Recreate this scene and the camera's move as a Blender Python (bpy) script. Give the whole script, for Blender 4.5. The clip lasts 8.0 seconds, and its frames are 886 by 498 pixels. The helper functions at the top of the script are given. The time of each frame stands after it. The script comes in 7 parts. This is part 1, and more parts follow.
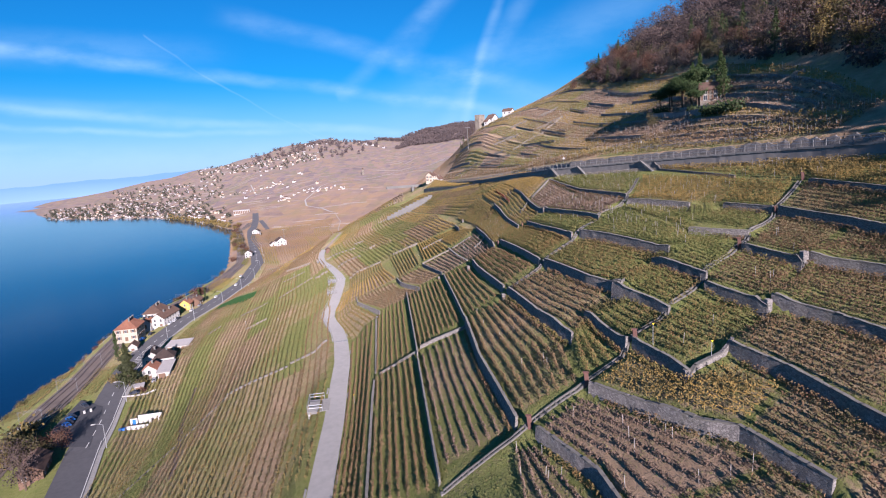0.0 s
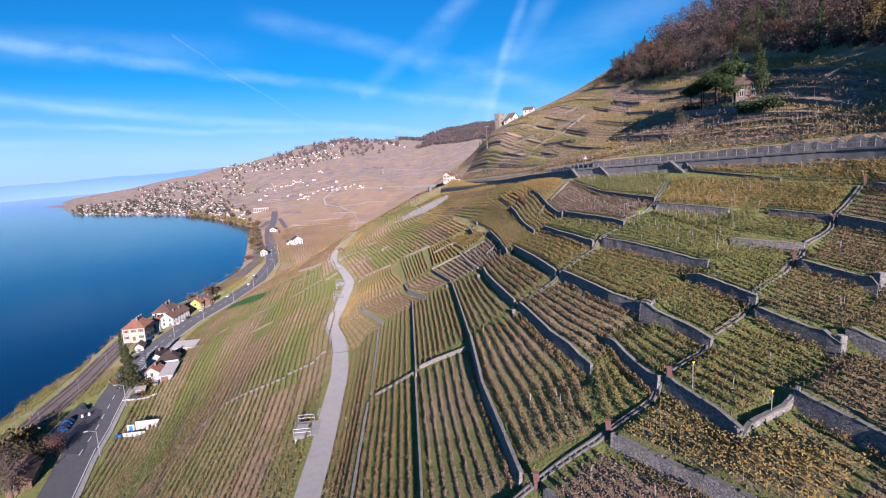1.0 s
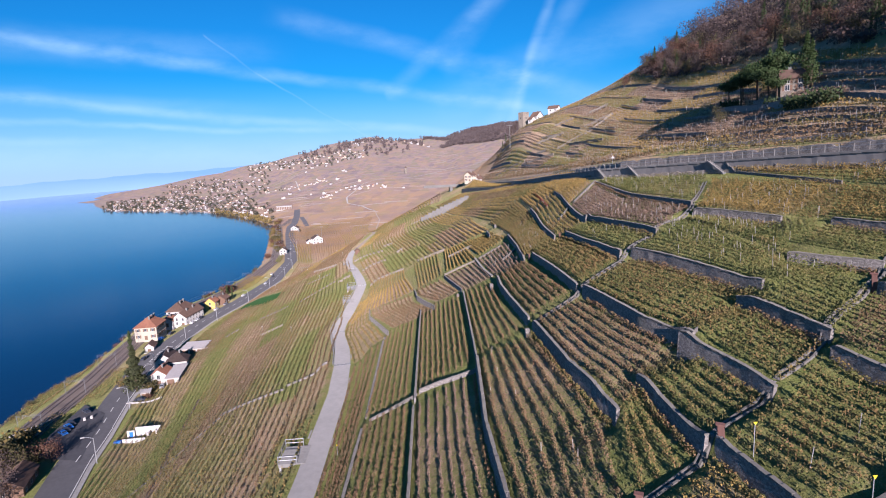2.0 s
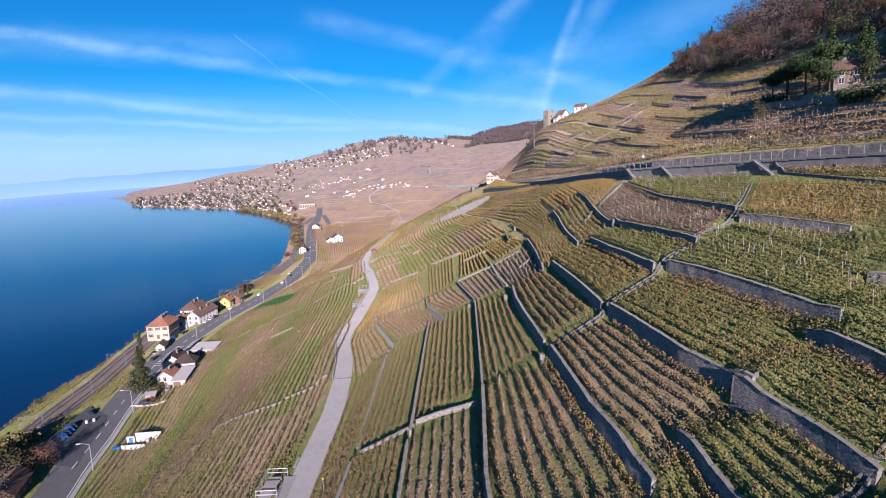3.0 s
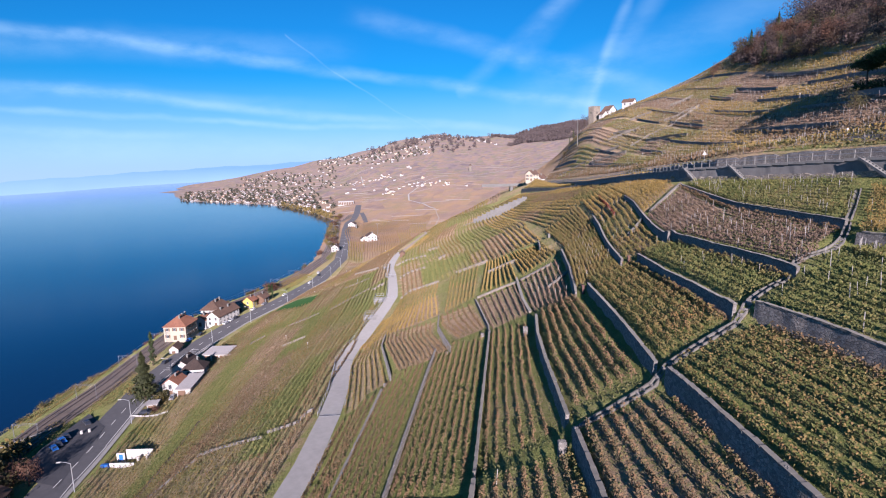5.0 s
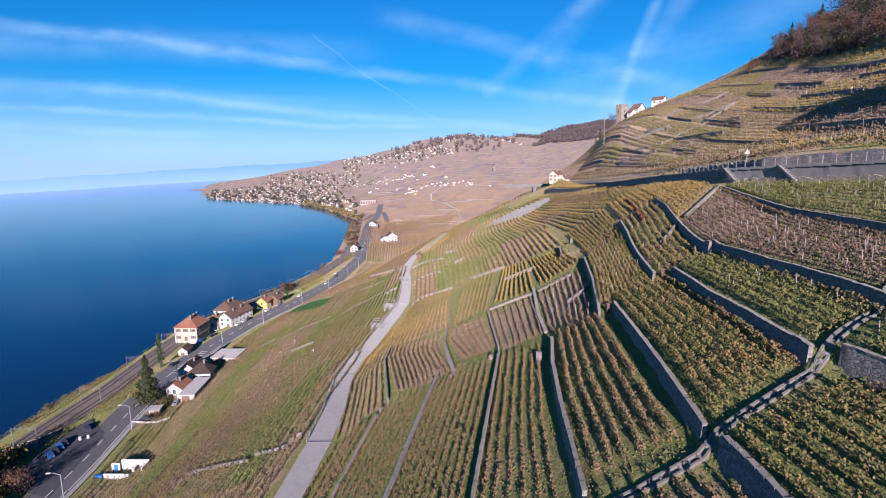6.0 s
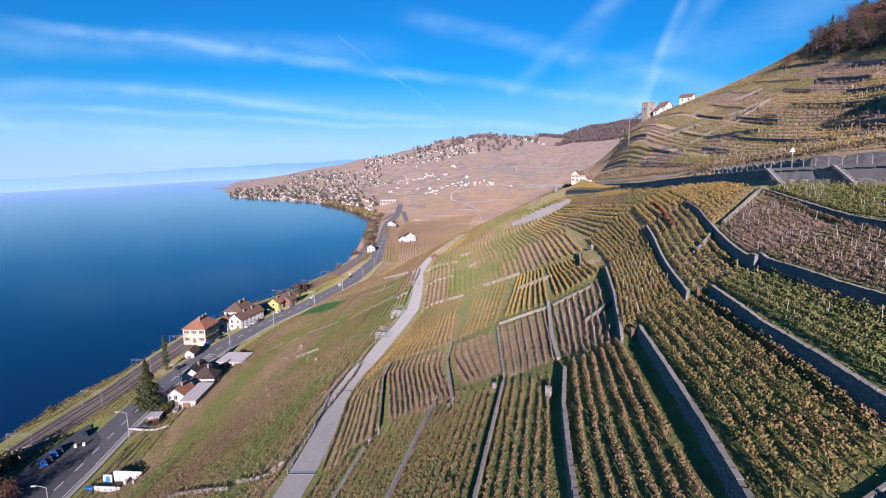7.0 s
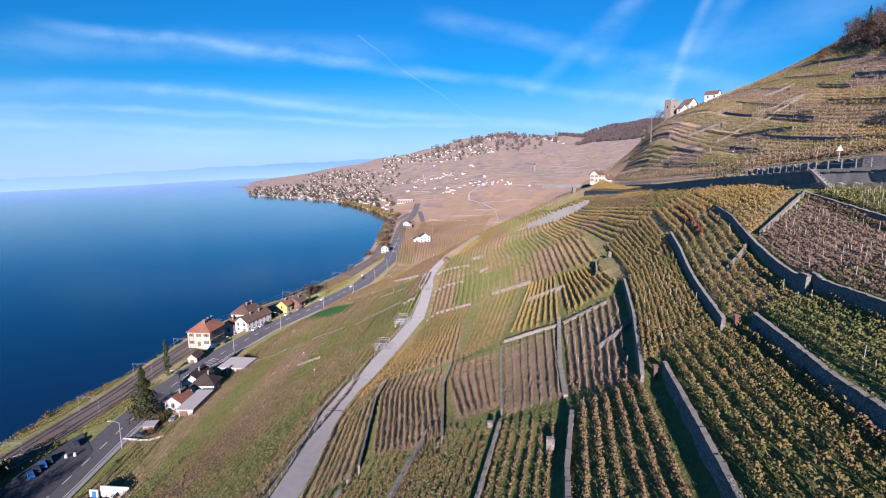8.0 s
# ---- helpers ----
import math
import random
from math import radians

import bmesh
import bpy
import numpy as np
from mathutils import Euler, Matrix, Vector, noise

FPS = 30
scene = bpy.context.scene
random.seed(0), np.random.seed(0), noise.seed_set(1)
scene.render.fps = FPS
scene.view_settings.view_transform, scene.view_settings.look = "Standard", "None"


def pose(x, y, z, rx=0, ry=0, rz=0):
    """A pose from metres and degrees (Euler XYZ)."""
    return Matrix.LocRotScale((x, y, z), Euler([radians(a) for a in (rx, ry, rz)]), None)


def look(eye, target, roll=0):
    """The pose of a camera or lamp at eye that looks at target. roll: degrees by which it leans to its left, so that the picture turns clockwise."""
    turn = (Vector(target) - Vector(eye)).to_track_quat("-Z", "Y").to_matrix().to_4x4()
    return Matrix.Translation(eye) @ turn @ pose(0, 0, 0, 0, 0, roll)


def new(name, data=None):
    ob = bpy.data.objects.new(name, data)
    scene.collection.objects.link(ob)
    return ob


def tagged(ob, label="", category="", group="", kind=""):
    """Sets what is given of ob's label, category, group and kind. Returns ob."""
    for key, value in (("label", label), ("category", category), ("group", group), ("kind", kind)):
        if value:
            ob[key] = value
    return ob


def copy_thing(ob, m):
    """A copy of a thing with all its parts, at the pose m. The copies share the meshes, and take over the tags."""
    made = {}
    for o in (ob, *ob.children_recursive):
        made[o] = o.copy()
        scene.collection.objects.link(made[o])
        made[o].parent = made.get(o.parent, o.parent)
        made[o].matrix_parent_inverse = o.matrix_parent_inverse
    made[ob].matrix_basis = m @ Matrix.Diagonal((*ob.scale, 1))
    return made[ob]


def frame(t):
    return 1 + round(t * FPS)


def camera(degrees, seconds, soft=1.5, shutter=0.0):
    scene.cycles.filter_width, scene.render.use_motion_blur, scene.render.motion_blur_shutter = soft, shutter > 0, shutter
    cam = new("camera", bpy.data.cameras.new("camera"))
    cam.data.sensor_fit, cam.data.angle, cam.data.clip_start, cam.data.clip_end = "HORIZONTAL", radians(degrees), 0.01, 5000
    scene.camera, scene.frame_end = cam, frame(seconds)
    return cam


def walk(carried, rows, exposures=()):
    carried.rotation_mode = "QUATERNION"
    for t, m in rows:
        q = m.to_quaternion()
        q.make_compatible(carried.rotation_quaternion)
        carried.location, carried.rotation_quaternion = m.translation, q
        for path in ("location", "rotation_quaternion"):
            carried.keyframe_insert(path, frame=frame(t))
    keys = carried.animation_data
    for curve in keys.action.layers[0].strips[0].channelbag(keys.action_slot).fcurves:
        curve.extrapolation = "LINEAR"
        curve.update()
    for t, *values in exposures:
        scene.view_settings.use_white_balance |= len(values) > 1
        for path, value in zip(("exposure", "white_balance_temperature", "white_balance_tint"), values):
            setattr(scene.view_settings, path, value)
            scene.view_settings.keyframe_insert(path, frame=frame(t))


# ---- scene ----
cam = camera(78.0, 8.0, soft=1.1)
# metres to one unit of the plan; the whole place is laid out in plan units and brought to metres at the end
UNIT = 1.6
# seconds, eye x y z in plan units (lake level is z = 0), pitch, roll, yaw
PATH = [
    (0.0, 0.00, -0.00, 62.92, -9.27, 3.52, 0.00),
    (0.5, 0.92, 3.78, 62.76, -9.24, 3.31, 0.96),
    (1.0, 1.79, 7.64, 62.59, -9.17, 3.02, 2.20),
    (1.5, 2.60, 11.36, 62.39, -9.10, 2.80, 3.44),
    (3.0, 4.43, 22.72, 61.77, -8.99, 2.09, 7.33),
    (3.5, 4.94, 26.28, 61.62, -8.98, 1.89, 8.45),
    (4.0, 5.41, 30.01, 61.47, -8.96, 1.71, 9.54),
    (4.5, 5.84, 33.61, 61.35, -8.99, 1.62, 10.61),
    (6.0, 6.43, 45.05, 60.89, -8.96, 1.16, 14.37),
    (6.5, 6.56, 48.71, 60.76, -8.96, 1.04, 15.52),
    (7.0, 6.60, 52.38, 60.69, -8.96, 0.92, 16.68),
    (7.5, 6.68, 55.94, 60.68, -8.99, 0.84, 17.75),
    (8.0, 6.72, 59.57, 60.68, -9.00, 0.82, 18.66),
]
walk(cam, [(t, pose(x * UNIT, y * UNIT, z * UNIT, 90 + pitch, roll, yaw)) for t, x, y, z, pitch, roll, yaw in PATH])

# ---- world, sun, exposure ----
SUN_AZ, SUN_EL = radians(167.0), radians(15.0)      # clockwise from +y; the sun stands behind the camera
scene.view_settings.exposure = 0.92
scene.view_settings.use_white_balance = True
scene.view_settings.white_balance_temperature, scene.view_settings.white_balance_tint = 6050, 26
world = bpy.data.worlds.new("sky")
scene.world = world
world.use_nodes = True


def direction(az, el):
    a, e = radians(az), radians(el)
    return Vector((math.sin(a) * math.cos(e), math.cos(a) * math.cos(e), math.sin(e)))


def build_sky():
    nt = world.node_tree
    nt.nodes.clear()
    nd, ln = nt.nodes.new, nt.links.new
    out, bg, sky = nd("ShaderNodeOutputWorld"), nd("ShaderNodeBackground"), nd("ShaderNodeTexSky")
    sky.sky_type = "NISHITA"
    sky.sun_disc = False
    sky.sun_elevation, sky.sun_rotation = SUN_EL, SUN_AZ
    sky.air_density, sky.dust_density, sky.ozone_density, sky.altitude = 1.0, 0.35, 3.2, 400
    bg.inputs[1].default_value = 0.062
    tc = nd("ShaderNodeTexCoord")

    def math_node(op, a, b=None, clamp=False):
        n = nd("ShaderNodeMath")
        n.operation, n.use_clamp = op, clamp
        for i, v in enumerate((a, b)):
            if v is None:
                continue
            if isinstance(v, (int, float)):
                n.inputs[i].default_value = v
            else:
                ln(v, n.inputs[i])
        return n.outputs[0]

    def dot(v):
        n = nd("ShaderNodeVectorMath")
        n.operation = "DOT_PRODUCT"
        ln(warped, n.inputs[0])
        n.inputs[1].default_value = v
        return n.outputs["Value"]

    def smooth(v, lo, hi):
        n = nd("ShaderNodeMapRange")
        n.interpolation_type = "SMOOTHSTEP"
        n.inputs[1].default_value, n.inputs[2].default_value = lo, hi
        ln(v, n.inputs[0])
        return n.outputs[0]

    def noise_tex(scale, detail, stretch=(1, 1, 1)):
        mp = nd("ShaderNodeMapping")
        mp.inputs["Scale"].default_value = stretch
        ln(tc.outputs["Generated"], mp.inputs[0])
        n = nd("ShaderNodeTexNoise")
        n.inputs["Scale"].default_value, n.inputs["Detail"].default_value = scale, detail
        n.inputs["Roughness"].default_value = 0.6
        ln(mp.outputs[0], n.inputs[0])
        return n

    wn = noise_tex(5.0, 3)
    wob = nd("ShaderNodeVectorMath")
    wob.operation = "MULTIPLY_ADD"
    ln(wn.outputs["Color"], wob.inputs[0])
    wob.inputs[1].default_value = (0.035, 0.035, 0.035)
    ln(tc.outputs["Generated"], wob.inputs[2])
    warped = wob.outputs[0]
    fine = smooth(noise_tex(9.0, 6, (1, 1, 2.5)).outputs[0], 0.28, 0.7)
    total = None
    # ice-cloud streaks and spread contrails: two directions on the band, half width, strength
    streaks = STREAKS
    for (a1, e1), (a2, e2), width, strength, soft_end in streaks:
        p, q = direction(a1, e1), direction(a2, e2)
        n = p.cross(q).normalized()
        mid = (p + q).normalized()
        half = mid.dot(p)
        across = math_node("ABSOLUTE", math_node("SUBTRACT", dot(n), 0.0175 * (n.x + n.y + n.z)))
        band = math_node("SUBTRACT", 1.0, smooth(across, 0.0, width), True)
        along = smooth(dot(mid), half - soft_end, half + soft_end * 0.4)
        v = math_node("MULTIPLY", math_node("MULTIPLY", band, along), strength)
        total = v if total is None else math_node("ADD", total, v)
    total = math_node("MULTIPLY", total, math_node("ADD", math_node("MULTIPLY", fine, 0.75), 0.3), True)
    mix = nd("ShaderNodeMixRGB")
    ln(total, mix.inputs[0])
    tint = nd("ShaderNodeMixRGB")
    tint.blend_type = "MULTIPLY"
    tint.inputs[0].default_value = 1.0
    tint.inputs[2].default_value = SKY_TINT
    ln(sky.outputs[0], tint.inputs[1])
    # haze low over the lake
    hz = nd("ShaderNodeSeparateXYZ")
    ln(tc.outputs["Generated"], hz.inputs[0])
    haze = nd("ShaderNodeMixRGB")
    ln(math_node("MULTIPLY", math_node("SUBTRACT", 1.0, smooth(hz.outputs[2], -0.02, 0.16)), 0.85), haze.inputs[0])
    ln(tint.outputs[0], haze.inputs[1])
    haze.inputs[2].default_value = HAZE
    ln(haze.outputs[0], mix.inputs[1])
    mix.inputs[2].default_value = CLOUD
    ln(mix.outputs[0], bg.inputs[0])
    ln(bg.outputs[0], out.inputs[0])


SKY_TINT = (0.05, 0.68, 1.04, 1)
HAZE = (4.6, 6.7, 9.4, 1)
CLOUD = (4.9, 7.8, 9.6, 1)
STREAKS = [
    ((-48, 11.4), (3, 5.1), 0.015, 0.30, 0.06),
    ((-60, 9.5), (-28, 10.9), 0.036, 0.18, 0.06),
    ((-46, 6.7), (-5, 3.0), 0.012, 0.32, 0.05),
    ((-60, 6.4), (-30, 6.2), 0.020, 0.20, 0.06),
    ((-50, 4.9), (-17, 3.7), 0.008, 0.36, 0.05),
    ((-62, 3.4), (-40, 3.2), 0.010, 0.26, 0.05),
    ((-48, 2.0), (-12, 1.6), 0.034, 0.26, 0.08),
    ((3.0, 4.6), (4.1, 8.0), 0.014, 0.22, 0.0006),
    ((4.1, 8.0), (7.6, 13.0), 0.026, 0.15, 0.0012),
    ((4.5, 8.6), (15.0, 11.6), 0.055, 0.15, 0.02),
    ((-12, 12.3), (4, 7.9), 0.026, 0.20, 0.02),
    ((-2.6, 12.9), (1.6, 16.2), 0.022, 0.15, 0.0008),
    ((2.0, 16.6), (6, 21.0), 0.030, 0.12, 0.003),
    ((-21.3, 8.5), (-15.9, 4.9), 0.0024, 0.14, 0.0008),
    ((-80, 6.0), (-55, 3.5), 0.05, 0.25, 0.10),
]
build_sky()

sun = new("sun", bpy.data.lights.new("sun", "SUN"))
sun.data.energy, sun.data.angle, sun.data.color = 5.0, radians(0.6), (1.0, 0.91, 0.83)
sun.matrix_world = look((0, 0, 300), Vector((0, 0, 300)) - direction(math.degrees(SUN_AZ), math.degrees(SUN_EL)))


# ---- materials ----
class Nodes:
    """A small builder for one node material."""

    def __init__(self, name, rough=0.8, metal=0.0, spec=0.3):
        self.m = bpy.data.materials.new(name)
        self.m.use_nodes = True
        self.nt = self.m.node_tree
        self.b = self.nt.nodes["Principled BSDF"]
        self.b.inputs["Roughness"].default_value = rough
        self.b.inputs["Metallic"].default_value = metal
        self.b.inputs["Specular IOR Level"].default_value = spec
        self.b.inputs["Diffuse Roughness"].default_value = 1.0 if rough > 0.6 else 0.0
        geo = self.nt.nodes.new("ShaderNodeNewGeometry")
        self.island = geo.outputs["Random Per Island"]
        unit = self.nt.nodes.new("ShaderNodeVectorMath")
        unit.operation = "SCALE"
        unit.inputs["Scale"].default_value = 1 / UNIT
        self.nt.links.new(geo.outputs["Position"], unit.inputs[0])
        self.pos = unit.outputs[0]

    def node(self, kind):
        return self.nt.nodes.new(kind)

    def link(self, a, b):
        self.nt.links.new(a, b)

    def feed(self, sock, v):
        if isinstance(v, (int, float)):
            sock.default_value = v
        elif isinstance(v, tuple):
            sock.default_value = v if len(v) == 4 else (*v, 1)
        else:
            self.link(v, sock)

    def at(self, stretch):
        mp = self.node("ShaderNodeMapping")
        mp.inputs["Scale"].default_value = stretch
        self.link(self.pos, mp.inputs[0])
        return mp.outputs[0]

    def noise(self, scale, detail=4, rough=0.6, stretch=None):
        n = self.node("ShaderNodeTexNoise")
        n.inputs["Scale"].default_value, n.inputs["Detail"].default_value, n.inputs["Roughness"].default_value = scale, detail, rough
        self.link(self.at(stretch) if stretch else self.pos, n.inputs[0])
        return n.outputs[0]

    def cells(self, scale, stretch=None, feature="F1", out="Distance", random=1.0):
        n = self.node("ShaderNodeTexVoronoi")
        n.feature = feature
        n.inputs["Scale"].default_value, n.inputs["Randomness"].default_value = scale, random
        self.link(self.at(stretch) if stretch else self.pos, n.inputs[0])
        return n.outputs[out]

    def ramp(self, fac, *stops):
        n = self.node("ShaderNodeValToRGB")
        e = n.color_ramp.elements
        while len(e) < len(stops):
            e.new(0.5)
        for el, (p, c) in zip(e, stops):
            el.position, el.color = p, (*c, 1)
        self.link(fac, n.inputs[0])
        return n.outputs[0]

    def mix(self, fac, a, b, blend="MIX"):
        n = self.node("ShaderNodeMixRGB")
        n.blend_type = blend
        self.feed(n.inputs[0], fac)
        self.feed(n.inputs[1], a)
        self.feed(n.inputs[2], b)
        return n.outputs[0]

    def range(self, v, lo, hi, a=0.0, b=1.0):
        n = self.node("ShaderNodeMapRange")
        for i, x in enumerate((lo, hi, a, b), 1):
            n.inputs[i].default_value = x
        self.link(v, n.inputs[0])
        return n.outputs[0]

    def attr(self, name):
        n = self.node("ShaderNodeAttribute")
        n.attribute_name = name
        return n

    def random(self):
        return self.node("ShaderNodeObjectInfo").outputs["Random"]

    def done(self, colour, bump=None, strength=0.4, dist=0.1):
        self.feed(self.b.inputs["Base Color"], colour)
        if bump is not None:
            n = self.node("ShaderNodeBump")
            n.inputs["Strength"].default_value, n.inputs["Distance"].default_value = strength, dist
            self.link(bump, n.inputs["Height"])
            self.link(n.outputs[0], self.b.inputs["Normal"])
        return self.m


def ground_material():
    n = Nodes("ground_soil_grass", 0.95, spec=0.1)
    big, mid, fine = n.noise(0.05, 4), n.noise(0.5, 4), n.noise(4.0, 5, 0.7)
    soil = n.ramp(mid, (0.3, (0.25, 0.175, 0.115)), (0.7, (0.41, 0.29, 0.19)))
    grass = n.ramp(n.mix(0.5, fine, n.noise(1.3, 3)), (0.3, (0.12, 0.155, 0.04)), (0.7, (0.245, 0.235, 0.088)))
    kinds = n.attr("grass").outputs["Fac"]
    wob = n.mix(0.5, fine, big)
    cover = n.node("ShaderNodeMath")
    cover.operation = "ADD"
    n.link(kinds, cover.inputs[0])
    n.link(n.range(wob, 0.3, 0.7, -0.55, 0.45), cover.inputs[1])
    near = n.mix(n.range(cover.outputs[0], 0.3, 0.7), soil, grass)
    # far slopes: a patchwork of small autumn plots with planted lines, haze put in as muted lilac tones
    plot = n.cells(0.075, (1.3, 0.35, 3.4), out="Color")
    sep = n.node("ShaderNodeSeparateColor")
    n.link(plot, sep.inputs[0])
    tone = n.mix(0.62, sep.outputs[0], n.noise(0.012, 6, 0.7, (1, 1, 2)))
    patch = n.ramp(tone, (0.25, (0.115, 0.095, 0.10)), (0.38, (0.16, 0.13, 0.132)), (0.47, (0.225, 0.16, 0.115)), (0.55, (0.145, 0.135, 0.10)), (0.63, (0.185, 0.143, 0.132)), (0.78, (0.235, 0.165, 0.12)))
    patch = n.mix(n.range(n.noise(0.25, 5, 0.75), 0.35, 0.7, 0.0, 0.35), patch, (0.14, 0.09, 0.075))
    line = n.node("ShaderNodeTexWave")
    line.bands_direction = "Z"
    line.inputs["Scale"].default_value, line.inputs["Distortion"].default_value, line.inputs["Detail"].default_value = 0.09, 5.0, 4.0
    line.inputs["Detail Scale"].default_value = 0.4
    n.link(n.at((0.05, 0.05, 1)), line.inputs[0])
    gaps = n.range(n.noise(0.035, 3), 0.48, 0.6)
    patch = n.mix(n.mix(1.0, n.range(line.outputs["Fac"], 0.86, 0.98, 0.0, 0.4), gaps, "MULTIPLY"), patch, (0.28, 0.235, 0.21))
    patch = n.mix(n.range(n.noise(0.02, 4), 0.55, 0.68, 0.0, 0.5), patch, (0.135, 0.13, 0.075))
    # ochre plots on the nearer part of the far slope
    spot = n.node("ShaderNodeSeparateXYZ")
    n.link(n.pos, spot.inputs[0])
    ochre = n.mix(1.0, n.range(spot.outputs[1], 500, 950, 1.0, 0.0), n.range(n.noise(0.03, 5, 0.7), 0.35, 0.6, 0.15, 0.75), "MULTIPLY")
    patch = n.mix(ochre, patch, (0.25, 0.155, 0.075))
    far = n.attr("far").outputs["Fac"]
    meadow = n.attr("meadow").outputs["Fac"]
    col = n.mix(far, near, patch)
    col = n.mix(meadow, col, n.ramp(fine, (0.3, (0.022, 0.066, 0.018)), (0.7, (0.04, 0.10, 0.028))))
    return n.done(col, fine, 1.0, 0.4)


def leaf_material(name, *stops):
    n = Nodes(name, 0.7, spec=0.25)
    big = n.range(n.mix(0.5, n.noise(0.25, 3), n.noise(1.3, 3)), 0.35, 0.65)
    mixf = n.mix(0.6, n.island, big)
    col = n.ramp(mixf, *stops)
    col = n.mix(n.range(n.noise(9.0, 2), 0.3, 0.7, 0.0, 0.25), col, (0.12, 0.085, 0.035))
    # thin leaves let part of the light through
    thin, both = n.node("ShaderNodeBsdfTranslucent"), n.node("ShaderNodeMixShader")
    out = n.nt.nodes["Material Output"]
    n.link(col, thin.inputs["Color"])
    both.inputs[0].default_value = 0.2
    done = n.done(col)
    n.link(n.b.outputs[0], both.inputs[1])
    n.link(thin.outputs[0], both.inputs[2])
    n.link(both.outputs[0], out.inputs["Surface"])
    return done


LEAF = {
    "green": leaf_material("vine_leaf_green", (0.1, (0.107, 0.145, 0.043)), (0.4, (0.171, 0.190, 0.062)), (0.66, (0.277, 0.246, 0.086)), (0.9, (0.320, 0.223, 0.099))),
    "gold": leaf_material("vine_leaf_gold", (0.15, (0.211, 0.173, 0.071)), (0.4, (0.321, 0.231, 0.084)), (0.65, (0.422, 0.279, 0.084)), (0.9, (0.468, 0.327, 0.104))),
    "mixed": leaf_material("vine_leaf_mixed", (0.15, (0.128, 0.145, 0.045)), (0.38, (0.205, 0.177, 0.064)), (0.58, (0.30, 0.217, 0.078)), (0.78, (0.285, 0.172, 0.082)), (0.95, (0.40, 0.245, 0.078))),
    "rust": leaf_material("vine_leaf_rust", (0.1, (0.128, 0.122, 0.062)), (0.35, (0.213, 0.157, 0.086)), (0.62, (0.288, 0.178, 0.092)), (0.88, (0.234, 0.134, 0.086))),
    "bare": leaf_material("vine_cane_bare", (0.15, (0.181, 0.128, 0.092)), (0.4, (0.245, 0.168, 0.123)), (0.65, (0.299, 0.207, 0.155)), (0.9, (0.352, 0.234, 0.148))),
    "crimson": leaf_material("vine_leaf_crimson", (0.2, (0.128, 0.034, 0.025)), (0.5, (0.213, 0.045, 0.037)), (0.8, (0.234, 0.101, 0.062))),
}


def stone_material(name, dark, light, scale=2.6):
    n = Nodes(name, 0.9, spec=0.2)
    cell = n.cells(scale, (1, 1, 1.5), out="Color")
    sep = n.node("ShaderNodeSeparateColor")
    n.link(cell, sep.inputs[0])
    edge = n.cells(scale, (1, 1, 1.5), "DISTANCE_TO_EDGE")
    col = n.ramp(n.mix(0.4, sep.outputs[0], n.noise(0.7, 5)), (0.2, dark), (0.75, light))
    col = n.mix(n.range(edge, 0.0, 0.09, 0.55, 0.0), col, (0.09, 0.085, 0.075))
    col = n.mix(n.range(n.noise(0.35, 4), 0.5, 0.75, 0.0, 0.45), col, (0.10, 0.105, 0.06))
    return n.done(col, n.range(edge, 0.0, 0.12), 0.8, 0.06)


STONE = stone_material("dry_stone", (0.16, 0.146, 0.136), (0.29, 0.265, 0.245), 5.5)
PALE_STONE = stone_material("pale_stone", (0.21, 0.18, 0.145), (0.33, 0.285, 0.235), 5.0)


def plain(name, colour, rough=0.85, metal=0.0, grain=3.0, amount=0.25, bump=0.15):
    """A weathered even surface: two scales of stain on one colour."""
    n = Nodes(name, rough, metal)
    dark = tuple(c * 0.62 for c in colour)
    a = n.mix(n.range(n.noise(grain, 5), 0.35, 0.75, 0.0, amount * 2), colour, dark)
    a = n.mix(n.range(n.noise(grain * 0.12, 3), 0.4, 0.7, 0.0, amount), a, tuple(min(1, c * 1.25) for c in colour))
    return n.done(a, n.noise(grain * 6, 3), bump, 0.02)


CONCRETE = plain("concrete", (0.42, 0.41, 0.39))
COPING = plain("coping_stone", (0.16, 0.15, 0.132), grain=2.0, amount=0.4)
STAINED = plain("stained_concrete", (0.21, 0.20, 0.19), grain=0.8, amount=0.5)
OLD_CONCRETE = plain("old_concrete", (0.22, 0.213, 0.20), amount=0.4)
TRACK = plain("pale_concrete_road", (0.25, 0.242, 0.23), grain=1.5, amount=0.22)
ASPHALT = plain("asphalt", (0.075, 0.074, 0.078), grain=1.2, amount=0.3)
DARK_ASPHALT = plain("dark_asphalt", (0.055, 0.055, 0.06), grain=1.2, amount=0.3)
PLASTER = plain("white_plaster", (0.52, 0.505, 0.48), grain=0.9, amount=0.12)
CREAM = plain("cream_plaster", (0.48, 0.43, 0.34), grain=0.9, amount=0.15)
YELLOW_PLASTER = plain("yellow_plaster", (0.60, 0.46, 0.13), grain=0.9, amount=0.12)
GREY_PLASTER = plain("grey_plaster", (0.48, 0.46, 0.43), grain=0.9, amount=0.2)
PAINT = plain("white_road_paint", (0.42, 0.42, 0.41), grain=4.0, amount=0.3)
RAIL_STEEL = plain("rail_steel", (0.33, 0.28, 0.25), 0.45, 0.8)
GALVANISED = plain("galvanised_steel", (0.45, 0.46, 0.47), 0.5, 0.6)
BALLAST = plain("ballast", (0.11, 0.088, 0.075), grain=6.0, amount=0.45, bump=0.6)
MAST_STEEL = plain("weathered_mast_steel", (0.22, 0.23, 0.25), 0.6, 0.4)
RUSTED = plain("rusty_rail_paint", (0.15, 0.075, 0.06), 0.7)
STAKE = plain("bleached_stake", (0.42, 0.39, 0.36), 0.8)
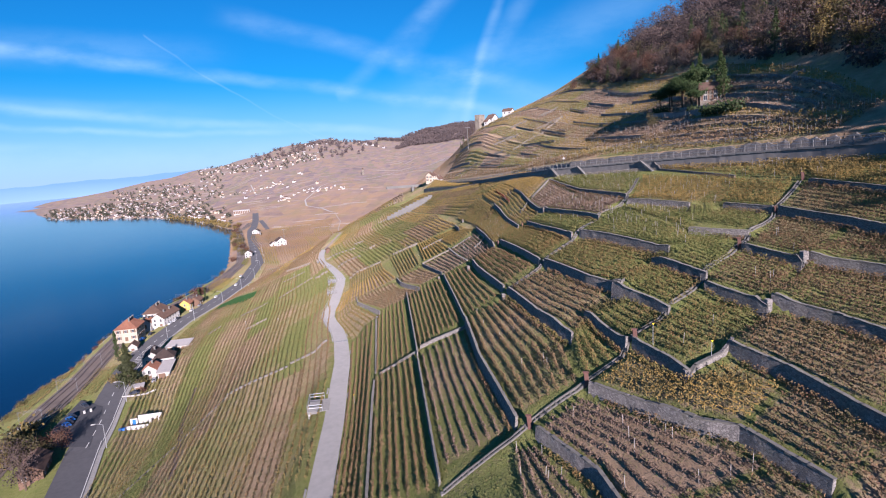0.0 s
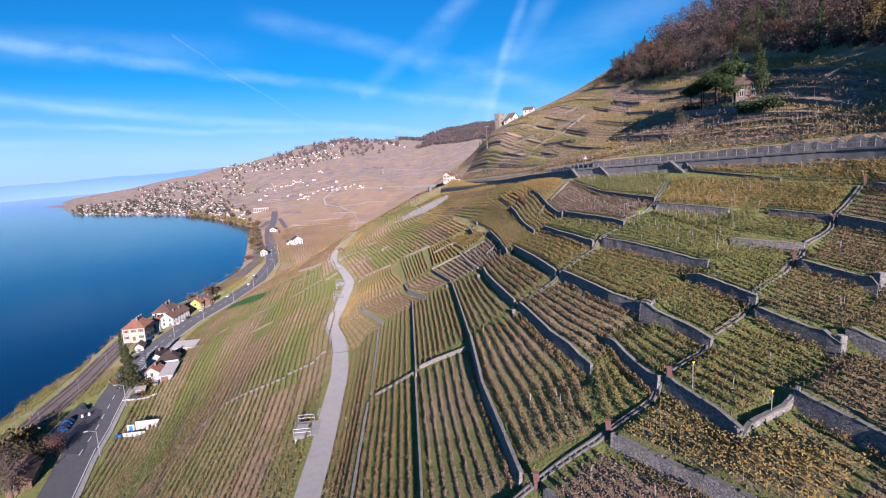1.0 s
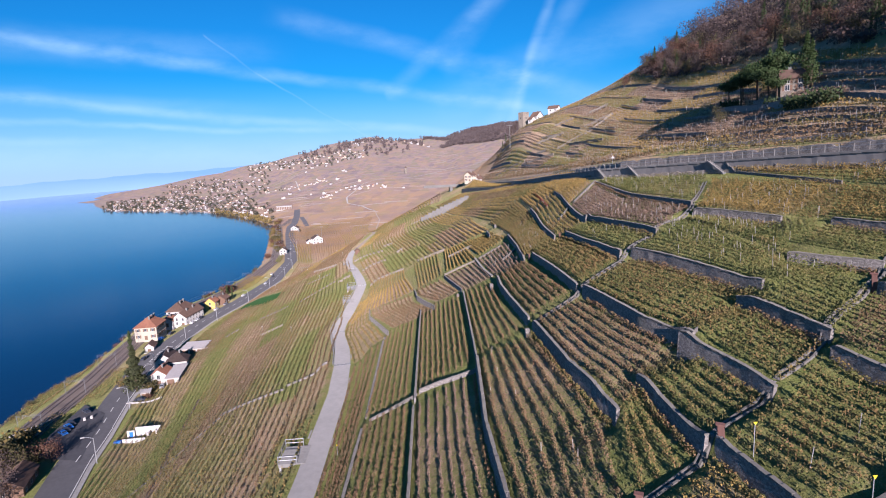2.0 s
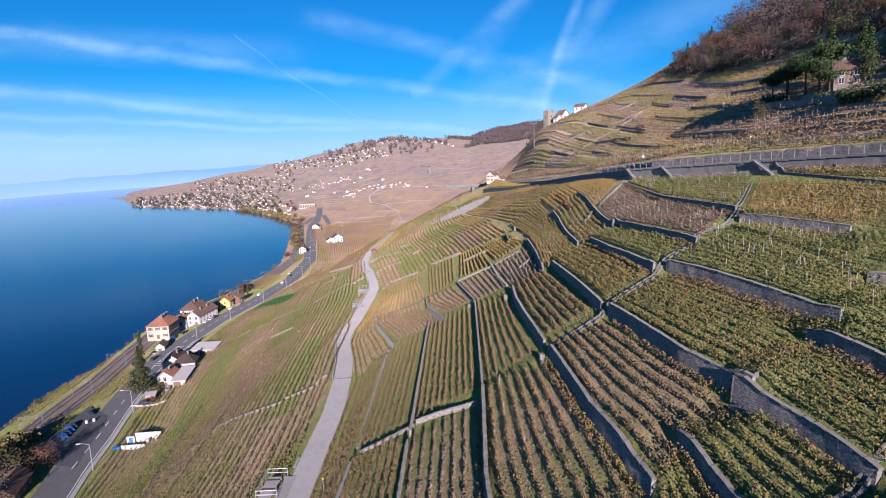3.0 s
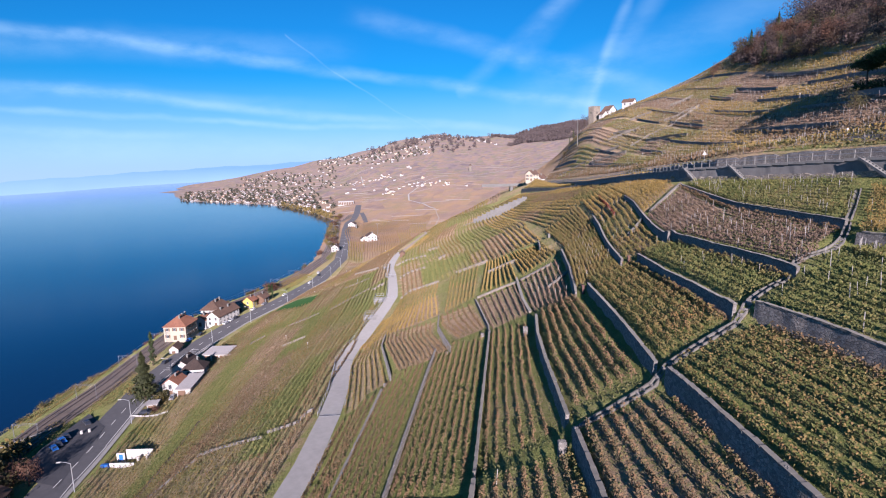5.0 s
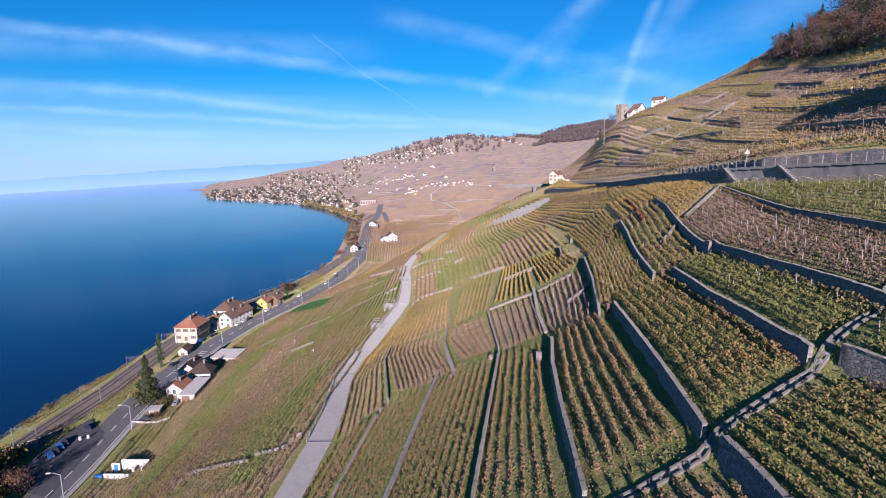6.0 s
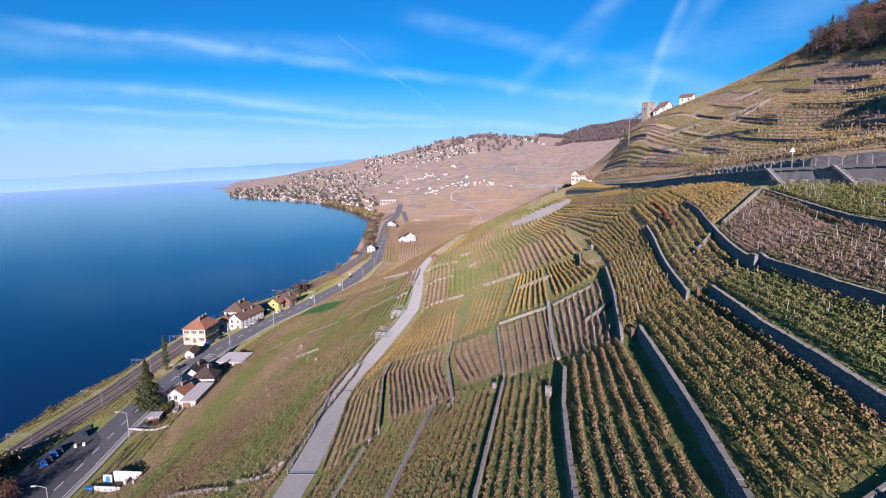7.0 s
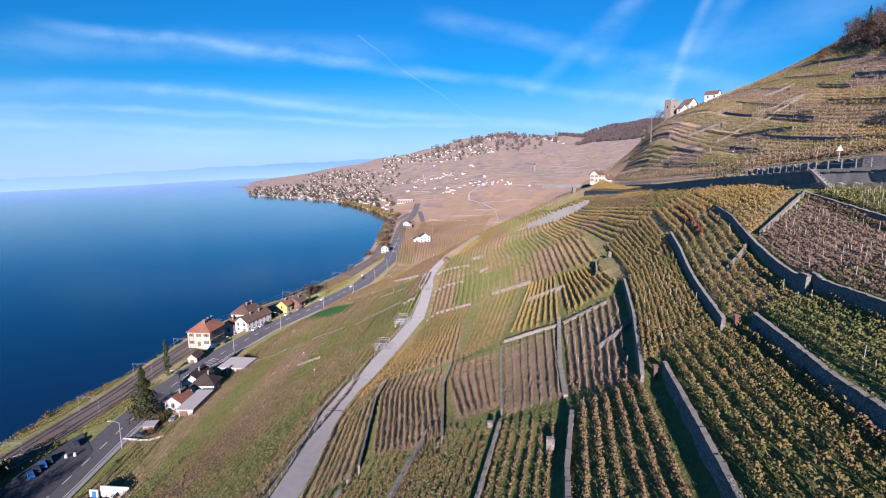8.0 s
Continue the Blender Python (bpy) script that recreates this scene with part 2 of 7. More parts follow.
BARK = plain("bark", (0.115, 0.085, 0.06), 0.95, grain=5.0, amount=0.4, bump=0.5)
SLATE = plain("flat_roof_gravel", (0.27, 0.255, 0.25), grain=3.0)
GLASS = plain("window_glass", (0.03, 0.035, 0.045), 0.12, 0.0, bump=0.0)
SHUTTER = plain("brown_shutter", (0.20, 0.12, 0.08), 0.7)
BLUE = plain("blue_paint", (0.03, 0.16, 0.48), 0.4)


def tile_material(name, dark, light):
    n = Nodes(name, 0.85)
    w = n.node("ShaderNodeTexWave")
    w.bands_direction = "Z"
    w.inputs["Scale"].default_value = 1.6
    n.link(n.pos, w.inputs[0])
    col = n.ramp(n.mix(0.5, n.noise(1.6, 5), n.noise(0.25, 3)), (0.3, dark), (0.7, light))
    return n.done(col, w.outputs["Fac"], 0.4, 0.05)


TILES = tile_material("clay_tiles", (0.16, 0.07, 0.045), (0.29, 0.135, 0.085))
DARK_ROOF = tile_material("dark_weathered_tiles", (0.035, 0.026, 0.024), (0.075, 0.052, 0.044))
BROWN_TILES = tile_material("brown_tiles", (0.075, 0.048, 0.038), (0.145, 0.09, 0.066))


def water_material():
    n = Nodes("lake_water", 0.08, spec=0.3)
    n.b.inputs["IOR"].default_value = 1.33
    col = n.mix(n.range(n.noise(0.004, 3, stretch=(1, 0.4, 1)), 0.35, 0.7), (0.003, 0.018, 0.055), (0.005, 0.028, 0.078))
    return n.done(col, n.noise(0.45, 4), 0.22, 0.3)


WATER = water_material()


# ---- small mesh tools ----
def mesh_object(name, verts, faces, material=None, parent=None, label="", smooth=False):
    me = bpy.data.meshes.new(name)
    me.from_pydata([tuple(v) for v in verts], [], faces)
    if material:
        me.materials.append(material)
    if smooth:
        me.shade_smooth()
    ob = new(name, me)
    if parent:
        ob.parent = parent
    return tagged(ob, label)


def quads_object(name, corners, material, parent=None, label="", facing=None):
    """Many loose quads from an array (n, 4, 3); facing turns each one outwards and rounds its shading."""
    c = np.asarray(corners, dtype=np.float32).reshape(-1, 4, 3)
    if facing is not None:
        flat = np.cross(c[:, 1] - c[:, 0], c[:, 3] - c[:, 0])
        away = (flat * facing).sum(1) < 0
        c[away] = c[away][:, ::-1]
        flat[away] *= -1
        flat /= np.linalg.norm(flat, axis=1)[:, None] + 1e-9
        facing = facing * 0.75 + flat * 0.4
        facing /= np.linalg.norm(facing, axis=1)[:, None] + 1e-9
    k = len(c)
    me = bpy.data.meshes.new(name)
    me.vertices.add(k * 4)
    me.vertices.foreach_set("co", c.ravel())
    me.loops.add(k * 4)
    me.loops.foreach_set("vertex_index", np.arange(k * 4, dtype=np.int32))
    me.polygons.add(k)
    me.polygons.foreach_set("loop_start", np.arange(0, k * 4, 4, dtype=np.int32))
    me.update(calc_edges=True)
    me.materials.append(material)
    if facing is not None:
        me.polygons.foreach_set("use_smooth", np.ones(k, dtype=bool))
        me.normals_split_custom_set(np.repeat(facing, 4, 0).tolist())
    ob = new(name, me)
    if parent:
        ob.parent = parent
    return tagged(ob, label)


def part(name, bm, material, parent=None, label=""):
    me = bpy.data.meshes.new(name)
    bm.to_mesh(me)
    bm.free()
    me.materials.append(material)
    ob = new(name, me)
    if parent:
        ob.parent = parent
    return tagged(ob, label)


def box(bm, x0, x1, y0, y1, z0, z1, m=None):
    v = [Vector((x, y, z)) for x in (x0, x1) for y in (y0, y1) for z in (z0, z1)]
    v = [bm.verts.new(m @ p if m else p) for p in v]
    for f in ((0, 1, 3, 2), (4, 6, 7, 5), (0, 4, 5, 1), (2, 3, 7, 6), (0, 2, 6, 4), (1, 5, 7, 3)):
        bm.faces.new([v[i] for i in f])


def rod(bm, a, b, r0, r1=None, sides=6):
    a, b = Vector(a), Vector(b)
    r1 = r0 if r1 is None else r1
    d = (b - a).normalized()
    u = d.orthogonal().normalized()
    w = d.cross(u)
    rings = [[bm.verts.new(p + r * (math.cos(6.2832 * i / sides) * u + math.sin(6.2832 * i / sides) * w)) for i in range(sides)] for p, r in ((a, r0), (b, r1))]
    for i in range(sides):
        j = (i + 1) % sides
        bm.faces.new((rings[0][i], rings[0][j], rings[1][j], rings[1][i]))
    bm.faces.new(rings[0][::-1])
    bm.faces.new(rings[1])


def empty(name, x, y, z, rz=0.0):
    ob = new(name)
    ob.matrix_world = pose(x, y, z, 0, 0, rz)
    return ob


# ---- the lie of the land ----
GX = np.array([-200, -140, -105, -70, -40, -15, 5, 20, 40, 70, 130.0])
GY = np.array([-20, 40, 75, 110, 170, 240, 370, 620.0])
# first three rows: right end is out of view, raised to shade the slope
GZ = np.array([
    (-7.9, -3.1, -2.3, 3.2, 13.6, 26.5, 37.0, 43.3, 51.2, 68.0, 118.0),
    (-8.0, -2.4, -1.1, 4.0, 17.2, 30.8, 42.9, 49.8, 54.4, 70.0, 117.0),
    (-8.0, -1.9, -0.1, 4.6, 19.8, 33.3, 45.6, 53.1, 57.1, 72.7, 115.0),
    (-8.1, -1.0, 1.4, 6.1, 23.1, 35.9, 46.0, 53.1, 60.0, 76.2, 113.1),
    (-8.2, 0.9, 5.0, 13.5, 27.7, 37.9, 46.3, 53.9, 63.0, 79.8, 118.5),
    (-7.7, 2.4, 7.4, 19.4, 31.0, 39.9, 50.4, 59.9, 70.3, 85.5, 124.1),
    (-4.0, 3.8, 3.6, 21.3, 35.9, 47.9, 63.5, 77.9, 87.5, 99.5, 134.3),
    (-4.0, 1.0, 6.0, 14.0, 30.0, 56.0, 60.0, 64.0, 72.0, 81.5, 104.0)
])
SHORE = np.array([(-60, -60), (-80, 0), (-100, 60), (-112, 100), (-122, 133), (-128, 152), (-131, 179), (-138, 205), (-142, 248), (-138, 294), (-143, 341), (-156, 386), (-169, 419), (-201, 498), (-233, 572), (-252, 645)], float)


def slopes(v, s, axis):
    d = np.empty_like(v)
    sh = [1] * v.ndim
    sh[axis] = -1
    mid = (np.take(v, range(2, v.shape[axis]), axis) - np.take(v, range(0, v.shape[axis] - 2), axis)) / (s[2:] - s[:-2]).reshape(sh)
    first = (np.take(v, [1], axis) - np.take(v, [0], axis)) / (s[1] - s[0])
    last = (np.take(v, [-1], axis) - np.take(v, [-2], axis)) / (s[-1] - s[-2])
    return np.concatenate([first, mid, last], axis)


def hermite(s, v):
    i = np.clip(np.searchsorted(s, v) - 1, 0, len(s) - 2)
    h = s[i + 1] - s[i]
    t = np.clip((v - s[i]) / h, 0, 1)
    return i, ((2 * t**3 - 3 * t**2 + 1), (-2 * t**3 + 3 * t**2), (t**3 - 2 * t**2 + t) * h, (t**3 - t**2) * h)


def hill(x, y):
    """The smooth slope near the camera, from its control heights."""
    zx, zy = slopes(GZ, GX, 1), slopes(GZ, GY, 0)
    zxy = slopes(zx, GY, 0)
    i, a = hermite(GX, x)
    j, b = hermite(GY, y)

    def along(jj):
        return a[0] * GZ[jj, i] + a[1] * GZ[jj, i + 1] + a[2] * zx[jj, i] + a[3] * zx[jj, i + 1], \
            a[0] * zy[jj, i] + a[1] * zy[jj, i + 1] + a[2] * zxy[jj, i] + a[3] * zxy[jj, i + 1]
    v0, d0 = along(j)
    v1, d1 = along(j + 1)
    return b[0] * v0 + b[1] * v1 + b[2] * d0 + b[3] * d1


def ease(v, lo, hi):
    t = np.clip((v - lo) / (hi - lo), 0, 1)
    return t * t * (3 - 2 * t)


# far land, by bearing from the start: where its shore lies and how high its crest stands
FAR_AZ = np.array([-60, -38, -36.3, -33.2, -28.6, -25.9, -21.6, -17.8, -12, -8.5, -4.5, -2.8, 1.2, 4, 12, 40.0])
FAR_SHORE = np.array([2500, 1500, 1206, 1106, 983, 872, 650, 560, 500, 470, 420, 400, 380, 380, 380, 380.0])
FAR_CREST = np.array([-30, -20, 8, 22, 50, 66, 92, 121, 160, 150, 140, 158, 191, 185, 180, 180.0])


def far_land(x, y):
    az, r = np.degrees(np.arctan2(x, y)), np.hypot(x, y)
    s, c = np.interp(az, FAR_AZ, FAR_SHORE), np.interp(az, FAR_AZ, FAR_CREST)
    t = (r - s) / (2000.0 - s)
    rise = np.where(t < 0, -6 * np.clip(-t * 20, 0, 1), np.clip(t, 0, 1) ** 1.15 * c)
    rise = np.where(t > 1, c - (t - 1) * 120, rise)
    wave = 5 * np.sin(x / 61 + 0.7) * np.sin(y / 83) + 3 * np.sin(x / 27 + y / 41)
    return rise + wave * np.clip(t * 3, 0, 1) * np.clip(c / 80, 0, 1)


def polyline(pts, x, y):
    """Signed distance from points to a line (right of it is plus) and how far along the nearest place lies."""
    pts = np.asarray(pts, float)
    best, dist, where, done = np.full(x.shape, 1e9), np.zeros(x.shape), np.zeros(x.shape), 0.0
    for k in range(len(pts) - 1):
        a, d = pts[k, :2], pts[k + 1, :2] - pts[k, :2]
        ln = math.hypot(*d)
        u = ((x - a[0]) * d[0] + (y - a[1]) * d[1]) / ln
        uc = np.clip(u, 0, ln)
        off = np.hypot(x - a[0] - uc * d[0] / ln, y - a[1] - uc * d[1] / ln)
        side = (x - a[0]) * d[1] - (y - a[1]) * d[0]
        sel = off < best
        best = np.where(sel, off, best)
        dist = np.where(sel, np.where(side > 0, off, -off), dist)
        lo = u if k == 0 else uc
        hi = u if k == len(pts) - 2 else uc
        where = np.where(sel, done + np.where(u < 0, lo, hi), where)
        done += ln
    return dist, where, done


# terrace walls: their line from near to far (the hill rises to its right) and their height
WALLS = [
    (((8.6, 26), (8.1, 30), (5.6, 37)), 1.3), (((4.4, 39.1), (2.5, 52.7), (1.6, 65.1)), 1.5), (((1.5, 66), (-1.1, 94.3)), 0.4),
    (((-1.7, 37.7), (-4.5, 63.2)), 0.8), (((-4.6, 65), (-8.2, 98.7)), 0.45), (((17, 23), (15.5, 28.3), (14.1, 29.9), (9.9, 38.6)), 1.4),
    (((15.5, 34.6), (14, 41.1)), 1.4), (((22, 19), (20.7, 26.2), (20, 31.1), (18.7, 35.8)), 1.4), (((13.6, 41.4), (12.4, 49.5)), 1.2),
    (((10.6, 47), (8.8, 55), (7.1, 65.8)), 1.5), (((6.7, 67.5), (5.3, 77), (4.4, 84.5), (4.0, 91)), 1.0), (((16.2, 50.6), (14.5, 55.8), (12, 67.6)), 1.6), (((17.8, 43.5), (16.9, 47.2), (15.6, 51.4)), 1.5),
    (((11.6, 69), (9.1, 93)), 1.0), (((7.9, 93), (7.5, 107.5), (6.6, 123.6)), 1.0), (((12.8, 97.5), (12.5, 111), (12, 135)), 1.0),
    (((22.4, 54.8), (18.8, 67.3), (17.5, 71.5)), 1.6), (((22.4, 46.8), (20.6, 54.7)), 1.5), (((23.2, 38.9), (21.5, 45.2)), 1.5),
    (((26.5, 31), (25.5, 35.2), (23.8, 39.6)), 1.5), (((16.6, 72.4), (15, 85), (14.3, 96.5)), 1.2), (((21.1, 75.5), (19.3, 87.2), (18, 100)), 1.4),
    (((17.7, 99), (17.4, 116.4), (17.1, 135)), 1.1), (((30.6, 55.2), (26.7, 60.1)), 1.5), (((29.8, 45.4), (28.2, 52)), 1.5),
    (((34, 37), (32.3, 41.9), (30.5, 45.8)), 1.6), (((28.4, 86), (25.3, 103.4), (23.4, 124)), 1.8), (((31.5, 70.8), (27.1, 81.5)), 2.0),
    (((36.3, 60.8), (34.2, 67.5)), 1.3), (((38.5, 45), (37.9, 51.5), (36.5, 60)), 1.6), (((40, 76), (36.6, 99)), 0.8), (((43.6, 45), (43.2, 53.8), (42.3, 64)), 1.4),
    (((23, 158), (15, 197), (4, 239), (-11.5, 306)), 3.4),
    (((3.0, 135), (2.2, 147)), 1.6), (((-13.1, 96), (-20, 113.4), (-21.3, 119.5)), 0.8), (((-5.6, 95), (-10.1, 108.6), (-11.5, 115.7)), 0.8), (((-1.4, 96), (-5.7, 114.8)), 0.5),
]
# upper road: outer edge with its height
RAILING = [(58, 30, 62.6), (54, 50, 62.0), (46, 75, 61.2), (36, 100, 60.2), (25, 126, 59.0), (19.2, 162, 56.9), (14, 198, 54.6), (2.5, 270, 51.2), (-10, 354, 47.6), (-22, 400, 46.0)]
# vineyard track, centre line
TRACK_LINE = [(-7.5, -15), (-10.4, 15), (-11.6, 30), (-12.8, 40), (-13.6, 47), (-14.5, 55.6), (-15.3, 63.3), (-16.5, 72), (-17.9, 83), (-20.2, 94), (-22.4, 102), (-24.8, 109), (-27.0, 115.5), (-28.0, 121.5), (-28.5, 129), (-29.4, 138), (-30.4, 147), (-31.9, 157), (-34.8, 167), (-38.6, 179), (-44.0, 196), (-50.2, 213.5), (-54.4, 230), (-57.5, 245), (-58.6, 256), (-59.0, 275), (-61, 310), (-72, 352), (-86, 430), (-104, 520), (-112, 575), (-121, 606), (-130, 640)]
# lake-side highway, centre line
HIGHWAY = [(-40, 10), (-58, 55), (-73, 92), (-81, 110), (-85, 121), (-92.5, 139), (-99.5, 158), (-103, 172), (-105.5, 188), (-107.5, 210), (-106.5, 238), (-108.5, 282), (-120, 337), (-146, 408), (-175, 484), (-198, 550), (-227, 648), (-246, 705)]
RAILWAY = [(-62, 10), (-80, 55), (-96, 98), (-103, 119), (-107.5, 136), (-111.5, 154), (-117.5, 173), (-126.5, 204), (-127, 236), (-125, 268), (-127.5, 304), (-135.5, 352), (-160.5, 421), (-215, 560), (-230, 640)]


def land(x, y):
    """Height of the ground, before roads are cut into it."""
    z = hill(x, y)
    d = x - np.interp(y, SHORE[:, 1], SHORE[:, 0])
    low = np.interp(d, [-30, -3, 1, 12, 22, 48], [-6, -1.5, 0.9, 3.6, 4.4, 6.0])
    k = ease(d, 26, 52)
    z = np.where(y < 640, low * (1 - k) + np.maximum(z, 5.6) * k, z)
    r = np.hypot(x, y)
    w = ease(r, 430, 640)
    z = z * (1 - w) + far_land(x, y) * w
    return z


def with_walls(x, y, z, walls, share):
    for line, h in walls:
        p = np.array(line)
        lo, hi = p.min(0) - 8, p.max(0) + 8
        s = (x > lo[0]) & (x < hi[0]) & (y > lo[1]) & (y < hi[1])
        if not s.any():
            continue
        d, u, ln = polyline(line, x[s], y[s])
        end = ease(u, -1.5, 0.3) * (1 - ease(u, ln - 0.3, ln + 1.5))
        up = d - 0.05
        h = h * share
        step = np.where(up > 0, 1 - np.clip(up / 5.5, 0, 1), -(1 - np.clip(-up / 5.5, 0, 1)))
        step *= np.clip(np.abs(up) / 0.16, 0, 1)
        z[s] += 0.5 * h * step * end
    return z


def with_roads(x, y, z):
    # upper road on its retaining wall
    p = np.array(RAILING)
    d, u, ln = polyline(RAILING, x, y)
    lens = np.concatenate([[0], np.cumsum(np.hypot(*np.diff(p[:, :2], axis=0).T))])
    s = (np.abs(d) < 26) & (u > 0) & (u < ln)
    # the line runs away from the camera, so uphill lies to its right
    hz = np.interp(u, lens, p[:, 2])
    flat = s & (d > 0.1) & (d < 5.0)
    rise = s & (d >= 5.0)
    k = ease(d, 5.0, 26)
    z = np.where(flat, hz, z)
    bank = s & (d <= 0.1) & (d > -18)
    z = np.where(bank, z + np.maximum(hz - 1.35 - 0.3 * np.abs(d) - z, 0) * (1 - ease(-d, 1.0, 18)), z)
    z = np.where(rise, np.maximum((hz + 1.6 + (d - 5.0) * 0.35) * (1 - k) + z * k, hz + 0.5), z)
    for line, half, lift in ((TRACK_LINE, 1.8, 0.0), (HIGHWAY, 6.5, 0.0), (RAILWAY, 5.0, 0.0)):
        q = np.array(line, float)
        base = {id(HIGHWAY): 6.0, id(RAILWAY): 4.6}.get(id(line))
        cl = np.concatenate([[0], np.cumsum(np.hypot(*np.diff(q, axis=0).T))])
        fine = np.linspace(0, cl[-1], 400)
        fx, fy = np.interp(fine, cl, q[:, 0]), np.interp(fine, cl, q[:, 1])
        fz = land(fx, fy) if base is None else np.full(400, base)
        fz = np.convolve(np.pad(fz, 6, "edge"), np.ones(13) / 13, "valid")
        d, u, ln = polyline(line, x, y)
        k = (1 - ease(np.abs(d), half, half + 3.0)) * (u > -5) * (u < ln + 5)
        if base is not None:
            k = k * (1 - ease(y, 520, 640))
        z = z * (1 - k) + (np.interp(u, fine, fz) + lift) * k
    return z


# long terraces above the upper road, from the road's bank up to the wood
UP_LOW = ((52, 76), (42, 101), (31, 128), (25, 165), (20, 200), (8, 271), (-3, 352))
UP_HIGH = ((61, 78), (67, 108), (74.5, 160), (75, 202), (81, 262), (78, 322), (52, 373))
UP_BANDS = (0.0, 0.10, 0.21, 0.32, 0.43, 0.55, 0.67, 0.79, 0.90, 1.0, 1.11)


def upper_walls():
    """Broken contour walls, each a line from near to far and a height."""
    r = random.Random(64)
    lo, hi = np.array(UP_LOW, float), np.array(UP_HIGH, float)
    s = np.linspace(0, 1, 121)
    cl = [np.concatenate([[0], np.cumsum(np.hypot(*np.diff(q, axis=0).T))]) for q in (lo, hi)]
    a, b = (np.stack([np.interp(s * c[-1], c, q[:, 0]), np.interp(s * c[-1], c, q[:, 1])], 1) for c, q in zip(cl, (lo, hi)))
    out = [([(x + 4.3, y + 1.6) for x, y, z in RAILING[1:6]], 2.0)]
    for f in UP_BANDS[1:-1]:
        i = r.randint(2, 8)
        while i < 112:
            j = min(119, i + r.randint(9, 30))
            k = np.linspace(i, j, 4).round().astype(int)
            g = f + r.uniform(-0.025, 0.025)
            out.append(([tuple(p) for p in a[k] * (1 - g) + b[k] * g], r.uniform(0.4, 0.8) * (1.0 if i < 55 else 0.75)))
            i = j + r.randint(2, 14)
    return out


UPPER_WALLS = upper_walls()


def spaced(*runs):
    """Coordinates from (start, end, step) runs."""
    out = [np.arange(a, b, s) for a, b, s in runs]
    return np.unique(np.round(np.concatenate(out), 3))


XS = spaced((-4200, -1000, 160), (-1000, -300, 28), (-300, -130, 6), (-130, -30, 1.8), (-30, -16, 0.9), (-16, 48, 0.4), (48, 76, 0.8), (76, 110, 2.0), (110, 300, 9), (300, 1500, 60), (1500, 3001, 250))
YS = spaced((-300, -20, 25), (-20, 22, 3), (22, 130, 0.55), (130, 200, 1.0), (200, 330, 1.9), (330, 520, 3), (520, 1000, 9), (1000, 2400, 28), (2400, 4601, 200))
MX, MY = np.meshgrid(XS, YS)
MZ = with_walls(MX, MY, with_roads(MX, MY, with_walls(MX, MY, land(MX, MY), WALLS, 0.62)), UPPER_WALLS[1:], 1.0)


def height(x, y):
    """Height of the finished ground at places (arrays or numbers)."""
    x, y = np.asarray(x, float), np.asarray(y, float)
    i = np.clip(np.searchsorted(XS, x) - 1, 0, len(XS) - 2)
    j = np.clip(np.searchsorted(YS, y) - 1, 0, len(YS) - 2)
    u, v = (x - XS[i]) / (XS[i + 1] - XS[i]), (y - YS[j]) / (YS[j + 1] - YS[j])
    return (MZ[j, i] * (1 - u) + MZ[j, i + 1] * u) * (1 - v) + (MZ[j + 1, i] * (1 - u) + MZ[j + 1, i + 1] * u) * v


GRASS = np.where(polyline(UP_LOW, MX, MY)[0] > -6, 0.4, 0.62 + 0.2 * (1 - ease(MY, 100, 150)))


def in_meadow(x, y):
    """The sown green field above the lake-side road."""
    poly = ((-100, 227), (-78, 217.5), (-76.5, 206.5), (-82, 205), (-98.5, 216))
    inside = np.ones(np.shape(x), bool)
    for (xa, ya), (xb, yb) in zip(poly, poly[1:] + poly[:1]):
        inside &= (xb - xa) * (y - ya) - (yb - ya) * (x - xa) <= 0
    return inside


MEADOW = in_meadow(MX, MY).astype(float)


def along(line, step, ends=(0.0, 0.0)):
    """Points every step metres along a line, with the heading at each."""
    q = np.asarray(line, float)
    cl = np.concatenate([[0], np.cumsum(np.hypot(*np.diff(q[:, :2], axis=0).T))])
    s = np.arange(ends[0], cl[-1] - ends[1] + 1e-6, step)
    p = np.stack([np.interp(s, cl, q[:, k]) for k in range(q.shape[1])], 1)
    e = 0.5 * step
    h = np.stack([np.interp(s + e, cl, q[:, k]) - np.interp(s - e, cl, q[:, k]) for k in (0, 1)], 1)
    h /= np.maximum(np.hypot(h[:, 0], h[:, 1]), 1e-9)[:, None]
    return p, h


# ---- vines ----
rng = np.random.default_rng(7)


def mark(lower, upper, grass):
    """Note the ground cover inside a plot."""
    poly = np.array([tuple(p) for p in lower] + [tuple(p) for p in upper][::-1])
    i0, i1 = np.searchsorted(XS, [poly[:, 0].min(), poly[:, 0].max()])
    j0, j1 = np.searchsorted(YS, [poly[:, 1].min(), poly[:, 1].max()])
    x, y = MX[j0:j1, i0:i1], MY[j0:j1, i0:i1]
    inside = np.zeros(x.shape, bool)
    n = len(poly)
    for k in range(n):
        (xa, ya), (xb, yb) = poly[k], poly[(k + 1) % n]
        cross = ((ya > y) != (yb > y)) & (x < (xb - xa) * (y - ya) / ((yb - ya) if yb != ya else 1e-9) + xa)
        inside ^= cross
    sub = GRASS[j0:j1, i0:i1]
    sub[inside] = grass


def resample(line, n):
    q = np.asarray(line, float)
    cl = np.concatenate([[0], np.cumsum(np.hypot(*np.diff(q, axis=0).T))])
    s = np.linspace(0, cl[-1], n)
    return np.stack([np.interp(s, cl, q[:, 0]), np.interp(s, cl, q[:, 1])], 1)


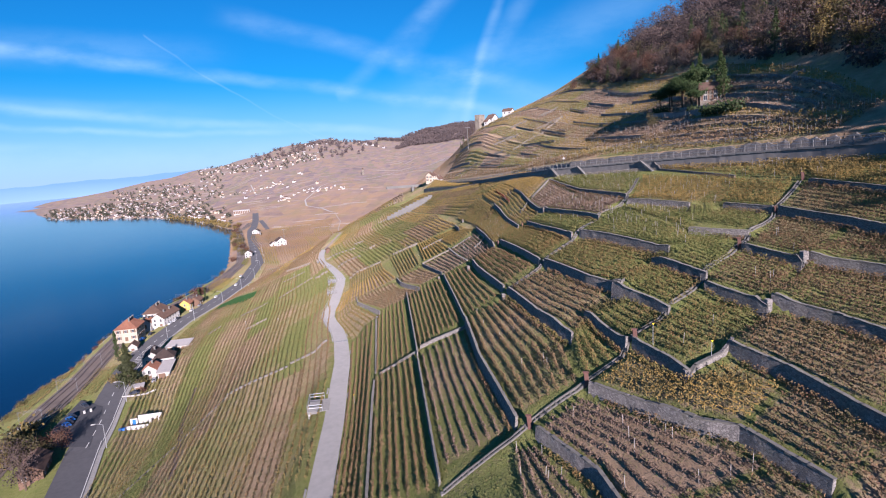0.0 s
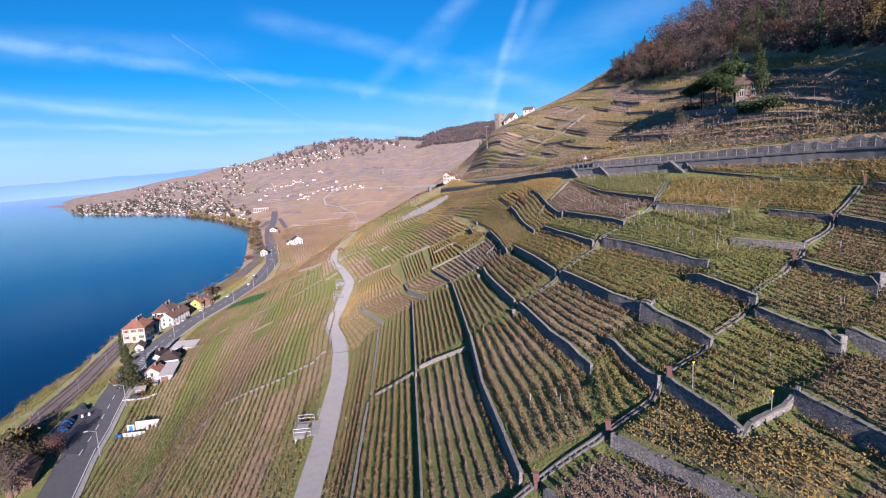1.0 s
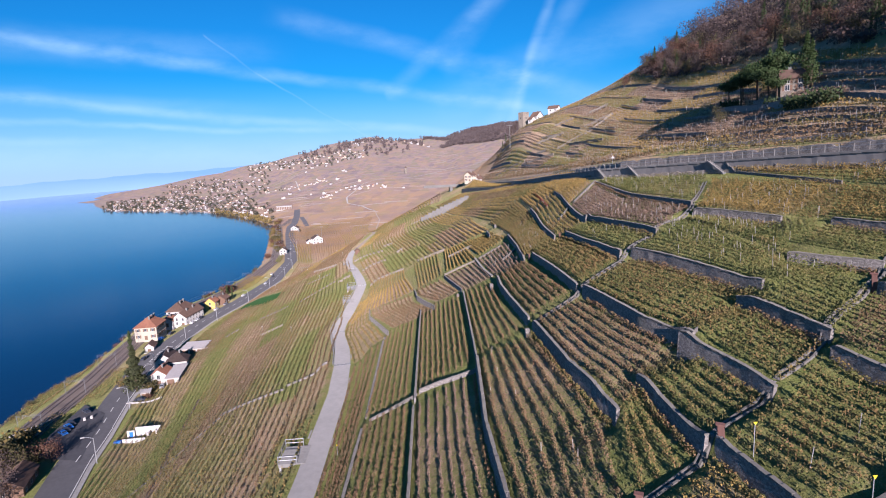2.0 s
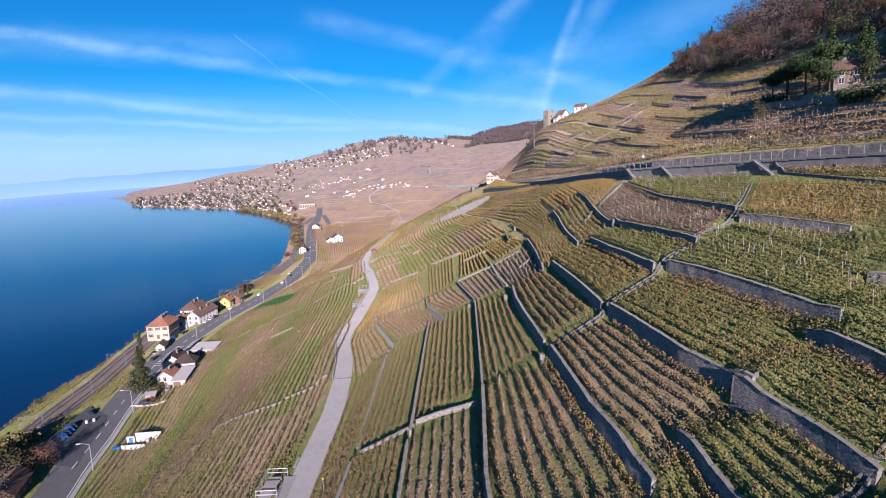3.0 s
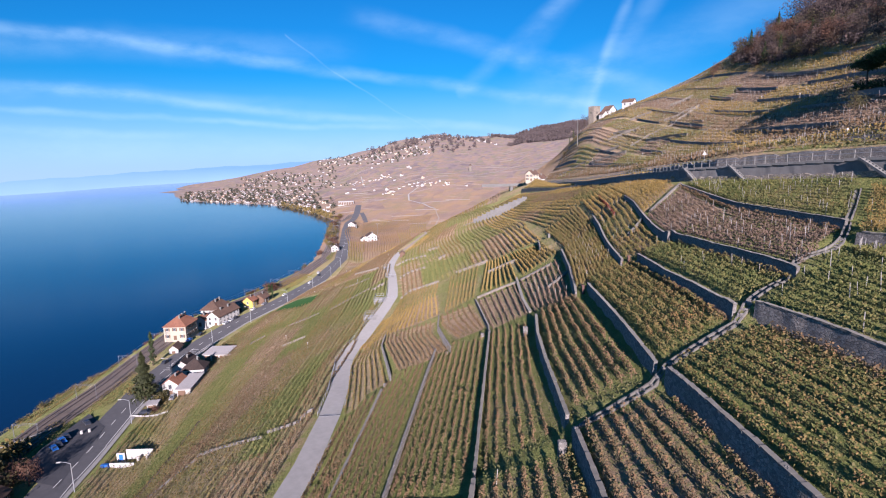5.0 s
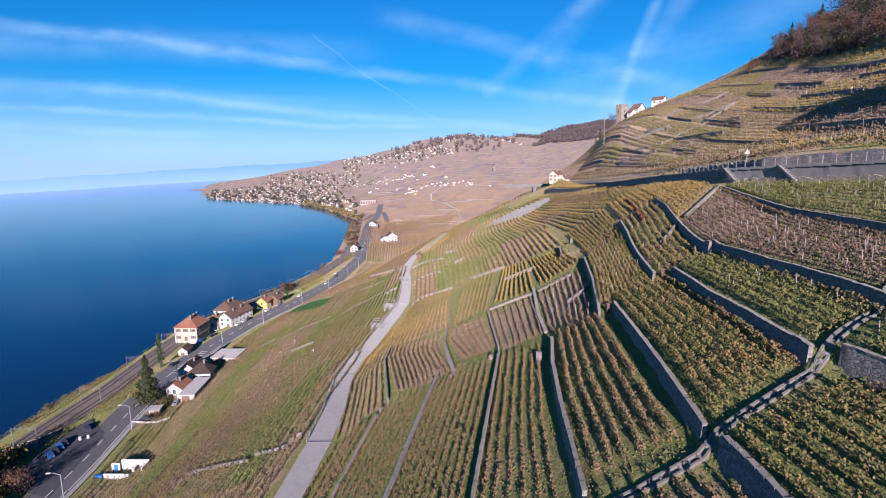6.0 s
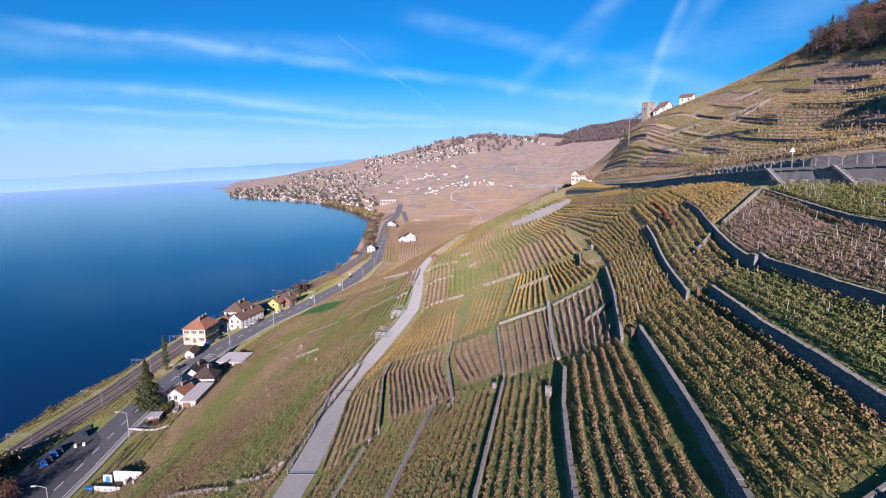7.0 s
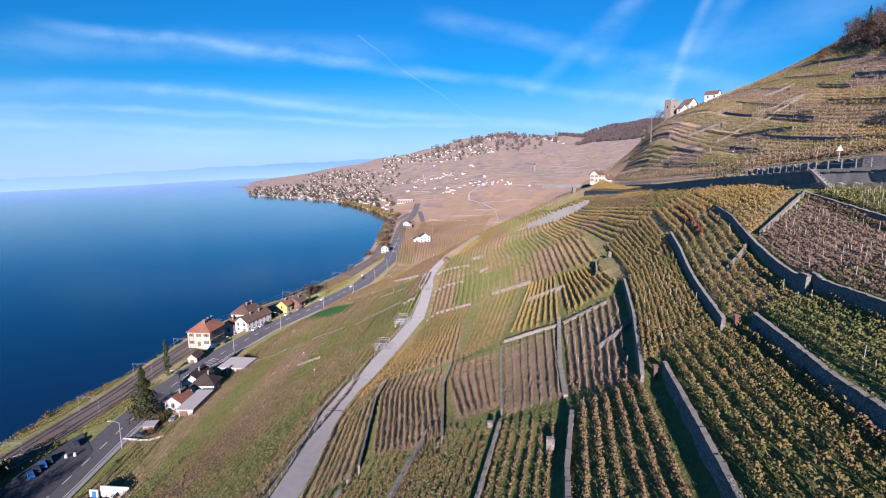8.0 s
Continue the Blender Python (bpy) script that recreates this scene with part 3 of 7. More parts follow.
def leaves(x, y, z, hx, hy, step, count, size, tall, wide):
    """Each vine stock as a ragged leafy tuft: a few broad inner clumps and loose leaves round them; hx, hy is the row's heading."""
    n = len(x)
    up, out = rng.normal(1.0, 0.12, n) * tall, rng.normal(1.0, 0.13, n) * wide * 0.5
    # the stock: a crooked stem and its cane tied along the wire, each a narrow blade
    core = []
    for e0, u0, e1, u1, w in ((0.0, -0.1, 0.05, 0.75, 0.05), (0.0, 0.55, 0.5, 0.68, 0.06), (0.0, 0.5, -0.5, 0.62, 0.06)):
        a0, a1 = e0 * step + rng.normal(0, 0.02, n), e1 * step + rng.normal(0, 0.03, n)
        b0, b1 = u0 * up, u1 * up
        rim = []
        for a, b, k in ((a0, b0, -1), (a1, b1, -1), (a1, b1, 1), (a0, b0, 1)):
            across = k * w * (0.4 if w == 0.05 else 0.0)
            rise = k * w * (0.0 if w == 0.05 else 0.6)
            rim.append(np.stack([x + hx * a + hy * across, y + hy * a - hx * across, z + b + rise], -1))
        core.append(np.stack(rim, 1))
    t = rng.uniform(-0.6, 0.6, (n, count)) * step
    phi, rad = rng.uniform(-0.35, 3.5, (n, count)), rng.normal(1.0, 0.16, (n, count))
    s = np.cos(phi) * rad * out[:, None] * rng.uniform(0.5, 1.05, (n, count))
    u = (0.38 + 0.62 * np.sin(phi) * rad) * up[:, None] + 0.06
    px = x[:, None] + hx[:, None] * t + hy[:, None] * s
    py = y[:, None] + hy[:, None] * t - hx[:, None] * s
    pz = z[:, None] + np.maximum(u, 0.05)
    c = np.stack([px, py, pz], -1).reshape(-1, 3)
    a = rng.normal(0, 1, c.shape)
    a /= np.linalg.norm(a, axis=1)[:, None]
    b = np.cross(a, rng.normal(0, 1, c.shape))
    b /= np.linalg.norm(b, axis=1)[:, None]
    k = (size * rng.uniform(0.6, 1.25, len(c)))[:, None]
    a, b = a * k * 0.5, b * k * 0.5
    return np.concatenate(core + [np.stack([c - a - b * 0.8, c + a - b, c + a * 0.8 + b, c - a + b], 1)])


PLOT_WORDS = {"green": "yellow-green vine rows on a grassy terrace plot", "gold": "golden-yellow autumn vine rows on a terrace plot", "mixed": "green and ochre vine rows on a terrace plot", "rust": "rust-brown autumn vine rows on a stony terrace plot", "bare": "nearly leafless brown vine rows on bare soil", "crimson": "dark crimson vine row beside a terrace wall"}


STAKE_MESH = None


def stake_mesh():
    bm = bmesh.new()
    rod(bm, (0, 0, -0.1), (0.02, 0.01, 0.9), 0.018, 0.016, 4)
    me = bpy.data.meshes.new("stake")
    bm.to_mesh(me)
    bm.free()
    me.materials.append(STAKE)
    return me


def vine_plot(lower, upper, kind, spacing=0.66, step=0.55, grass=0.5, stakes=0.0, count=14, size=0.24, tall=0.43, wide=0.26, margin=0.14, near=False):
    """Rows between two lines that run the same way; one top-level thing, its rows and stakes are parts."""
    global STAKE_MESH
    if kind in ("bare", "rust"):
        wide, tall = wide * (0.62 if kind == "bare" else 0.9), tall * (0.75 if kind == "bare" else 0.95)
    mark(lower, upper, grass)
    a, b = np.asarray(lower, float), np.asarray(upper, float)
    gap = np.hypot(*(resample(a, 9) - resample(b, 9)).T).mean()
    rows = max(1, int((gap - 2 * margin) / spacing) + 1)
    ra, rb = resample(a, 25), resample(b, 25)
    cx, cy = (ra.mean(0) + rb.mean(0)) / 2
    base = empty("vine_plot", float(cx), float(cy), float(height(cx, cy)))
    off = np.array([cx, cy, float(height(cx, cy))])
    chunks, posts = [], []
    for k in range(rows):
        f = (margin + k * spacing + rng.uniform(-0.04, 0.04)) / gap
        line = ra * (1 - f) + rb * f
        if near:
            # rows run on close to the walls and stairs at either end
            e0, e1 = line[0] - line[1], line[-1] - line[-2]
            line = np.vstack([line[0] + 0.12 * e0 / np.hypot(*e0), line, line[-1] + 0.12 * e1 / np.hypot(*e1)])
        p, h = along(line, step, (0.15, 0.15))
        keep = (rng.random(len(p)) > 0.04) & ~in_meadow(p[:, 0], p[:, 1])
        p, h = p[keep], h[keep]
        if len(p) == 0:
            continue
        j = rng.normal(0, 0.04, (len(p), 2))
        x, y = p[:, 0] + j[:, 0], p[:, 1] + j[:, 1]
        z = height(x, y)
        quads = leaves(x, y, z, h[:, 0], h[:, 1], step, count, size, tall, wide)
        if near:
            quads_object("vine_row", quads - off, LEAF[kind], base)
        else:
            chunks.append(quads)
        if stakes > 0:
            sel = rng.random(len(p)) < stakes
            posts.append(np.stack([x[sel], y[sel], z[sel]], 1))
    if chunks:
        quads_object("vine_foliage", np.concatenate(chunks) - off, LEAF[kind], base)["kind"] = "stuff"
    if posts and sum(len(q) for q in posts):
        q = np.concatenate(posts) - off
        if near:
            if STAKE_MESH is None:
                STAKE_MESH = stake_mesh()
            for c in q:
                ob = new("stake", STAKE_MESH)
                ob.parent = base
                ob.matrix_basis = pose(*c, rng.normal(0, 3), rng.normal(0, 3), rng.uniform(0, 90)) @ Matrix.Scale(rng.uniform(0.85, 1.25), 4, (0, 0, 1))
        else:
            tilt = rng.normal(0, 0.05, (len(q), 2))
            top = q + np.stack([tilt[:, 0], tilt[:, 1], rng.uniform(1.0, 1.4, len(q))], 1)
            faces = []
            for dx, dy in ((0.022, 0), (0, 0.022)):
                d = np.array([dx, dy, 0])
                faces.append(np.stack([q - d, q + d, top + d, top - d], 1))
            quads_object("staking", np.concatenate(faces), STAKE, base)["kind"] = "stuff"
    return tagged(base, PLOT_WORDS[kind], "vineyard", "vine plots")


def plots_between(lower, upper, columns, segments, kinds, seed, dry=0.0, **more):
    """Divide the slope between two lines into plots, with uneven borders."""
    pick = random.Random(seed)
    n = segments * 8 + 1
    a, b = resample(lower, n), resample(upper, n)
    fs = [0.0] + sorted((k + pick.uniform(-0.22, 0.22)) / columns for k in range(1, columns)) + [1.0]
    for c in range(columns):
        cuts = [0] + sorted(min(n - 2, max(1, int((k + pick.uniform(-0.3, 0.3)) * 8))) for k in range(1, segments)) + [n - 1]
        for s in range(segments):
            i, j = cuts[s], cuts[s + 1]
            if j - i < 2:
                continue
            idx = np.linspace(i, j, 4).round().astype(int)
            lo = a[idx] * (1 - fs[c]) + b[idx] * fs[c]
            hi = a[idx] * (1 - fs[c + 1]) + b[idx] * fs[c + 1]
            kind = pick.choice(kinds)
            vine_plot(lo, hi, kind, grass={"green": 0.8, "gold": 0.55, "mixed": 0.6, "rust": 0.45, "bare": 0.35}[kind] + pick.uniform(-0.1, 0.1) - dry, **more)


# ---- ground, lake, distance ----
def build_ground():
    ny, nx = MX.shape
    co = np.stack([MX, MY, MZ], -1).reshape(-1, 3).astype(np.float32)
    i = (np.arange(ny - 1)[:, None] * nx + np.arange(nx - 1)[None, :]).ravel()
    f = np.stack([i, i + 1, i + nx + 1, i + nx], 1).astype(np.int32)
    me = bpy.data.meshes.new("ground")
    me.vertices.add(len(co))
    me.vertices.foreach_set("co", co.ravel())
    me.loops.add(f.size)
    me.loops.foreach_set("vertex_index", f.ravel())
    me.polygons.add(len(f))
    me.polygons.foreach_set("loop_start", np.arange(0, f.size, 4, dtype=np.int32))
    me.update(calc_edges=True)
    me.shade_smooth()
    me.materials.append(ground_material())
    return tagged(new("ground", me), "terraced hillside of soil, grass and distant autumn vineyards", "hillside", kind="structure")


def finish_ground(ob):
    r = np.hypot(MX, MY)
    far = ease(r, 300, 420) * 1.0
    for name, v in (("grass", GRASS), ("far", far), ("meadow", MEADOW)):
        a = ob.data.attributes.new(name, "FLOAT", "POINT")
        a.data.foreach_set("value", np.ascontiguousarray(v, dtype=np.float32).ravel())


ground = build_ground()


def build_lake():
    # a sheet at lake level that runs under the shore, fine enough only near it
    v = [(-4300, -1200, 0), (400, -1200, 0), (400, 4700, 0), (-4300, 4700, 0)]
    return tagged(mesh_object("water", v, [(0, 1, 2, 3)], WATER), "calm deep-blue lake with a light haze", "lake", kind="structure")


build_lake()


def far_ridge():
    """Blue mountains across the lake: a long ridge with a rounded crest, its haze a glow in the colour."""
    az = np.array([-95, -75, -60, -52, -46, -40, -34, -28, -24, -19, -14.0])
    dist = np.array([1700, 1750, 1800, 1950, 2150, 2550, 3000, 3500, 3900, 4200, 4400.0])
    top = np.array([10, 16, 26, 34, 42, 53, 66, 80, 96, 118, 120.0])
    near = np.minimum(dist, 2900.0)
    top, dist = 62 + (top - 62) * near / dist, near
    a = np.linspace(-95, -14, 160)
    d, h = np.interp(a, az, dist), np.interp(a, az, top)
    h = h + (1.6 * np.sin(a * 0.9) + 1.1 * np.sin(a * 2.3 + 1) + 0.5 * np.sin(a * 5.1)) * d / 2200
    dirs = np.stack([np.sin(np.radians(a)), np.cos(np.radians(a))], 1)
    rows = []
    for k, (out, hh) in enumerate(((0, -1), (25, 0.35), (70, 0.75), (140, 1.0), (260, 0.8), (420, -0.2))):
        rows.append(np.column_stack([dirs * (d + out)[:, None], np.maximum(h * hh, -2)]))
    verts = np.concatenate(rows)
    n = len(a)
    faces = [(r * n + i, r * n + i + 1, (r + 1) * n + i + 1, (r + 1) * n + i) for r in range(5) for i in range(n - 1)]
    nd = Nodes("mountain_haze_glow", 1.0, spec=0.0)
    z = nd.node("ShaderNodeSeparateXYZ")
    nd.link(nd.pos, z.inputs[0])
    # haze put in as a blue glow, paler towards the water
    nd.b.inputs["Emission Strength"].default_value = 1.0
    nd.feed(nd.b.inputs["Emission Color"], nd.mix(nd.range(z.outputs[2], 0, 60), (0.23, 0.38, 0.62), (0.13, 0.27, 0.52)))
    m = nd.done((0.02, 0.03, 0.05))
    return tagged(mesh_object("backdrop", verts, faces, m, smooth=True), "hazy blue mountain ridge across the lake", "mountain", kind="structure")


far_ridge()


# ---- walls ----
def wall_mesh(line, low, high, thick, batter=0.08, jitter=0.05, seed=0):
    """A stone wall along points; low and high give foot and crown at each point. Leans back uphill."""
    rnd = random.Random(seed)
    p, h = along(line, 0.9)
    q = np.asarray(line, float)
    if np.hypot(*(p[-1, :2] - q[-1, :2])) > 0.05:
        p = np.vstack([p, np.append(q[-1, :2], np.zeros(p.shape[1] - 2))])
        h = np.vstack([h, h[-1]])
    verts, faces = [], []
    for k in range(len(p)):
        x, y = p[k, 0], p[k, 1]
        nx, ny = h[k, 1], -h[k, 0]
        z0, z1 = low(x, y, nx, ny), high(x, y, nx, ny) + rnd.uniform(-jitter, jitter)
        lean = batter * (z1 - z0)
        for s, z in ((-thick / 2 - lean, z0), (-thick / 2 + rnd.uniform(-0.03, 0.03), z1), (thick / 2, z1), (thick / 2, z0)):
            verts.append((x + nx * s, y + ny * s, z))
    for k in range(len(p) - 1):
        a, b = k * 4, k * 4 + 4
        for i in range(4):
            j = (i + 1) % 4
            faces.append((a + i, b + i, b + j, a + j))
    faces += [(3, 2, 1, 0), tuple(len(verts) - 4 + i for i in range(4))]
    return verts, faces


SLABS = {}


def coping_stones(line, crown, thick, seed, base, material, long=0.62):
    """Flat stones in a row that follow the crown, each a part of its wall."""
    rnd = random.Random(seed)
    key = (round(thick, 2), material.name)
    if key not in SLABS:
        SLABS[key] = []
        for k in range(4):
            bm = bmesh.new()
            r = random.Random(k)
            box(bm, -0.33, 0.33, -thick / 2 - 0.02, thick / 2 + 0.02, -0.04, 0.05)
            for v in bm.verts:
                v.co += Vector((r.uniform(-0.04, 0.04), r.uniform(-0.025, 0.025), r.uniform(-0.02, 0.02)))
            me = bpy.data.meshes.new("coping_stone")
            bm.to_mesh(me)
            bm.free()
            me.materials.append(material)
            SLABS[key].append(me)
    off = base.matrix_world.translation
    p, h = along(line, long, (0.3, 0.3))
    for (x, y), (hx, hy) in zip(p[:, :2], h):
        za, zb = crown(x - hx * 0.3, y - hy * 0.3, hy, -hx), crown(x + hx * 0.3, y + hy * 0.3, hy, -hx)
        ob = new("coping_stone", rnd.choice(SLABS[key]))
        ob.parent = base
        ob.matrix_basis = Matrix.Translation(Vector((x, y, (za + zb) / 2 + rnd.uniform(-0.02, 0.03))) - off) @ Matrix.Rotation(math.atan2(hy, hx) + rnd.uniform(-0.06, 0.06), 4, "Z") @ Matrix.Rotation(-math.atan2(zb - za, 0.6), 4, "Y")


def terrace_wall(line, h, seed, material=None, label="grey dry-stone terrace wall with a worn coping", coping=True, group="terrace walls"):
    def low(x, y, nx, ny):
        return float(height(x - nx * 0.7, y - ny * 0.7)) - 0.5

    def high(x, y, nx, ny):
        return max(float(height(x + nx * 0.7, y + ny * 0.7)), float(height(x - nx * 0.7, y - ny * 0.7)) + 0.08) + 0.03
    thick = 0.2 if h > 0.9 else 0.13
    v, f = wall_mesh(line, low, high, thick, jitter=0.07, seed=seed)
    base = empty("terrace_wall", line[0][0], line[0][1], float(height(*line[0])))
    off = base.matrix_world.translation
    mesh_object("wall_face", [Vector(c) - off for c in v], f, material or STONE, base)
    if coping:
        coping_stones(line, high, thick, seed, base, COPING, 0.62 if line[0][1] < 130 else 2.4)
    return tagged(base, label, "wall", group)


for k, (line, h) in enumerate(WALLS):
    terrace_wall(line, h, k)
for k, (line, h) in enumerate(UPPER_WALLS):
    terrace_wall(line, h, 50 + k, STONE, label="dark stone terrace wall on the upper slope", coping=False, group="upper terrace walls")


def low_wall(line, tall, thick, material, label, seed, group="low walls", coping=True):
    """A free-standing wall or stair cheek that follows the slope."""
    def low(x, y, nx, ny):
        return float(height(x, y)) - 0.6

    def high(x, y, nx, ny):
        return float(height(x, y)) + tall
    v, f = wall_mesh(line, low, high, thick, 0.0, 0.06, seed)
    base = empty("low_wall", line[0][0], line[0][1], float(height(*line[0])))
    off = base.matrix_world.translation
    mesh_object("wall_face", [Vector(c) - off for c in v], f, material, base)
    if coping:
        coping_stones(line, high, thick, seed, base, COPING)
    return tagged(base, label, "wall", group)


# cross wall with pillars, small side walls, stone borders
for k, (line, tall, thick, mat, word) in enumerate([
    (((-9.9, 67.6), (-5.1, 66.7), (-4.6, 66.4)), 0.45, 0.3, STONE, "low pale stone wall across a vine plot"),
    (((-4.3, 66.3), (1.5, 64.3)), 0.65, 0.3, STONE, "low pale stone wall across a vine plot"),
    (((15.6, 51.3), (16.5, 50.8)), 0.5, 0.4, STONE, "short stone side wall of a terrace"),
    (((15.5, 34.6), (19.0, 35.9)), 0.5, 0.4, STONE, "short stone side wall of a terrace"),
    (((5.0, 103.1), (7.5, 107.5)), 0.4, 0.4, PALE_STONE, "pale stepped wall between terraces"),
    (((10.1, 108.2), (12.5, 110.9)), 0.35, 0.4, PALE_STONE, "pale stepped wall between terraces"),
    (((15.0, 110.7), (17.4, 115.4)), 0.7, 0.4, PALE_STONE, "pale stepped wall between terraces"),
    (((18.3, 115.9), (23.7, 123.6)), 0.5, 0.35, PALE_STONE, "pale stepped wall between terraces"),
    (((3.2, 95), (2.0, 102), (-0.1, 119)), 0.35, 0.5, PALE_STONE, "low stone border between vine rows"),
    (((-5.8, 117), (0.4, 115)), 0.5, 0.35, PALE_STONE, "low pale wall below golden vines"),
    (((0.8, 115), (4.9, 117.8)), 0.4, 0.35, PALE_STONE, "low pale wall below golden vines"),
    (((-15.7, 152.5), (-8.5, 150.2)), 0.9, 0.4, PALE_STONE, "sunlit pale wall across the vineyard"),
    (((-6.5, 135.3), (-1.2, 135.5)), 0.9, 0.4, PALE_STONE, "sunlit pale wall across the vineyard"),
    (((-29, 154.3), (-19.1, 150.3)), 0.75, 0.4, PALE_STONE, "sunlit pale wall across the vineyard"),
    (((-7.95, 40), (-10.2, 62.6), (-10.5, 66.8)), 0.28, 0.35, STONE, "low stone border between vine rows"),
    (((-10.6, 69), (-13.55, 94)), 0.25, 0.35, STONE, "low stone border between vine rows"),
    (((-58, 84), (-51.7, 92.6), (-45.6, 102.4)), 0.25, 0.3, STONE, "low stone border across the lower vines"),
    (((-73, 183), (-64, 185)), 0.55, 0.3, PALE_STONE, "sunlit pale wall across the lower vines"),
    (((-59.2, 182.4), (-53.4, 184.4), (-47.6, 186.5)), 0.55, 0.3, PALE_STONE, "sunlit pale wall across the lower vines"),
    (((-81.4, 175), (-78.6, 179)), 0.55, 0.3, PALE_STONE, "sunlit pale wall across the lower vines"),
    (((-71, 234), (-58.6, 226)), 1.1, 0.4, PALE_STONE, "sunlit pale wall across the lower vines"),
    (((-45.4, 181), (-40, 176)), 0.9, 0.4, PALE_STONE, "sunlit pale wall beside the track"),
    (((-38.5, 186), (-29.3, 181)), 0.8, 0.4, PALE_STONE, "sunlit pale wall across the vineyard"),
    (((-49.8, 219.7), (-35.7, 207.1)), 0.9, 0.4, PALE_STONE, "sunlit pale wall across the vineyard"),
    (((-37.9, 218.8), (-33.6, 216.5)), 1.2, 0.4, PALE_STONE, "sunlit pale wall across the vineyard"),
    (((-27.3, 187.4), (-25.5, 189.5)), 1.2, 0.4, PALE_STONE, "sunlit pale wall across the vineyard"),
    (((-31, 98), (-23, 95.5)), 0.5, 0.32, STONE, "pale stone wall down from the track"),
    (((-46, 103.5), (-31.3, 97.2)), 0.5, 0.4, STONE, "low stone wall across the lower vines"),
]):
    low_wall(line, tall * 0.65, thick * 0.62, mat, word, 100 + k)
rnd = random.Random(5)
for k in range(11):
    # short sunlit walls across the slope on the middle distance
    y = rnd.uniform(150, 330)
    lo, hi = np.interp(y, [150, 188, 225, 260, 330], [-95, -95, -98, -102, -112]), np.interp(y, [150, 197, 239, 306, 330], [10, 6, -4, -18, -24])
    x = rnd.uniform(lo, hi)
    if abs(polyline(TRACK_LINE, np.array([x + 3.0]), np.array([y]))[0][0]) < 9:
        continue
    w = rnd.uniform(4, 11)
    low_wall(((x, y), (x + w * 0.95, y + rnd.uniform(-2.5, 1.5))), rnd.uniform(0.35, 0.6), 0.3, PALE_STONE, "sunlit pale wall across the vineyard", 300 + k, coping=False)


# ---- stairs up the slope ----
def hill_stairs(line, width, seed, label):
    """Stone steps climbing between two cheek walls, laid on the ground."""
    rnd = random.Random(seed)
    base = empty("hill_stairs", line[0][0], line[0][1], float(height(*line[0])))
    off = base.matrix_world.translation
    p, h = along(line, 0.42)
    bm = bmesh.new()
    box(bm, -0.24, 0.24, -width / 2, width / 2, -0.5, 0.02)
    me = bpy.data.meshes.new("step")
    bm.to_mesh(me)
    bm.free()
    me.materials.append(STONE)
    for (x, y), (hx, hy) in zip(p[:, :2], h):
        ob = new("step", me)
        ob.parent = base
        ob.matrix_basis = Matrix.Translation(Vector((x, y, float(height(x, y)) + rnd.uniform(-0.02, 0.02))) - off) @ Matrix.Rotation(math.atan2(hy, hx) + rnd.uniform(-0.03, 0.03), 4, "Z")
    for s in (-1, 1):
        q = [(x - hy * s * width / 2, y + hx * s * width / 2) for (x, y), (hx, hy) in zip(p[::2, :2], h[::2])]
        v, f = wall_mesh(q, lambda x, y, a, b: float(height(x, y)) - 0.5, lambda x, y, a, b: float(height(x, y)) + (0.17 if s > 0 else 0.13), 0.11, 0.0, 0.015, seed + s)
        mesh_object("cheek_wall", [Vector(c) - off for c in v], f, COPING, base)
    return tagged(base, label, "stairs", "hill stairs")


hill_stairs(((7.2, 66.3), (11.6, 68.2), (16.8, 71.9), (26.6, 82.4), (33.5, 95.5)), 0.38, 1, "narrow pale stone stairs with cheek walls between terraces")
hill_stairs(((-1.4, 36.6), (4.8, 38.2), (9.6, 39.5), (13.8, 41.6), (20.6, 45.7), (27.6, 52.4), (36.0, 60.2), (42, 65.2)), 0.34, 2, "narrow stone stairs climbing between vine terraces")


# ---- ribbons: roads ----
def ribbon(name, line, half, material, lift, label, kind="structure", step=1.5, parent=None, category="road"):
    p, h = along(line, step)
    v, f = [], []
    for k, ((x, y), (hx, hy)) in enumerate(zip(p[:, :2], h)):
        zc = float(height(x, y))
        for s in (-half, -half / 2, 0, half / 2, half):
            xx, yy = x + hy * s, y - hx * s
            v.append((xx, yy, max(float(height(xx, yy)), zc - 0.05) + lift))
        if k:
            a, b = (k - 1) * 5, k * 5
            for i in range(4):
                f.append((a + i, a + i + 1, b + i + 1, b + i))
    ob = mesh_object(name, v, f, material, parent, smooth=True)
    return tagged(ob, label, category, kind=kind)


ribbon("road", TRACK_LINE[:25], 1.25, TRACK, 0.06, "pale concrete vineyard track winding down the slope")
ribbon("road_lakeside", HIGHWAY, 3.7, ASPHALT, 0.08, "grey asphalt lake-side road")
ribbon("pavement", [(x + 4.3, y - 1.3) for x, y in HIGHWAY[2:12]], 0.45, OLD_CONCRETE, 0.16, "grey concrete pavement beside the lake-side road", category="pavement")
LANE = plain("worn_earth_lane", (0.21, 0.175, 0.145), grain=1.5, amount=0.35)
ribbon("road_narrow_lane", TRACK_LINE[24:], 0.6, LANE, 0.08, "narrow worn earth lane running on between the vines", step=3.0)
ribbon("road_far_lane", [(-130, 640), (-139, 652), (-155, 684), (-183, 720), (-197, 770), (-190, 846), (-150, 905), (-95, 930), (-40, 1010), (10, 1040)], 1.0, TRACK, 0.5, "pale lane winding through the far vineyards", step=8.0)
ribbon("road_far_lane_branch", [(-193, 844), (-262, 900), (-330, 960), (-380, 1080)], 0.9, TRACK, 0.5, "pale branch lane across the far vineyards", step=8.0)
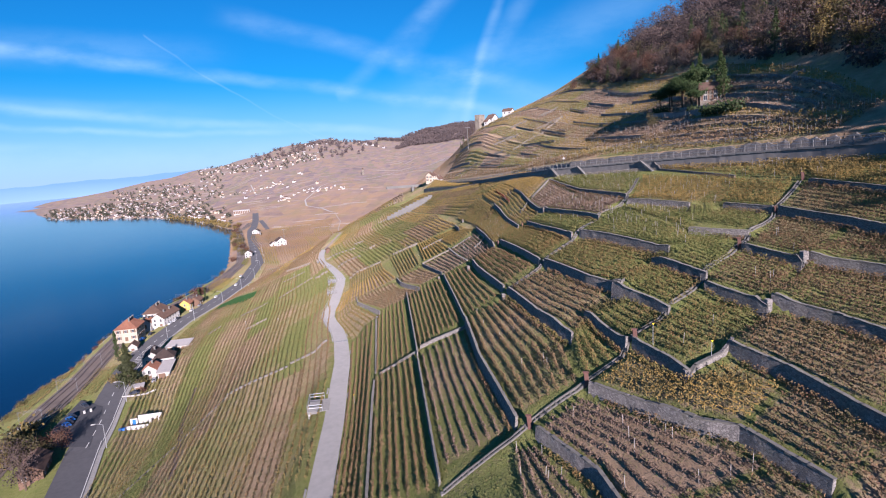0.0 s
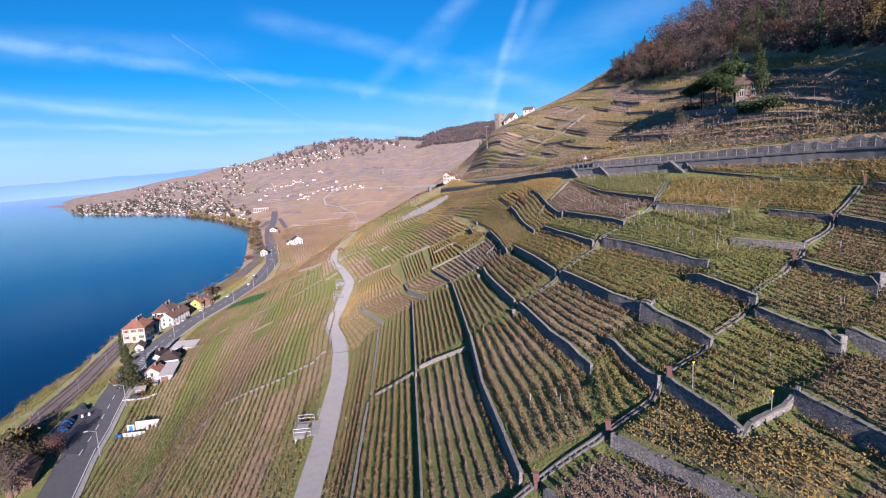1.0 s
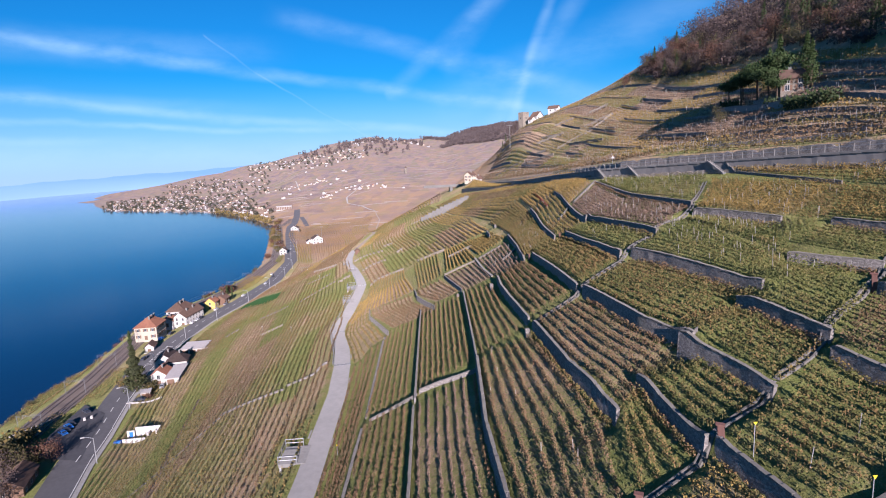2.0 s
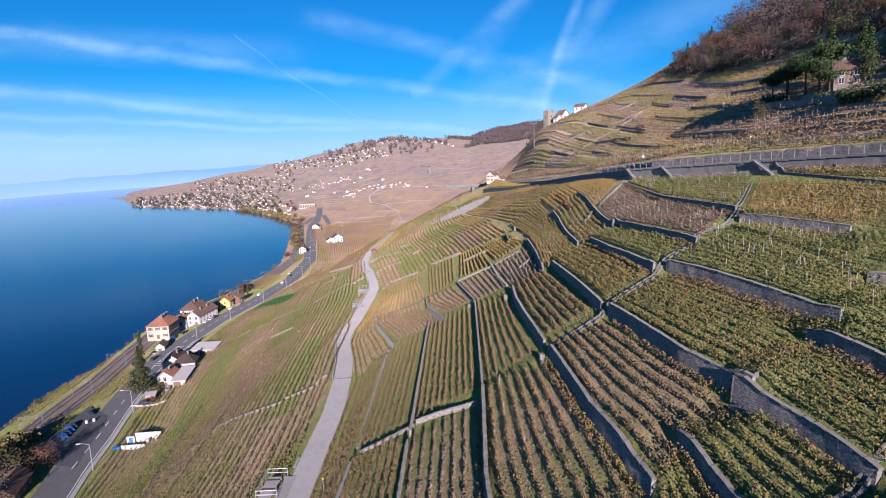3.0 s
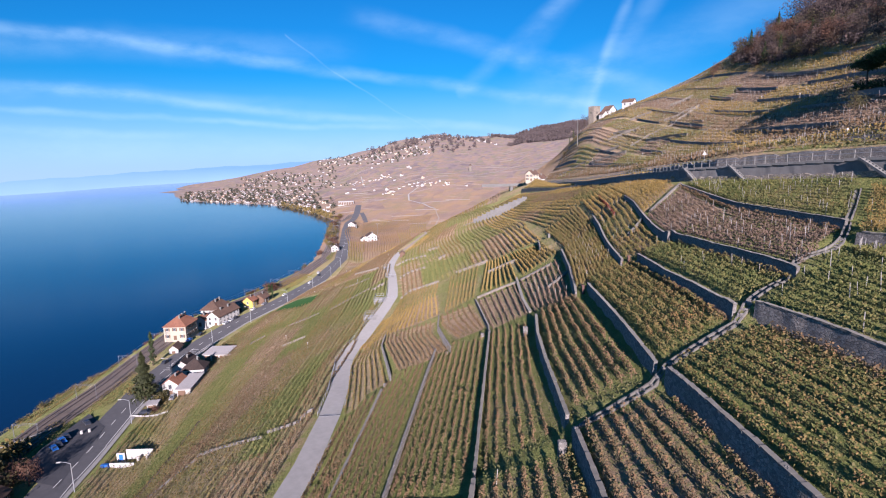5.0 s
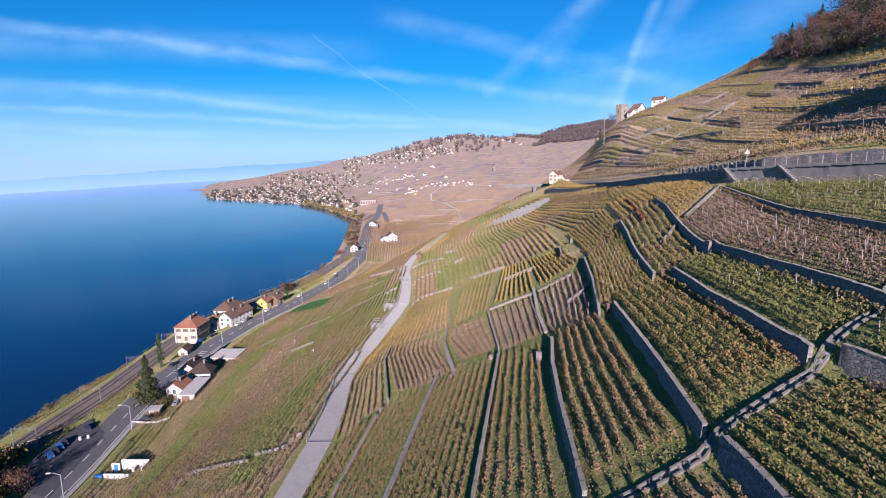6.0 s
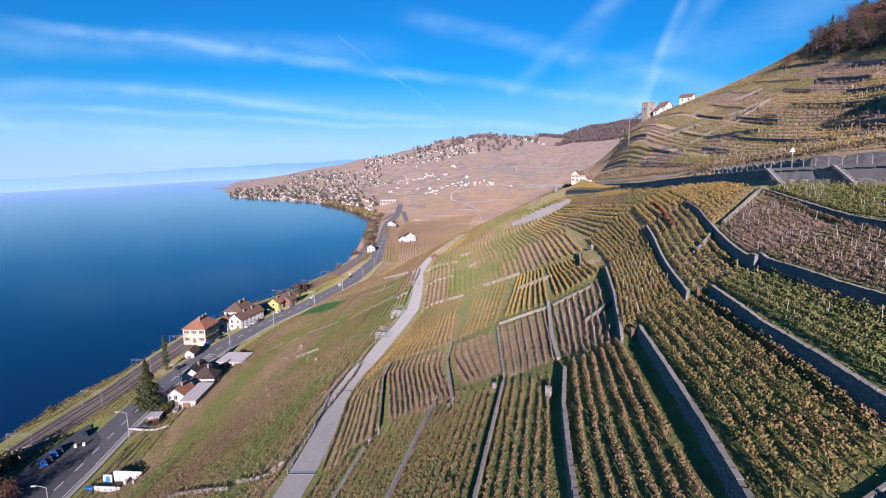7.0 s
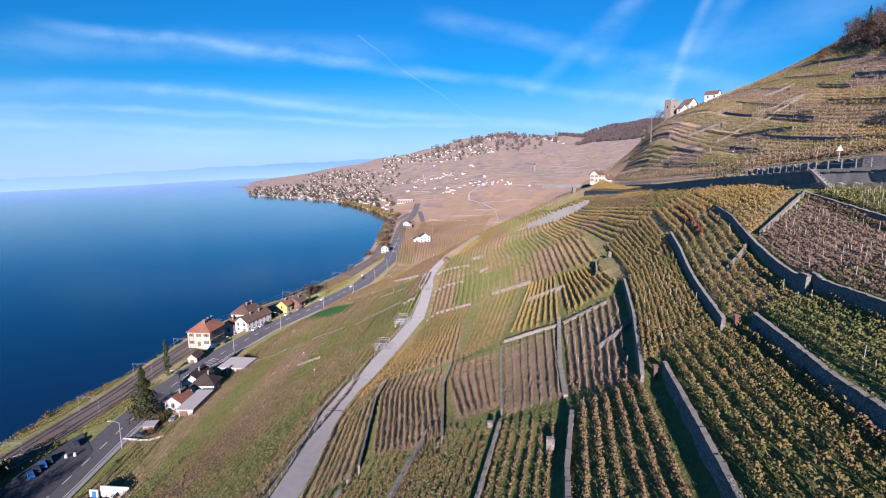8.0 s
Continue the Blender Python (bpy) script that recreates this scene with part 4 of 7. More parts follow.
ribbon("road_upper_slip", [(-189, 572), (-203, 606), (-219, 642)], 2.4, ASPHALT, 0.3, "short grey slip road above the bay", step=4.0)
ribbon("railway_bed", RAILWAY, 3.6, BALLAST, 0.12, "brown ballast bed of a double railway line", category="railway")


# shade in the gap between two plots, laid down as a dark strip
SHADED_GAP = plain("shaded_gap_soil", (0.12, 0.09, 0.065), grain=2.0, amount=0.4, bump=0.5)
ribbon("path_below_track", [(-65.5, 130), (-63.2, 122.3), (-57.6, 106.5), (-49.3, 88.8), (-44, 76)], 0.42, SHADED_GAP, 0.05, "dark strip that stands in for shade between vine plots", step=1.0, category="path")


def upper_road():
    q = np.array(RAILING)
    p, h = along(RAILING, 2.0)
    v, f = [], []
    for k, (row, (hx, hy)) in enumerate(zip(p, h)):
        for s in (0.0, 4.9):
            v.append((row[0] + hy * s, row[1] - hx * s, row[2] + 0.05))
        if k:
            a = 2 * k - 2
            f.append((a, a + 1, a + 3, a + 2))
    tagged(mesh_object("road_upper", v, f, ASPHALT), "narrow asphalt road along the hillside", "road", kind="structure")
    # retaining wall under its outer edge
    line = [(x, y) for x, y, z in RAILING]
    lens = np.concatenate([[0], np.cumsum(np.hypot(*np.diff(q[:, :2], axis=0).T))])

    def crown(x, y, nx, ny):
        d, u, ln = polyline(RAILING, np.array([x]), np.array([y]))
        return float(np.interp(u[0], lens, q[:, 2])) + 0.12
    vv, ff = wall_mesh(line, lambda x, y, nx, ny: float(height(x - nx * 1.2, y - ny * 1.2)) - 1.0, crown, 0.5, 0.05, 0.0, 3)
    base = empty("retaining_wall", line[0][0], line[0][1], crown(*line[0], 0, 0))
    off = base.matrix_world.translation
    mesh_object("wall_face", [Vector(c) - off for c in vv], ff, STAINED, base)
    vv, ff = wall_mesh([(x - 0.35, y - 0.15) for x, y in line], lambda x, y, nx, ny: float(height(x - nx * 1.2, y - ny * 1.2)) - 1.0, lambda x, y, nx, ny: 0.5 * crown(x, y, nx, ny) + 0.5 * float(height(x - nx * 1.2, y - ny * 1.2)) - 0.2, 0.5, 0.1, 0.15, 4)
    mesh_object("stone_plinth", [Vector(c) - off for c in vv], ff, PALE_STONE, base, "rough stone plinth")
    bm = bmesh.new()
    pp, hh = along(RAILING, 2.4)
    for row, (hx, hy) in zip(pp, hh):
        m = Matrix.Translation(Vector((row[0], row[1], row[2] + 0.1)) - off) @ Matrix.Rotation(math.atan2(hy, hx), 4, "Z")
        box(bm, -1.19, 1.19, -0.36, 0.38, 0.0, 0.28, m)
    part("parapet_slab", bm, OLD_CONCRETE, base, "pale concrete edge slab")
    tagged(base, "tall stained concrete retaining wall under the hillside road", "wall")
    # railing
    rail = empty("road_railing", line[0][0], line[0][1], crown(*line[0], 0, 0))
    off = rail.matrix_world.translation
    bm = bmesh.new()
    box(bm, -0.04, 0.04, -0.04, 0.04, 0.0, 0.9)
    post = part("post", bm, OLD_CONCRETE, rail)
    first = True
    for row, (hx, hy) in zip(*along(RAILING, 1.7)):
        if row[1] < 40 or row[1] > 320:
            continue
        ob = post if first else post.copy()
        if not first:
            scene.collection.objects.link(ob)
        first = False
        ob.matrix_basis = Matrix.Translation(Vector((row[0], row[1], row[2] + 0.36)) - off) @ Matrix.Rotation(math.atan2(hy, hx), 4, "Z")
    for z in (0.55, 0.95):
        pts = [Vector((r[0], r[1], r[2] + 0.36 + z)) - off for r in along(RAILING, 7.2)[0]]
        for a, b in zip(pts, pts[1:]):
            bm = bmesh.new()
            rod(bm, a, b, 0.025, sides=5)
            part("rail_bar", bm, GALVANISED, rail, "thin galvanised rail")
    tagged(rail, "concrete post railing along the hillside road", "railing")


upper_road()

# ---- vine plots, terrace by terrace ----
NEAR = dict(count=20, size=0.078, near=True)
PLOTS = [
    (((1.9, 66.5), (-0.8, 94)), ((6.3, 68), (4.9, 77), (3.6, 91)), "rust", 0.45, 0),
    (((-1.0, 95.5), (-5.2, 114)), ((3.0, 95), (0.2, 114)), "bare", 0.45, 0),
    (((3.6, 95), (0.9, 114)), ((7.5, 94), (7.0, 107), (6.2, 121)), "bare", 0.45, 0.05),
    (((7.1, 68.8), (5.7, 77.5), (4.4, 92)), ((11.2, 70), (8.2, 94.6)), "rust", 0.55, 0),
    (((12.2, 70), (9.3, 95.6)), ((16.1, 73), (13.8, 97.4)), "mixed", 0.95, 0),
    (((8.0, 95), (7.9, 107), (7.1, 123)), ((12.3, 98), (12, 111), (11.5, 134)), "mixed", 0.45, 0.06),
    (((17.2, 73.5), (14.8, 98)), ((20.6, 76), (17.6, 100)), "green", 0.75, 0.03),
    (((13.3, 98.5), (13, 111), (12.6, 134)), ((17.2, 100), (16.9, 116), (16.6, 134)), "mixed", 0.5, 0.04),
    (((21.6, 76.5), (19.8, 87), (18.6, 100)), ((27.4, 86), (24.8, 103)), "bare", 0.6, 0.11),
    (((18.3, 101), (17.9, 115)), ((24.6, 104), (23.2, 121)), "bare", 0.3, 0.13),
    (((28.9, 87.5), (25.9, 103), (24, 120)), ((35, 99), (30, 110), (25, 122)), "green", 0.7, 0.13),
    (((4.9, 40), (3.0, 53), (2.1, 64.3)), ((9.4, 40.5), (9.7, 48), (6.6, 65)), "rust", 0.4, 0.02),
    (((10.2, 40.8), (10.9, 47)), ((13.2, 42), (12.1, 49)), "mixed", 0.6, 0),
    (((11.0, 47.8), (9.2, 55), (7.5, 65.8)), ((15.8, 50.8), (14.1, 56), (11.6, 67)), "rust", 0.35, 0),
    (((14.0, 42.3), (12.8, 49.5)), ((17.4, 43.8), (15.8, 50)), "mixed", 0.5, 0),
    (((16.7, 51), (14.9, 56), (12.4, 67.8)), ((22, 55), (18.4, 67.3), (17.2, 70.5)), "mixed", 0.95, 0),
    (((18.3, 44), (16.7, 50.5)), ((22, 47), (20.2, 54)), "mixed", 0.7, 0),
    (((22.8, 55.3), (19.3, 67.5), (18, 71.3)), ((30.2, 56), (26.7, 61), (25, 78.5)), "green", 0.9, 0.10),
    (((22.8, 47.2), (21, 54.5)), ((27.7, 52.5), (26.4, 58)), "green", 0.8, 0),
    (((27.3, 61), (25.6, 79)), ((31, 71.2), (26.8, 80.5)), "green", 0.75, 0.15),
    (((31.2, 56.3), (29.0, 64)), ((35.8, 61), (33.5, 67)), "green", 0.7, 0),
    (((32, 71.2), (27.7, 82.5)), ((39.6, 77), (34.5, 95)), "gold", 0.45, 0.15),
    (((36.8, 61.5), (34.8, 68.5)), ((41.6, 66), (39.8, 75)), "gold", 0.7, 0),
    (((40.4, 77), (37.2, 96)), ((44.6, 77), (37.9, 95)), "gold", 0.5, 0.10),
    (((3.5, 27), (4.0, 36.5)), ((7.9, 27), (5.2, 36)), "bare", 0.3, 0.1),
    (((9.0, 26), (8.5, 30.3), (6.1, 37)), ((16, 26), (13.6, 30.2), (9.4, 38)), "bare", 0.1, 0.07),
    (((9.2, 15), (9.1, 25.8)), ((16.8, 15), (16.2, 25.8)), "rust", 0.2, 0.05),
    (((17.8, 14), (17.5, 22.6)), ((21.6, 15), (20.6, 24.6)), "rust", 0.2, 0.03),
    (((16, 29), (14.6, 30.7), (10.6, 38.4)), ((19.4, 31), (15.2, 35), (13.7, 40.6)), "gold", 0.3, 0),
    (((17.6, 23), (16.2, 28.3)), ((20.5, 25), (19.6, 30.5)), "rust", 0.3, 0),
    (((16.1, 35.8), (14.5, 41)), ((22.7, 39.3), (20.9, 44.6)), "mixed", 0.5, 0.03),
    (((21.4, 26), (20.5, 31), (19.4, 36)), ((26, 31.5), (25, 35.2), (23.3, 39)), "rust", 0.35, 0),
    (((23.8, 40), (22.1, 45.5)), ((29.3, 46), (27.9, 51.4)), "rust", 0.4, 0.02),
    (((26.9, 31.8), (24.4, 39.8)), ((33.5, 38), (30.1, 45.5)), "rust", 0.45, 0),
    (((30.4, 46.2), (28.9, 51.8)), ((37.3, 52), (36, 59.3)), "rust", 0.4, 0.02),
    (((34.6, 38), (31.2, 46)), ((39, 43), (37.6, 51)), "rust", 0.4, 0),
    (((38.7, 46), (37.1, 59.7)), ((43, 47), (41.7, 63.8)), "rust", 0.45, 0),
    (((44.1, 46), (42.9, 64)), ((52, 51), (46, 73)), "gold", 0.6, 0.05),
    (((-11.5, 38), (-13.1, 57), (-15.0, 72), (-17.9, 92)), ((-8.3, 40), (-10.6, 62.6), (-13.7, 93)), "rust", 0.75, 0),
    (((-7.6, 40), (-9.8, 62.6), (-10.4, 67)), ((-2.2, 38), (-5, 63), (-5.4, 66)), "rust", 0.7, 0),
    (((-10.6, 69), (-13.4, 95.5)), ((-5.4, 68), (-8.6, 98)), "rust", 0.9, 0),
    (((-1.2, 39.3), (-4.0, 63)), ((3.9, 40), (2.0, 52.7), (1.1, 63.8)), "bare", 0.4, 0),
    (((-4.4, 67.2), (-7.8, 98)), ((1.0, 66.5), (-1.6, 94)), "rust", 0.65, 0),
    (((-18.6, 94.5), (-21.4, 103), (-24.6, 112), (-26.0, 119.5)), ((-13.7, 96.2), (-20.3, 113), (-21.8, 119)), "mixed", 0.4, 0),
    (((-12.6, 97.5), (-19.5, 113.5), (-20.8, 119)), ((-6.1, 97), (-10.6, 108.6), (-12, 115)), "rust", 0.35, 0),
    (((-5.2, 98), (-9.6, 108.6), (-11, 115)), ((-2.0, 98.5), (-6.1, 114.5)), "rust", 0.3, 0),
    (((-26.3, 120.2), (-27.4, 137)), ((-11.8, 118), (-16.4, 136)), "gold", 0.4, 0),
    (((-26.2, 138.5), (-28.4, 152.5)), ((-16.8, 137.5), (-18.8, 149.0)), "mixed", 0.55, 0),
    (((-11, 117.5), (-16.5, 150.5)), ((-6.2, 119), (-9.8, 149.4)), "mixed", 0.6, 0),
    (((-5.6, 119.5), (-8.4, 148)), ((0.2, 117), (-4.0, 147)), "gold", 0.75, 0),
    (((1.0, 118.5), (-3.4, 147)), ((6.0, 125), (2.0, 146)), "gold", 0.7, 0),
    (((7.4, 125), (3.2, 160)), ((11.6, 136), (10.5, 160)), "mixed", 0.5, 0),
    (((12.4, 136), (11.2, 160)), ((16.8, 136), (16, 160)), "gold", 0.4, 0),
    (((42.6, 65.6), (40.6, 75.8)), ((47.0, 72.5), (45.2, 76.4)), "gold", 0.6, 0.12),
    (((34.5, 69.2), (32.5, 70.9)), ((39.7, 75.2), (39.3, 76.5)), "mixed", 0.6, 0.1),
    (((29.0, 64.7), (31.5, 70.4)), ((33.2, 67.4), (34.0, 69.0)), "green", 0.6, 0.05),
    (((16.5, 30.9), (16.1, 34.2)), ((19.2, 31.6), (18.4, 34.7)), "gold", 0.4, 0.0),
    (((17.6, 117), (16.9, 158)), ((23, 125), (21.8, 156)), "gold", 0.4, 0.03),
]
for lower, upper, kind, grass, stakes in PLOTS:
    cx, cy = (lower[0][0] + upper[-1][0]) / 2, (lower[0][1] + upper[-1][1]) / 2
    open_rows = cy > 66
    slim = open_rows and cx < 7.5
    vine_plot(lower, upper, kind, grass=min(1.0, grass + (0.3 if slim and cy < 98 else 0.22 if cy < 98 else -0.02)), stakes=stakes, spacing=0.72 if open_rows else 0.8, wide=0.2 if slim else 0.28, tall=(0.48 if kind == "gold" else 0.36) if slim else 0.66 if kind == "gold" else 0.52, **(dict(NEAR, count=16, size=0.115) if cy > 115 else NEAR if slim else dict(NEAR, count=28, size=0.085)))
crimson = vine_plot(((14.3, 124.5), (14.1, 138), (13.9, 153)), ((15.2, 124.5), (15.0, 138), (14.7, 153)), "crimson", spacing=0.6, count=26, size=0.14, tall=0.6)

# single rows that stand close against the terrace walls
for k, (line, h) in enumerate(WALLS[:32]):
    if h < 1.2 or k in (14, 15, 22):
        continue
    q, hd = along(line, 3.0, (0.4, 0.0))
    if len(q) < 2:
        continue
    strip = [[(x - hy * s, y + hx * s) for (x, y), (hx, hy) in zip(q[:, :2], hd)] for s in (0.5, 0.35)]
    row = vine_plot(strip[0], strip[1], "rust" if k % 3 else "mixed", grass=0.5, spacing=0.6, margin=0.05, count=26, size=0.09, tall=0.5, wide=0.24, near=True)
    tagged(row, "rust-brown vine row against a terrace wall" if k % 3 else "green and ochre vine row against a terrace wall")

MID = dict(spacing=1.15, step=0.85, count=9, size=0.18, tall=0.55, wide=0.34)
# the slope under the start of the flight
for lower, upper, kind in [(((-9.0, -10), (-10.0, 33)), ((0, -10), (2.6, 33)), "mixed"), (((0.6, -10), (3.4, 25.5)), ((8.6, -10), (8.4, 25.5)), "rust"), (((9.2, -10), (9.2, 14)), ((20, -10), (20.5, 13)), "mixed"), (((22.5, -10), (23, 18)), ((44, -10), (42, 44)), "rust"), (((-40, -10), (-30, 40)), ((-10.5, -10), (-13.8, 40)), "mixed")]:
    vine_plot(lower, upper, kind, grass=0.6, spacing=1.2, step=0.9, count=5, size=0.2, tall=0.55, wide=0.45)
# between the track and the stone wall below the upper road
plots_between(((-27.5, 151), (-38, 186), (-49, 223), (-55, 248), (-55, 275), (-60, 315)), ((3, 150), (-4, 197), (-14, 239), (-26, 300), (-32, 318)), 6, 5, ["green", "mixed", "green", "mixed", "mixed", "gold", "rust"], 11, dry=0.15, **MID)
plots_between(((4, 161), (-3, 197), (-13, 239), (-25, 300)), ((21, 160), (14, 197), (3, 239), (-12, 300)), 4, 4, ["mixed", "gold", "mixed", "rust", "gold"], 12, **MID)
# ledge between the stone wall and the upper road
plots_between(((24, 130), (16, 197), (5, 239), (-10, 306)), ((23.5, 136), (13.2, 200), (3, 262), (-5, 318)), 1, 4, ["gold", "mixed", "gold"], 13, **MID)
# below the track
plots_between(((-62, 70), (-75, 110), (-86, 139), (-93, 160), (-98, 188), (-100, 205), (-101, 223)), ((-15.4, 50), (-19.7, 83), (-25.1, 108), (-29.0, 130), (-34.3, 160), (-41.8, 185), (-53, 223)), 9, 5, ["mixed", "green", "mixed", "rust", "mixed", "green", "rust"], 14, dry=-0.05, spacing=1.25, step=0.7, count=10, size=0.14, tall=0.62, wide=0.15)
plots_between(((-101, 225), (-98, 243), (-98, 262), (-102, 286), (-112, 330)), ((-54, 225), (-61, 260), (-69, 320)), 5, 3, ["rust", "bare", "rust", "gold", "rust", "mixed"], 16, dry=0.2, spacing=1.25, step=0.8, count=9, size=0.17, tall=0.55, wide=0.2)
# above the upper road, band by band
def slope_line(f):
    a, b = resample(UP_LOW, 41), resample(UP_HIGH, 41)
    return a * (1 - f) + b * f


for k in range(len(UP_BANDS) - 1):
    f0, f1 = UP_BANDS[k], UP_BANDS[k + 1]
    plots_between(slope_line(f0 + 0.008), slope_line(f1 - 0.006), 1, 7, ["gold", "mixed", "rust", "mixed", "bare"], 15 + k, dry=0.05, spacing=1.4, step=0.95, count=8, size=0.21, tall=0.66, wide=0.4, stakes=0.24)


def grass_tufts():
    """Short tufts between the rows, thick where the plots are grassy and thin on bare soil."""
    n = 170000
    x, y = rng.uniform(-34, 46, n), 24 + 92 * rng.random(n) ** 1.15
    i, j = np.clip(np.searchsorted(XS, x), 0, len(XS) - 1), np.clip(np.searchsorted(YS, y), 0, len(YS) - 1)
    keep = (rng.random(n) < np.clip(GRASS[j, i] * 1.15 - 0.25, 0.05, 1.0)) & (np.abs(polyline(TRACK_LINE[:14], x, y)[0]) > 1.5)
    x, y = x[keep], y[keep]
    n = len(x)
    z = height(x, y)
    a, w, h = rng.uniform(0, 6.2832, n), rng.uniform(0.02, 0.055, n), rng.uniform(0.04, 0.11, n)
    dx, dy = np.cos(a) * w, np.sin(a) * w
    lean = rng.normal(0, 0.05, (n, 2))
    foot = [np.stack([x + s * dx, y + s * dy, z - 0.02], -1) for s in (-1, 1)]
    top = [np.stack([x + s * dx * 0.7 + lean[:, 0], y + s * dy * 0.7 + lean[:, 1], z + h], -1) for s in (1, -1)]
    m = 45000
    fx, fy = rng.uniform(-105, 22, m), 110 + 215 * rng.random(m) ** 1.2
    uphill = fx > np.interp(fy, [110, 160, 200, 270, 330], [26, 20, 13, 1, -10])
    free = (np.abs(polyline(TRACK_LINE[8:28], fx, fy)[0]) > 1.6) & (fx > np.interp(fy, np.array(HIGHWAY)[:, 1], np.array(HIGHWAY)[:, 0]) + 6) & ~uphill & ~in_meadow(fx, fy)
    fx, fy = fx[free], fy[free]
    m = len(fx)
    fz, a, w, k = height(fx, fy), rng.uniform(0, 6.2832, m), rng.uniform(0.05, 0.14, m), rng.uniform(0.06, 0.15, m)
    dx, dy = np.cos(a) * w, np.sin(a) * w
    foot = [np.concatenate([p, np.stack([fx + s * dx, fy + s * dy, fz - 0.02], -1)]) for p, s in zip(foot, (-1, 1))]
    top = [np.concatenate([p, np.stack([fx + s * dx * 0.7, fy + s * dy * 0.7, fz + k], -1)]) for p, s in zip(top, (1, -1))]
    leaf = leaf_material("grass_blades", (0.15, (0.12, 0.15, 0.04)), (0.5, (0.185, 0.185, 0.062)), (0.8, (0.26, 0.215, 0.10)))
    tagged(quads_object("grass", np.stack(foot + top, 1), leaf), "short green and dry grass tufts between the vine rows", "grass", kind="stuff")


grass_tufts()


# ---- trees ----
BARE_TWIG = leaf_material("autumn_twig_brown", (0.15, (0.065, 0.05, 0.053)), (0.45, (0.095, 0.07, 0.073)), (0.7, (0.125, 0.09, 0.086)), (0.9, (0.15, 0.103, 0.085)))
YELLOW_LEAF = leaf_material("autumn_leaf_yellow", (0.2, (0.13, 0.10, 0.045)), (0.5, (0.21, 0.155, 0.055)), (0.8, (0.29, 0.21, 0.065)))
RUSSET_LEAF = leaf_material("autumn_leaf_russet", (0.2, (0.085, 0.045, 0.04)), (0.5, (0.13, 0.065, 0.05)), (0.8, (0.18, 0.09, 0.055)))
OLIVE_LEAF = leaf_material("olive_leaf", (0.2, (0.065, 0.065, 0.03)), (0.5, (0.11, 0.10, 0.045)), (0.8, (0.17, 0.14, 0.06)))
NEEDLE = leaf_material("dark_needles", (0.2, (0.025, 0.05, 0.02)), (0.5, (0.045, 0.08, 0.03)), (0.8, (0.07, 0.11, 0.045)))
PINE = leaf_material("bright_pine_needles", (0.2, (0.025, 0.055, 0.02)), (0.5, (0.045, 0.09, 0.03)), (0.8, (0.075, 0.125, 0.045)))


def tree(kind, tall, spread, leaf, seed, label, count=420, size=0.5):
    """A tapered trunk with limbs and a crown of loose leaf clumps, built at the origin."""
    r = np.random.default_rng(seed)
    base = empty("tree", 0, 0, 0)
    bm = bmesh.new()
    lean = Vector((r.uniform(-0.05, 0.05) * tall, r.uniform(-0.05, 0.05) * tall, 0))
    top = {"broad": 0.75, "conifer": 0.95, "cypress": 0.9, "umbrella": 0.85, "bush": 0.4}[kind] * tall
    girth = tall * 0.022 + 0.05
    mid = lean * 0.4 + Vector((0, 0, top * 0.5))
    rod(bm, (0, 0, -0.6), mid, girth, girth * 0.7)
    rod(bm, mid, lean + Vector((0, 0, top)), girth * 0.7, girth * 0.2)
    pts = []
    limbs = {"broad": 9, "conifer": 7, "cypress": 3, "umbrella": 10, "bush": 6}[kind]
    for k in range(limbs):
        a = 6.2832 * k / limbs + r.uniform(-0.3, 0.3)
        if kind == "broad":
            z0, reach, rise = r.uniform(0.1, 0.6) * tall, spread * r.uniform(0.6, 1.0), tall * r.uniform(0.1, 0.35)
        elif kind == "umbrella":
            z0, reach, rise = tall * r.uniform(0.55, 0.75), spread * r.uniform(0.5, 1.0), tall * 0.14
        elif kind == "bush":
            z0, reach, rise = tall * 0.1, spread * 0.6, tall * 0.5
        else:
            z0, reach, rise = tall * (0.15 + 0.7 * k / limbs), spread * (0.95 - 0.8 * k / limbs), -tall * 0.02
        p0 = lean * (z0 / top) + Vector((0, 0, z0))
        p1 = p0 + Vector((math.cos(a) * reach, math.sin(a) * reach, rise))
        rod(bm, p0, p1, girth * 0.4, girth * 0.08, 5)
        pts.append((p0, p1))
    part("trunk", bm, BARK, base)
    c = []
    for k in range(count):
        p0, p1 = pts[int(r.integers(len(pts)))]
        if kind in ("conifer", "cypress"):
            t = r.random() ** 0.8
            z = tall * (0.06 + 0.94 * t)
            rad = spread * (1 - t) ** (0.9 if kind == "conifer" else 0.5) * r.uniform(0.35, 1.05) * (0.8 + 0.3 * math.sin(z * 5.0 / max(tall, 1) * 6))
            a = r.uniform(0, 6.2832)
            c.append((math.cos(a) * rad, math.sin(a) * rad, z))
        else:
            f = r.uniform(0.35, 1.08)
            q = p0.lerp(p1, f)
            s = spread * {"broad": 0.26, "umbrella": 0.22, "bush": 0.33}[kind]
            zs = s * {"broad": 0.9, "umbrella": 0.45, "bush": 0.9}[kind]
            c.append((q.x + r.normal(0, s), q.y + r.normal(0, s), max(0.15, q.z + r.normal(0, zs))))
    c = np.array(c)
    a = r.normal(0, 1, c.shape)
    a /= np.linalg.norm(a, axis=1)[:, None]
    b = np.cross(a, r.normal(0, 1, c.shape))
    b /= np.linalg.norm(b, axis=1)[:, None]
    k = (size * r.uniform(0.5, 1.2, len(c)))[:, None] * 0.5
    outward = (c - np.array([0, 0, c[:, 2].mean() * 0.8])) / np.array([spread, spread, max(spread, tall * 0.4)])
    outward = outward / (np.linalg.norm(outward, axis=1)[:, None] + 1e-9) + r.normal(0, 0.25, c.shape)
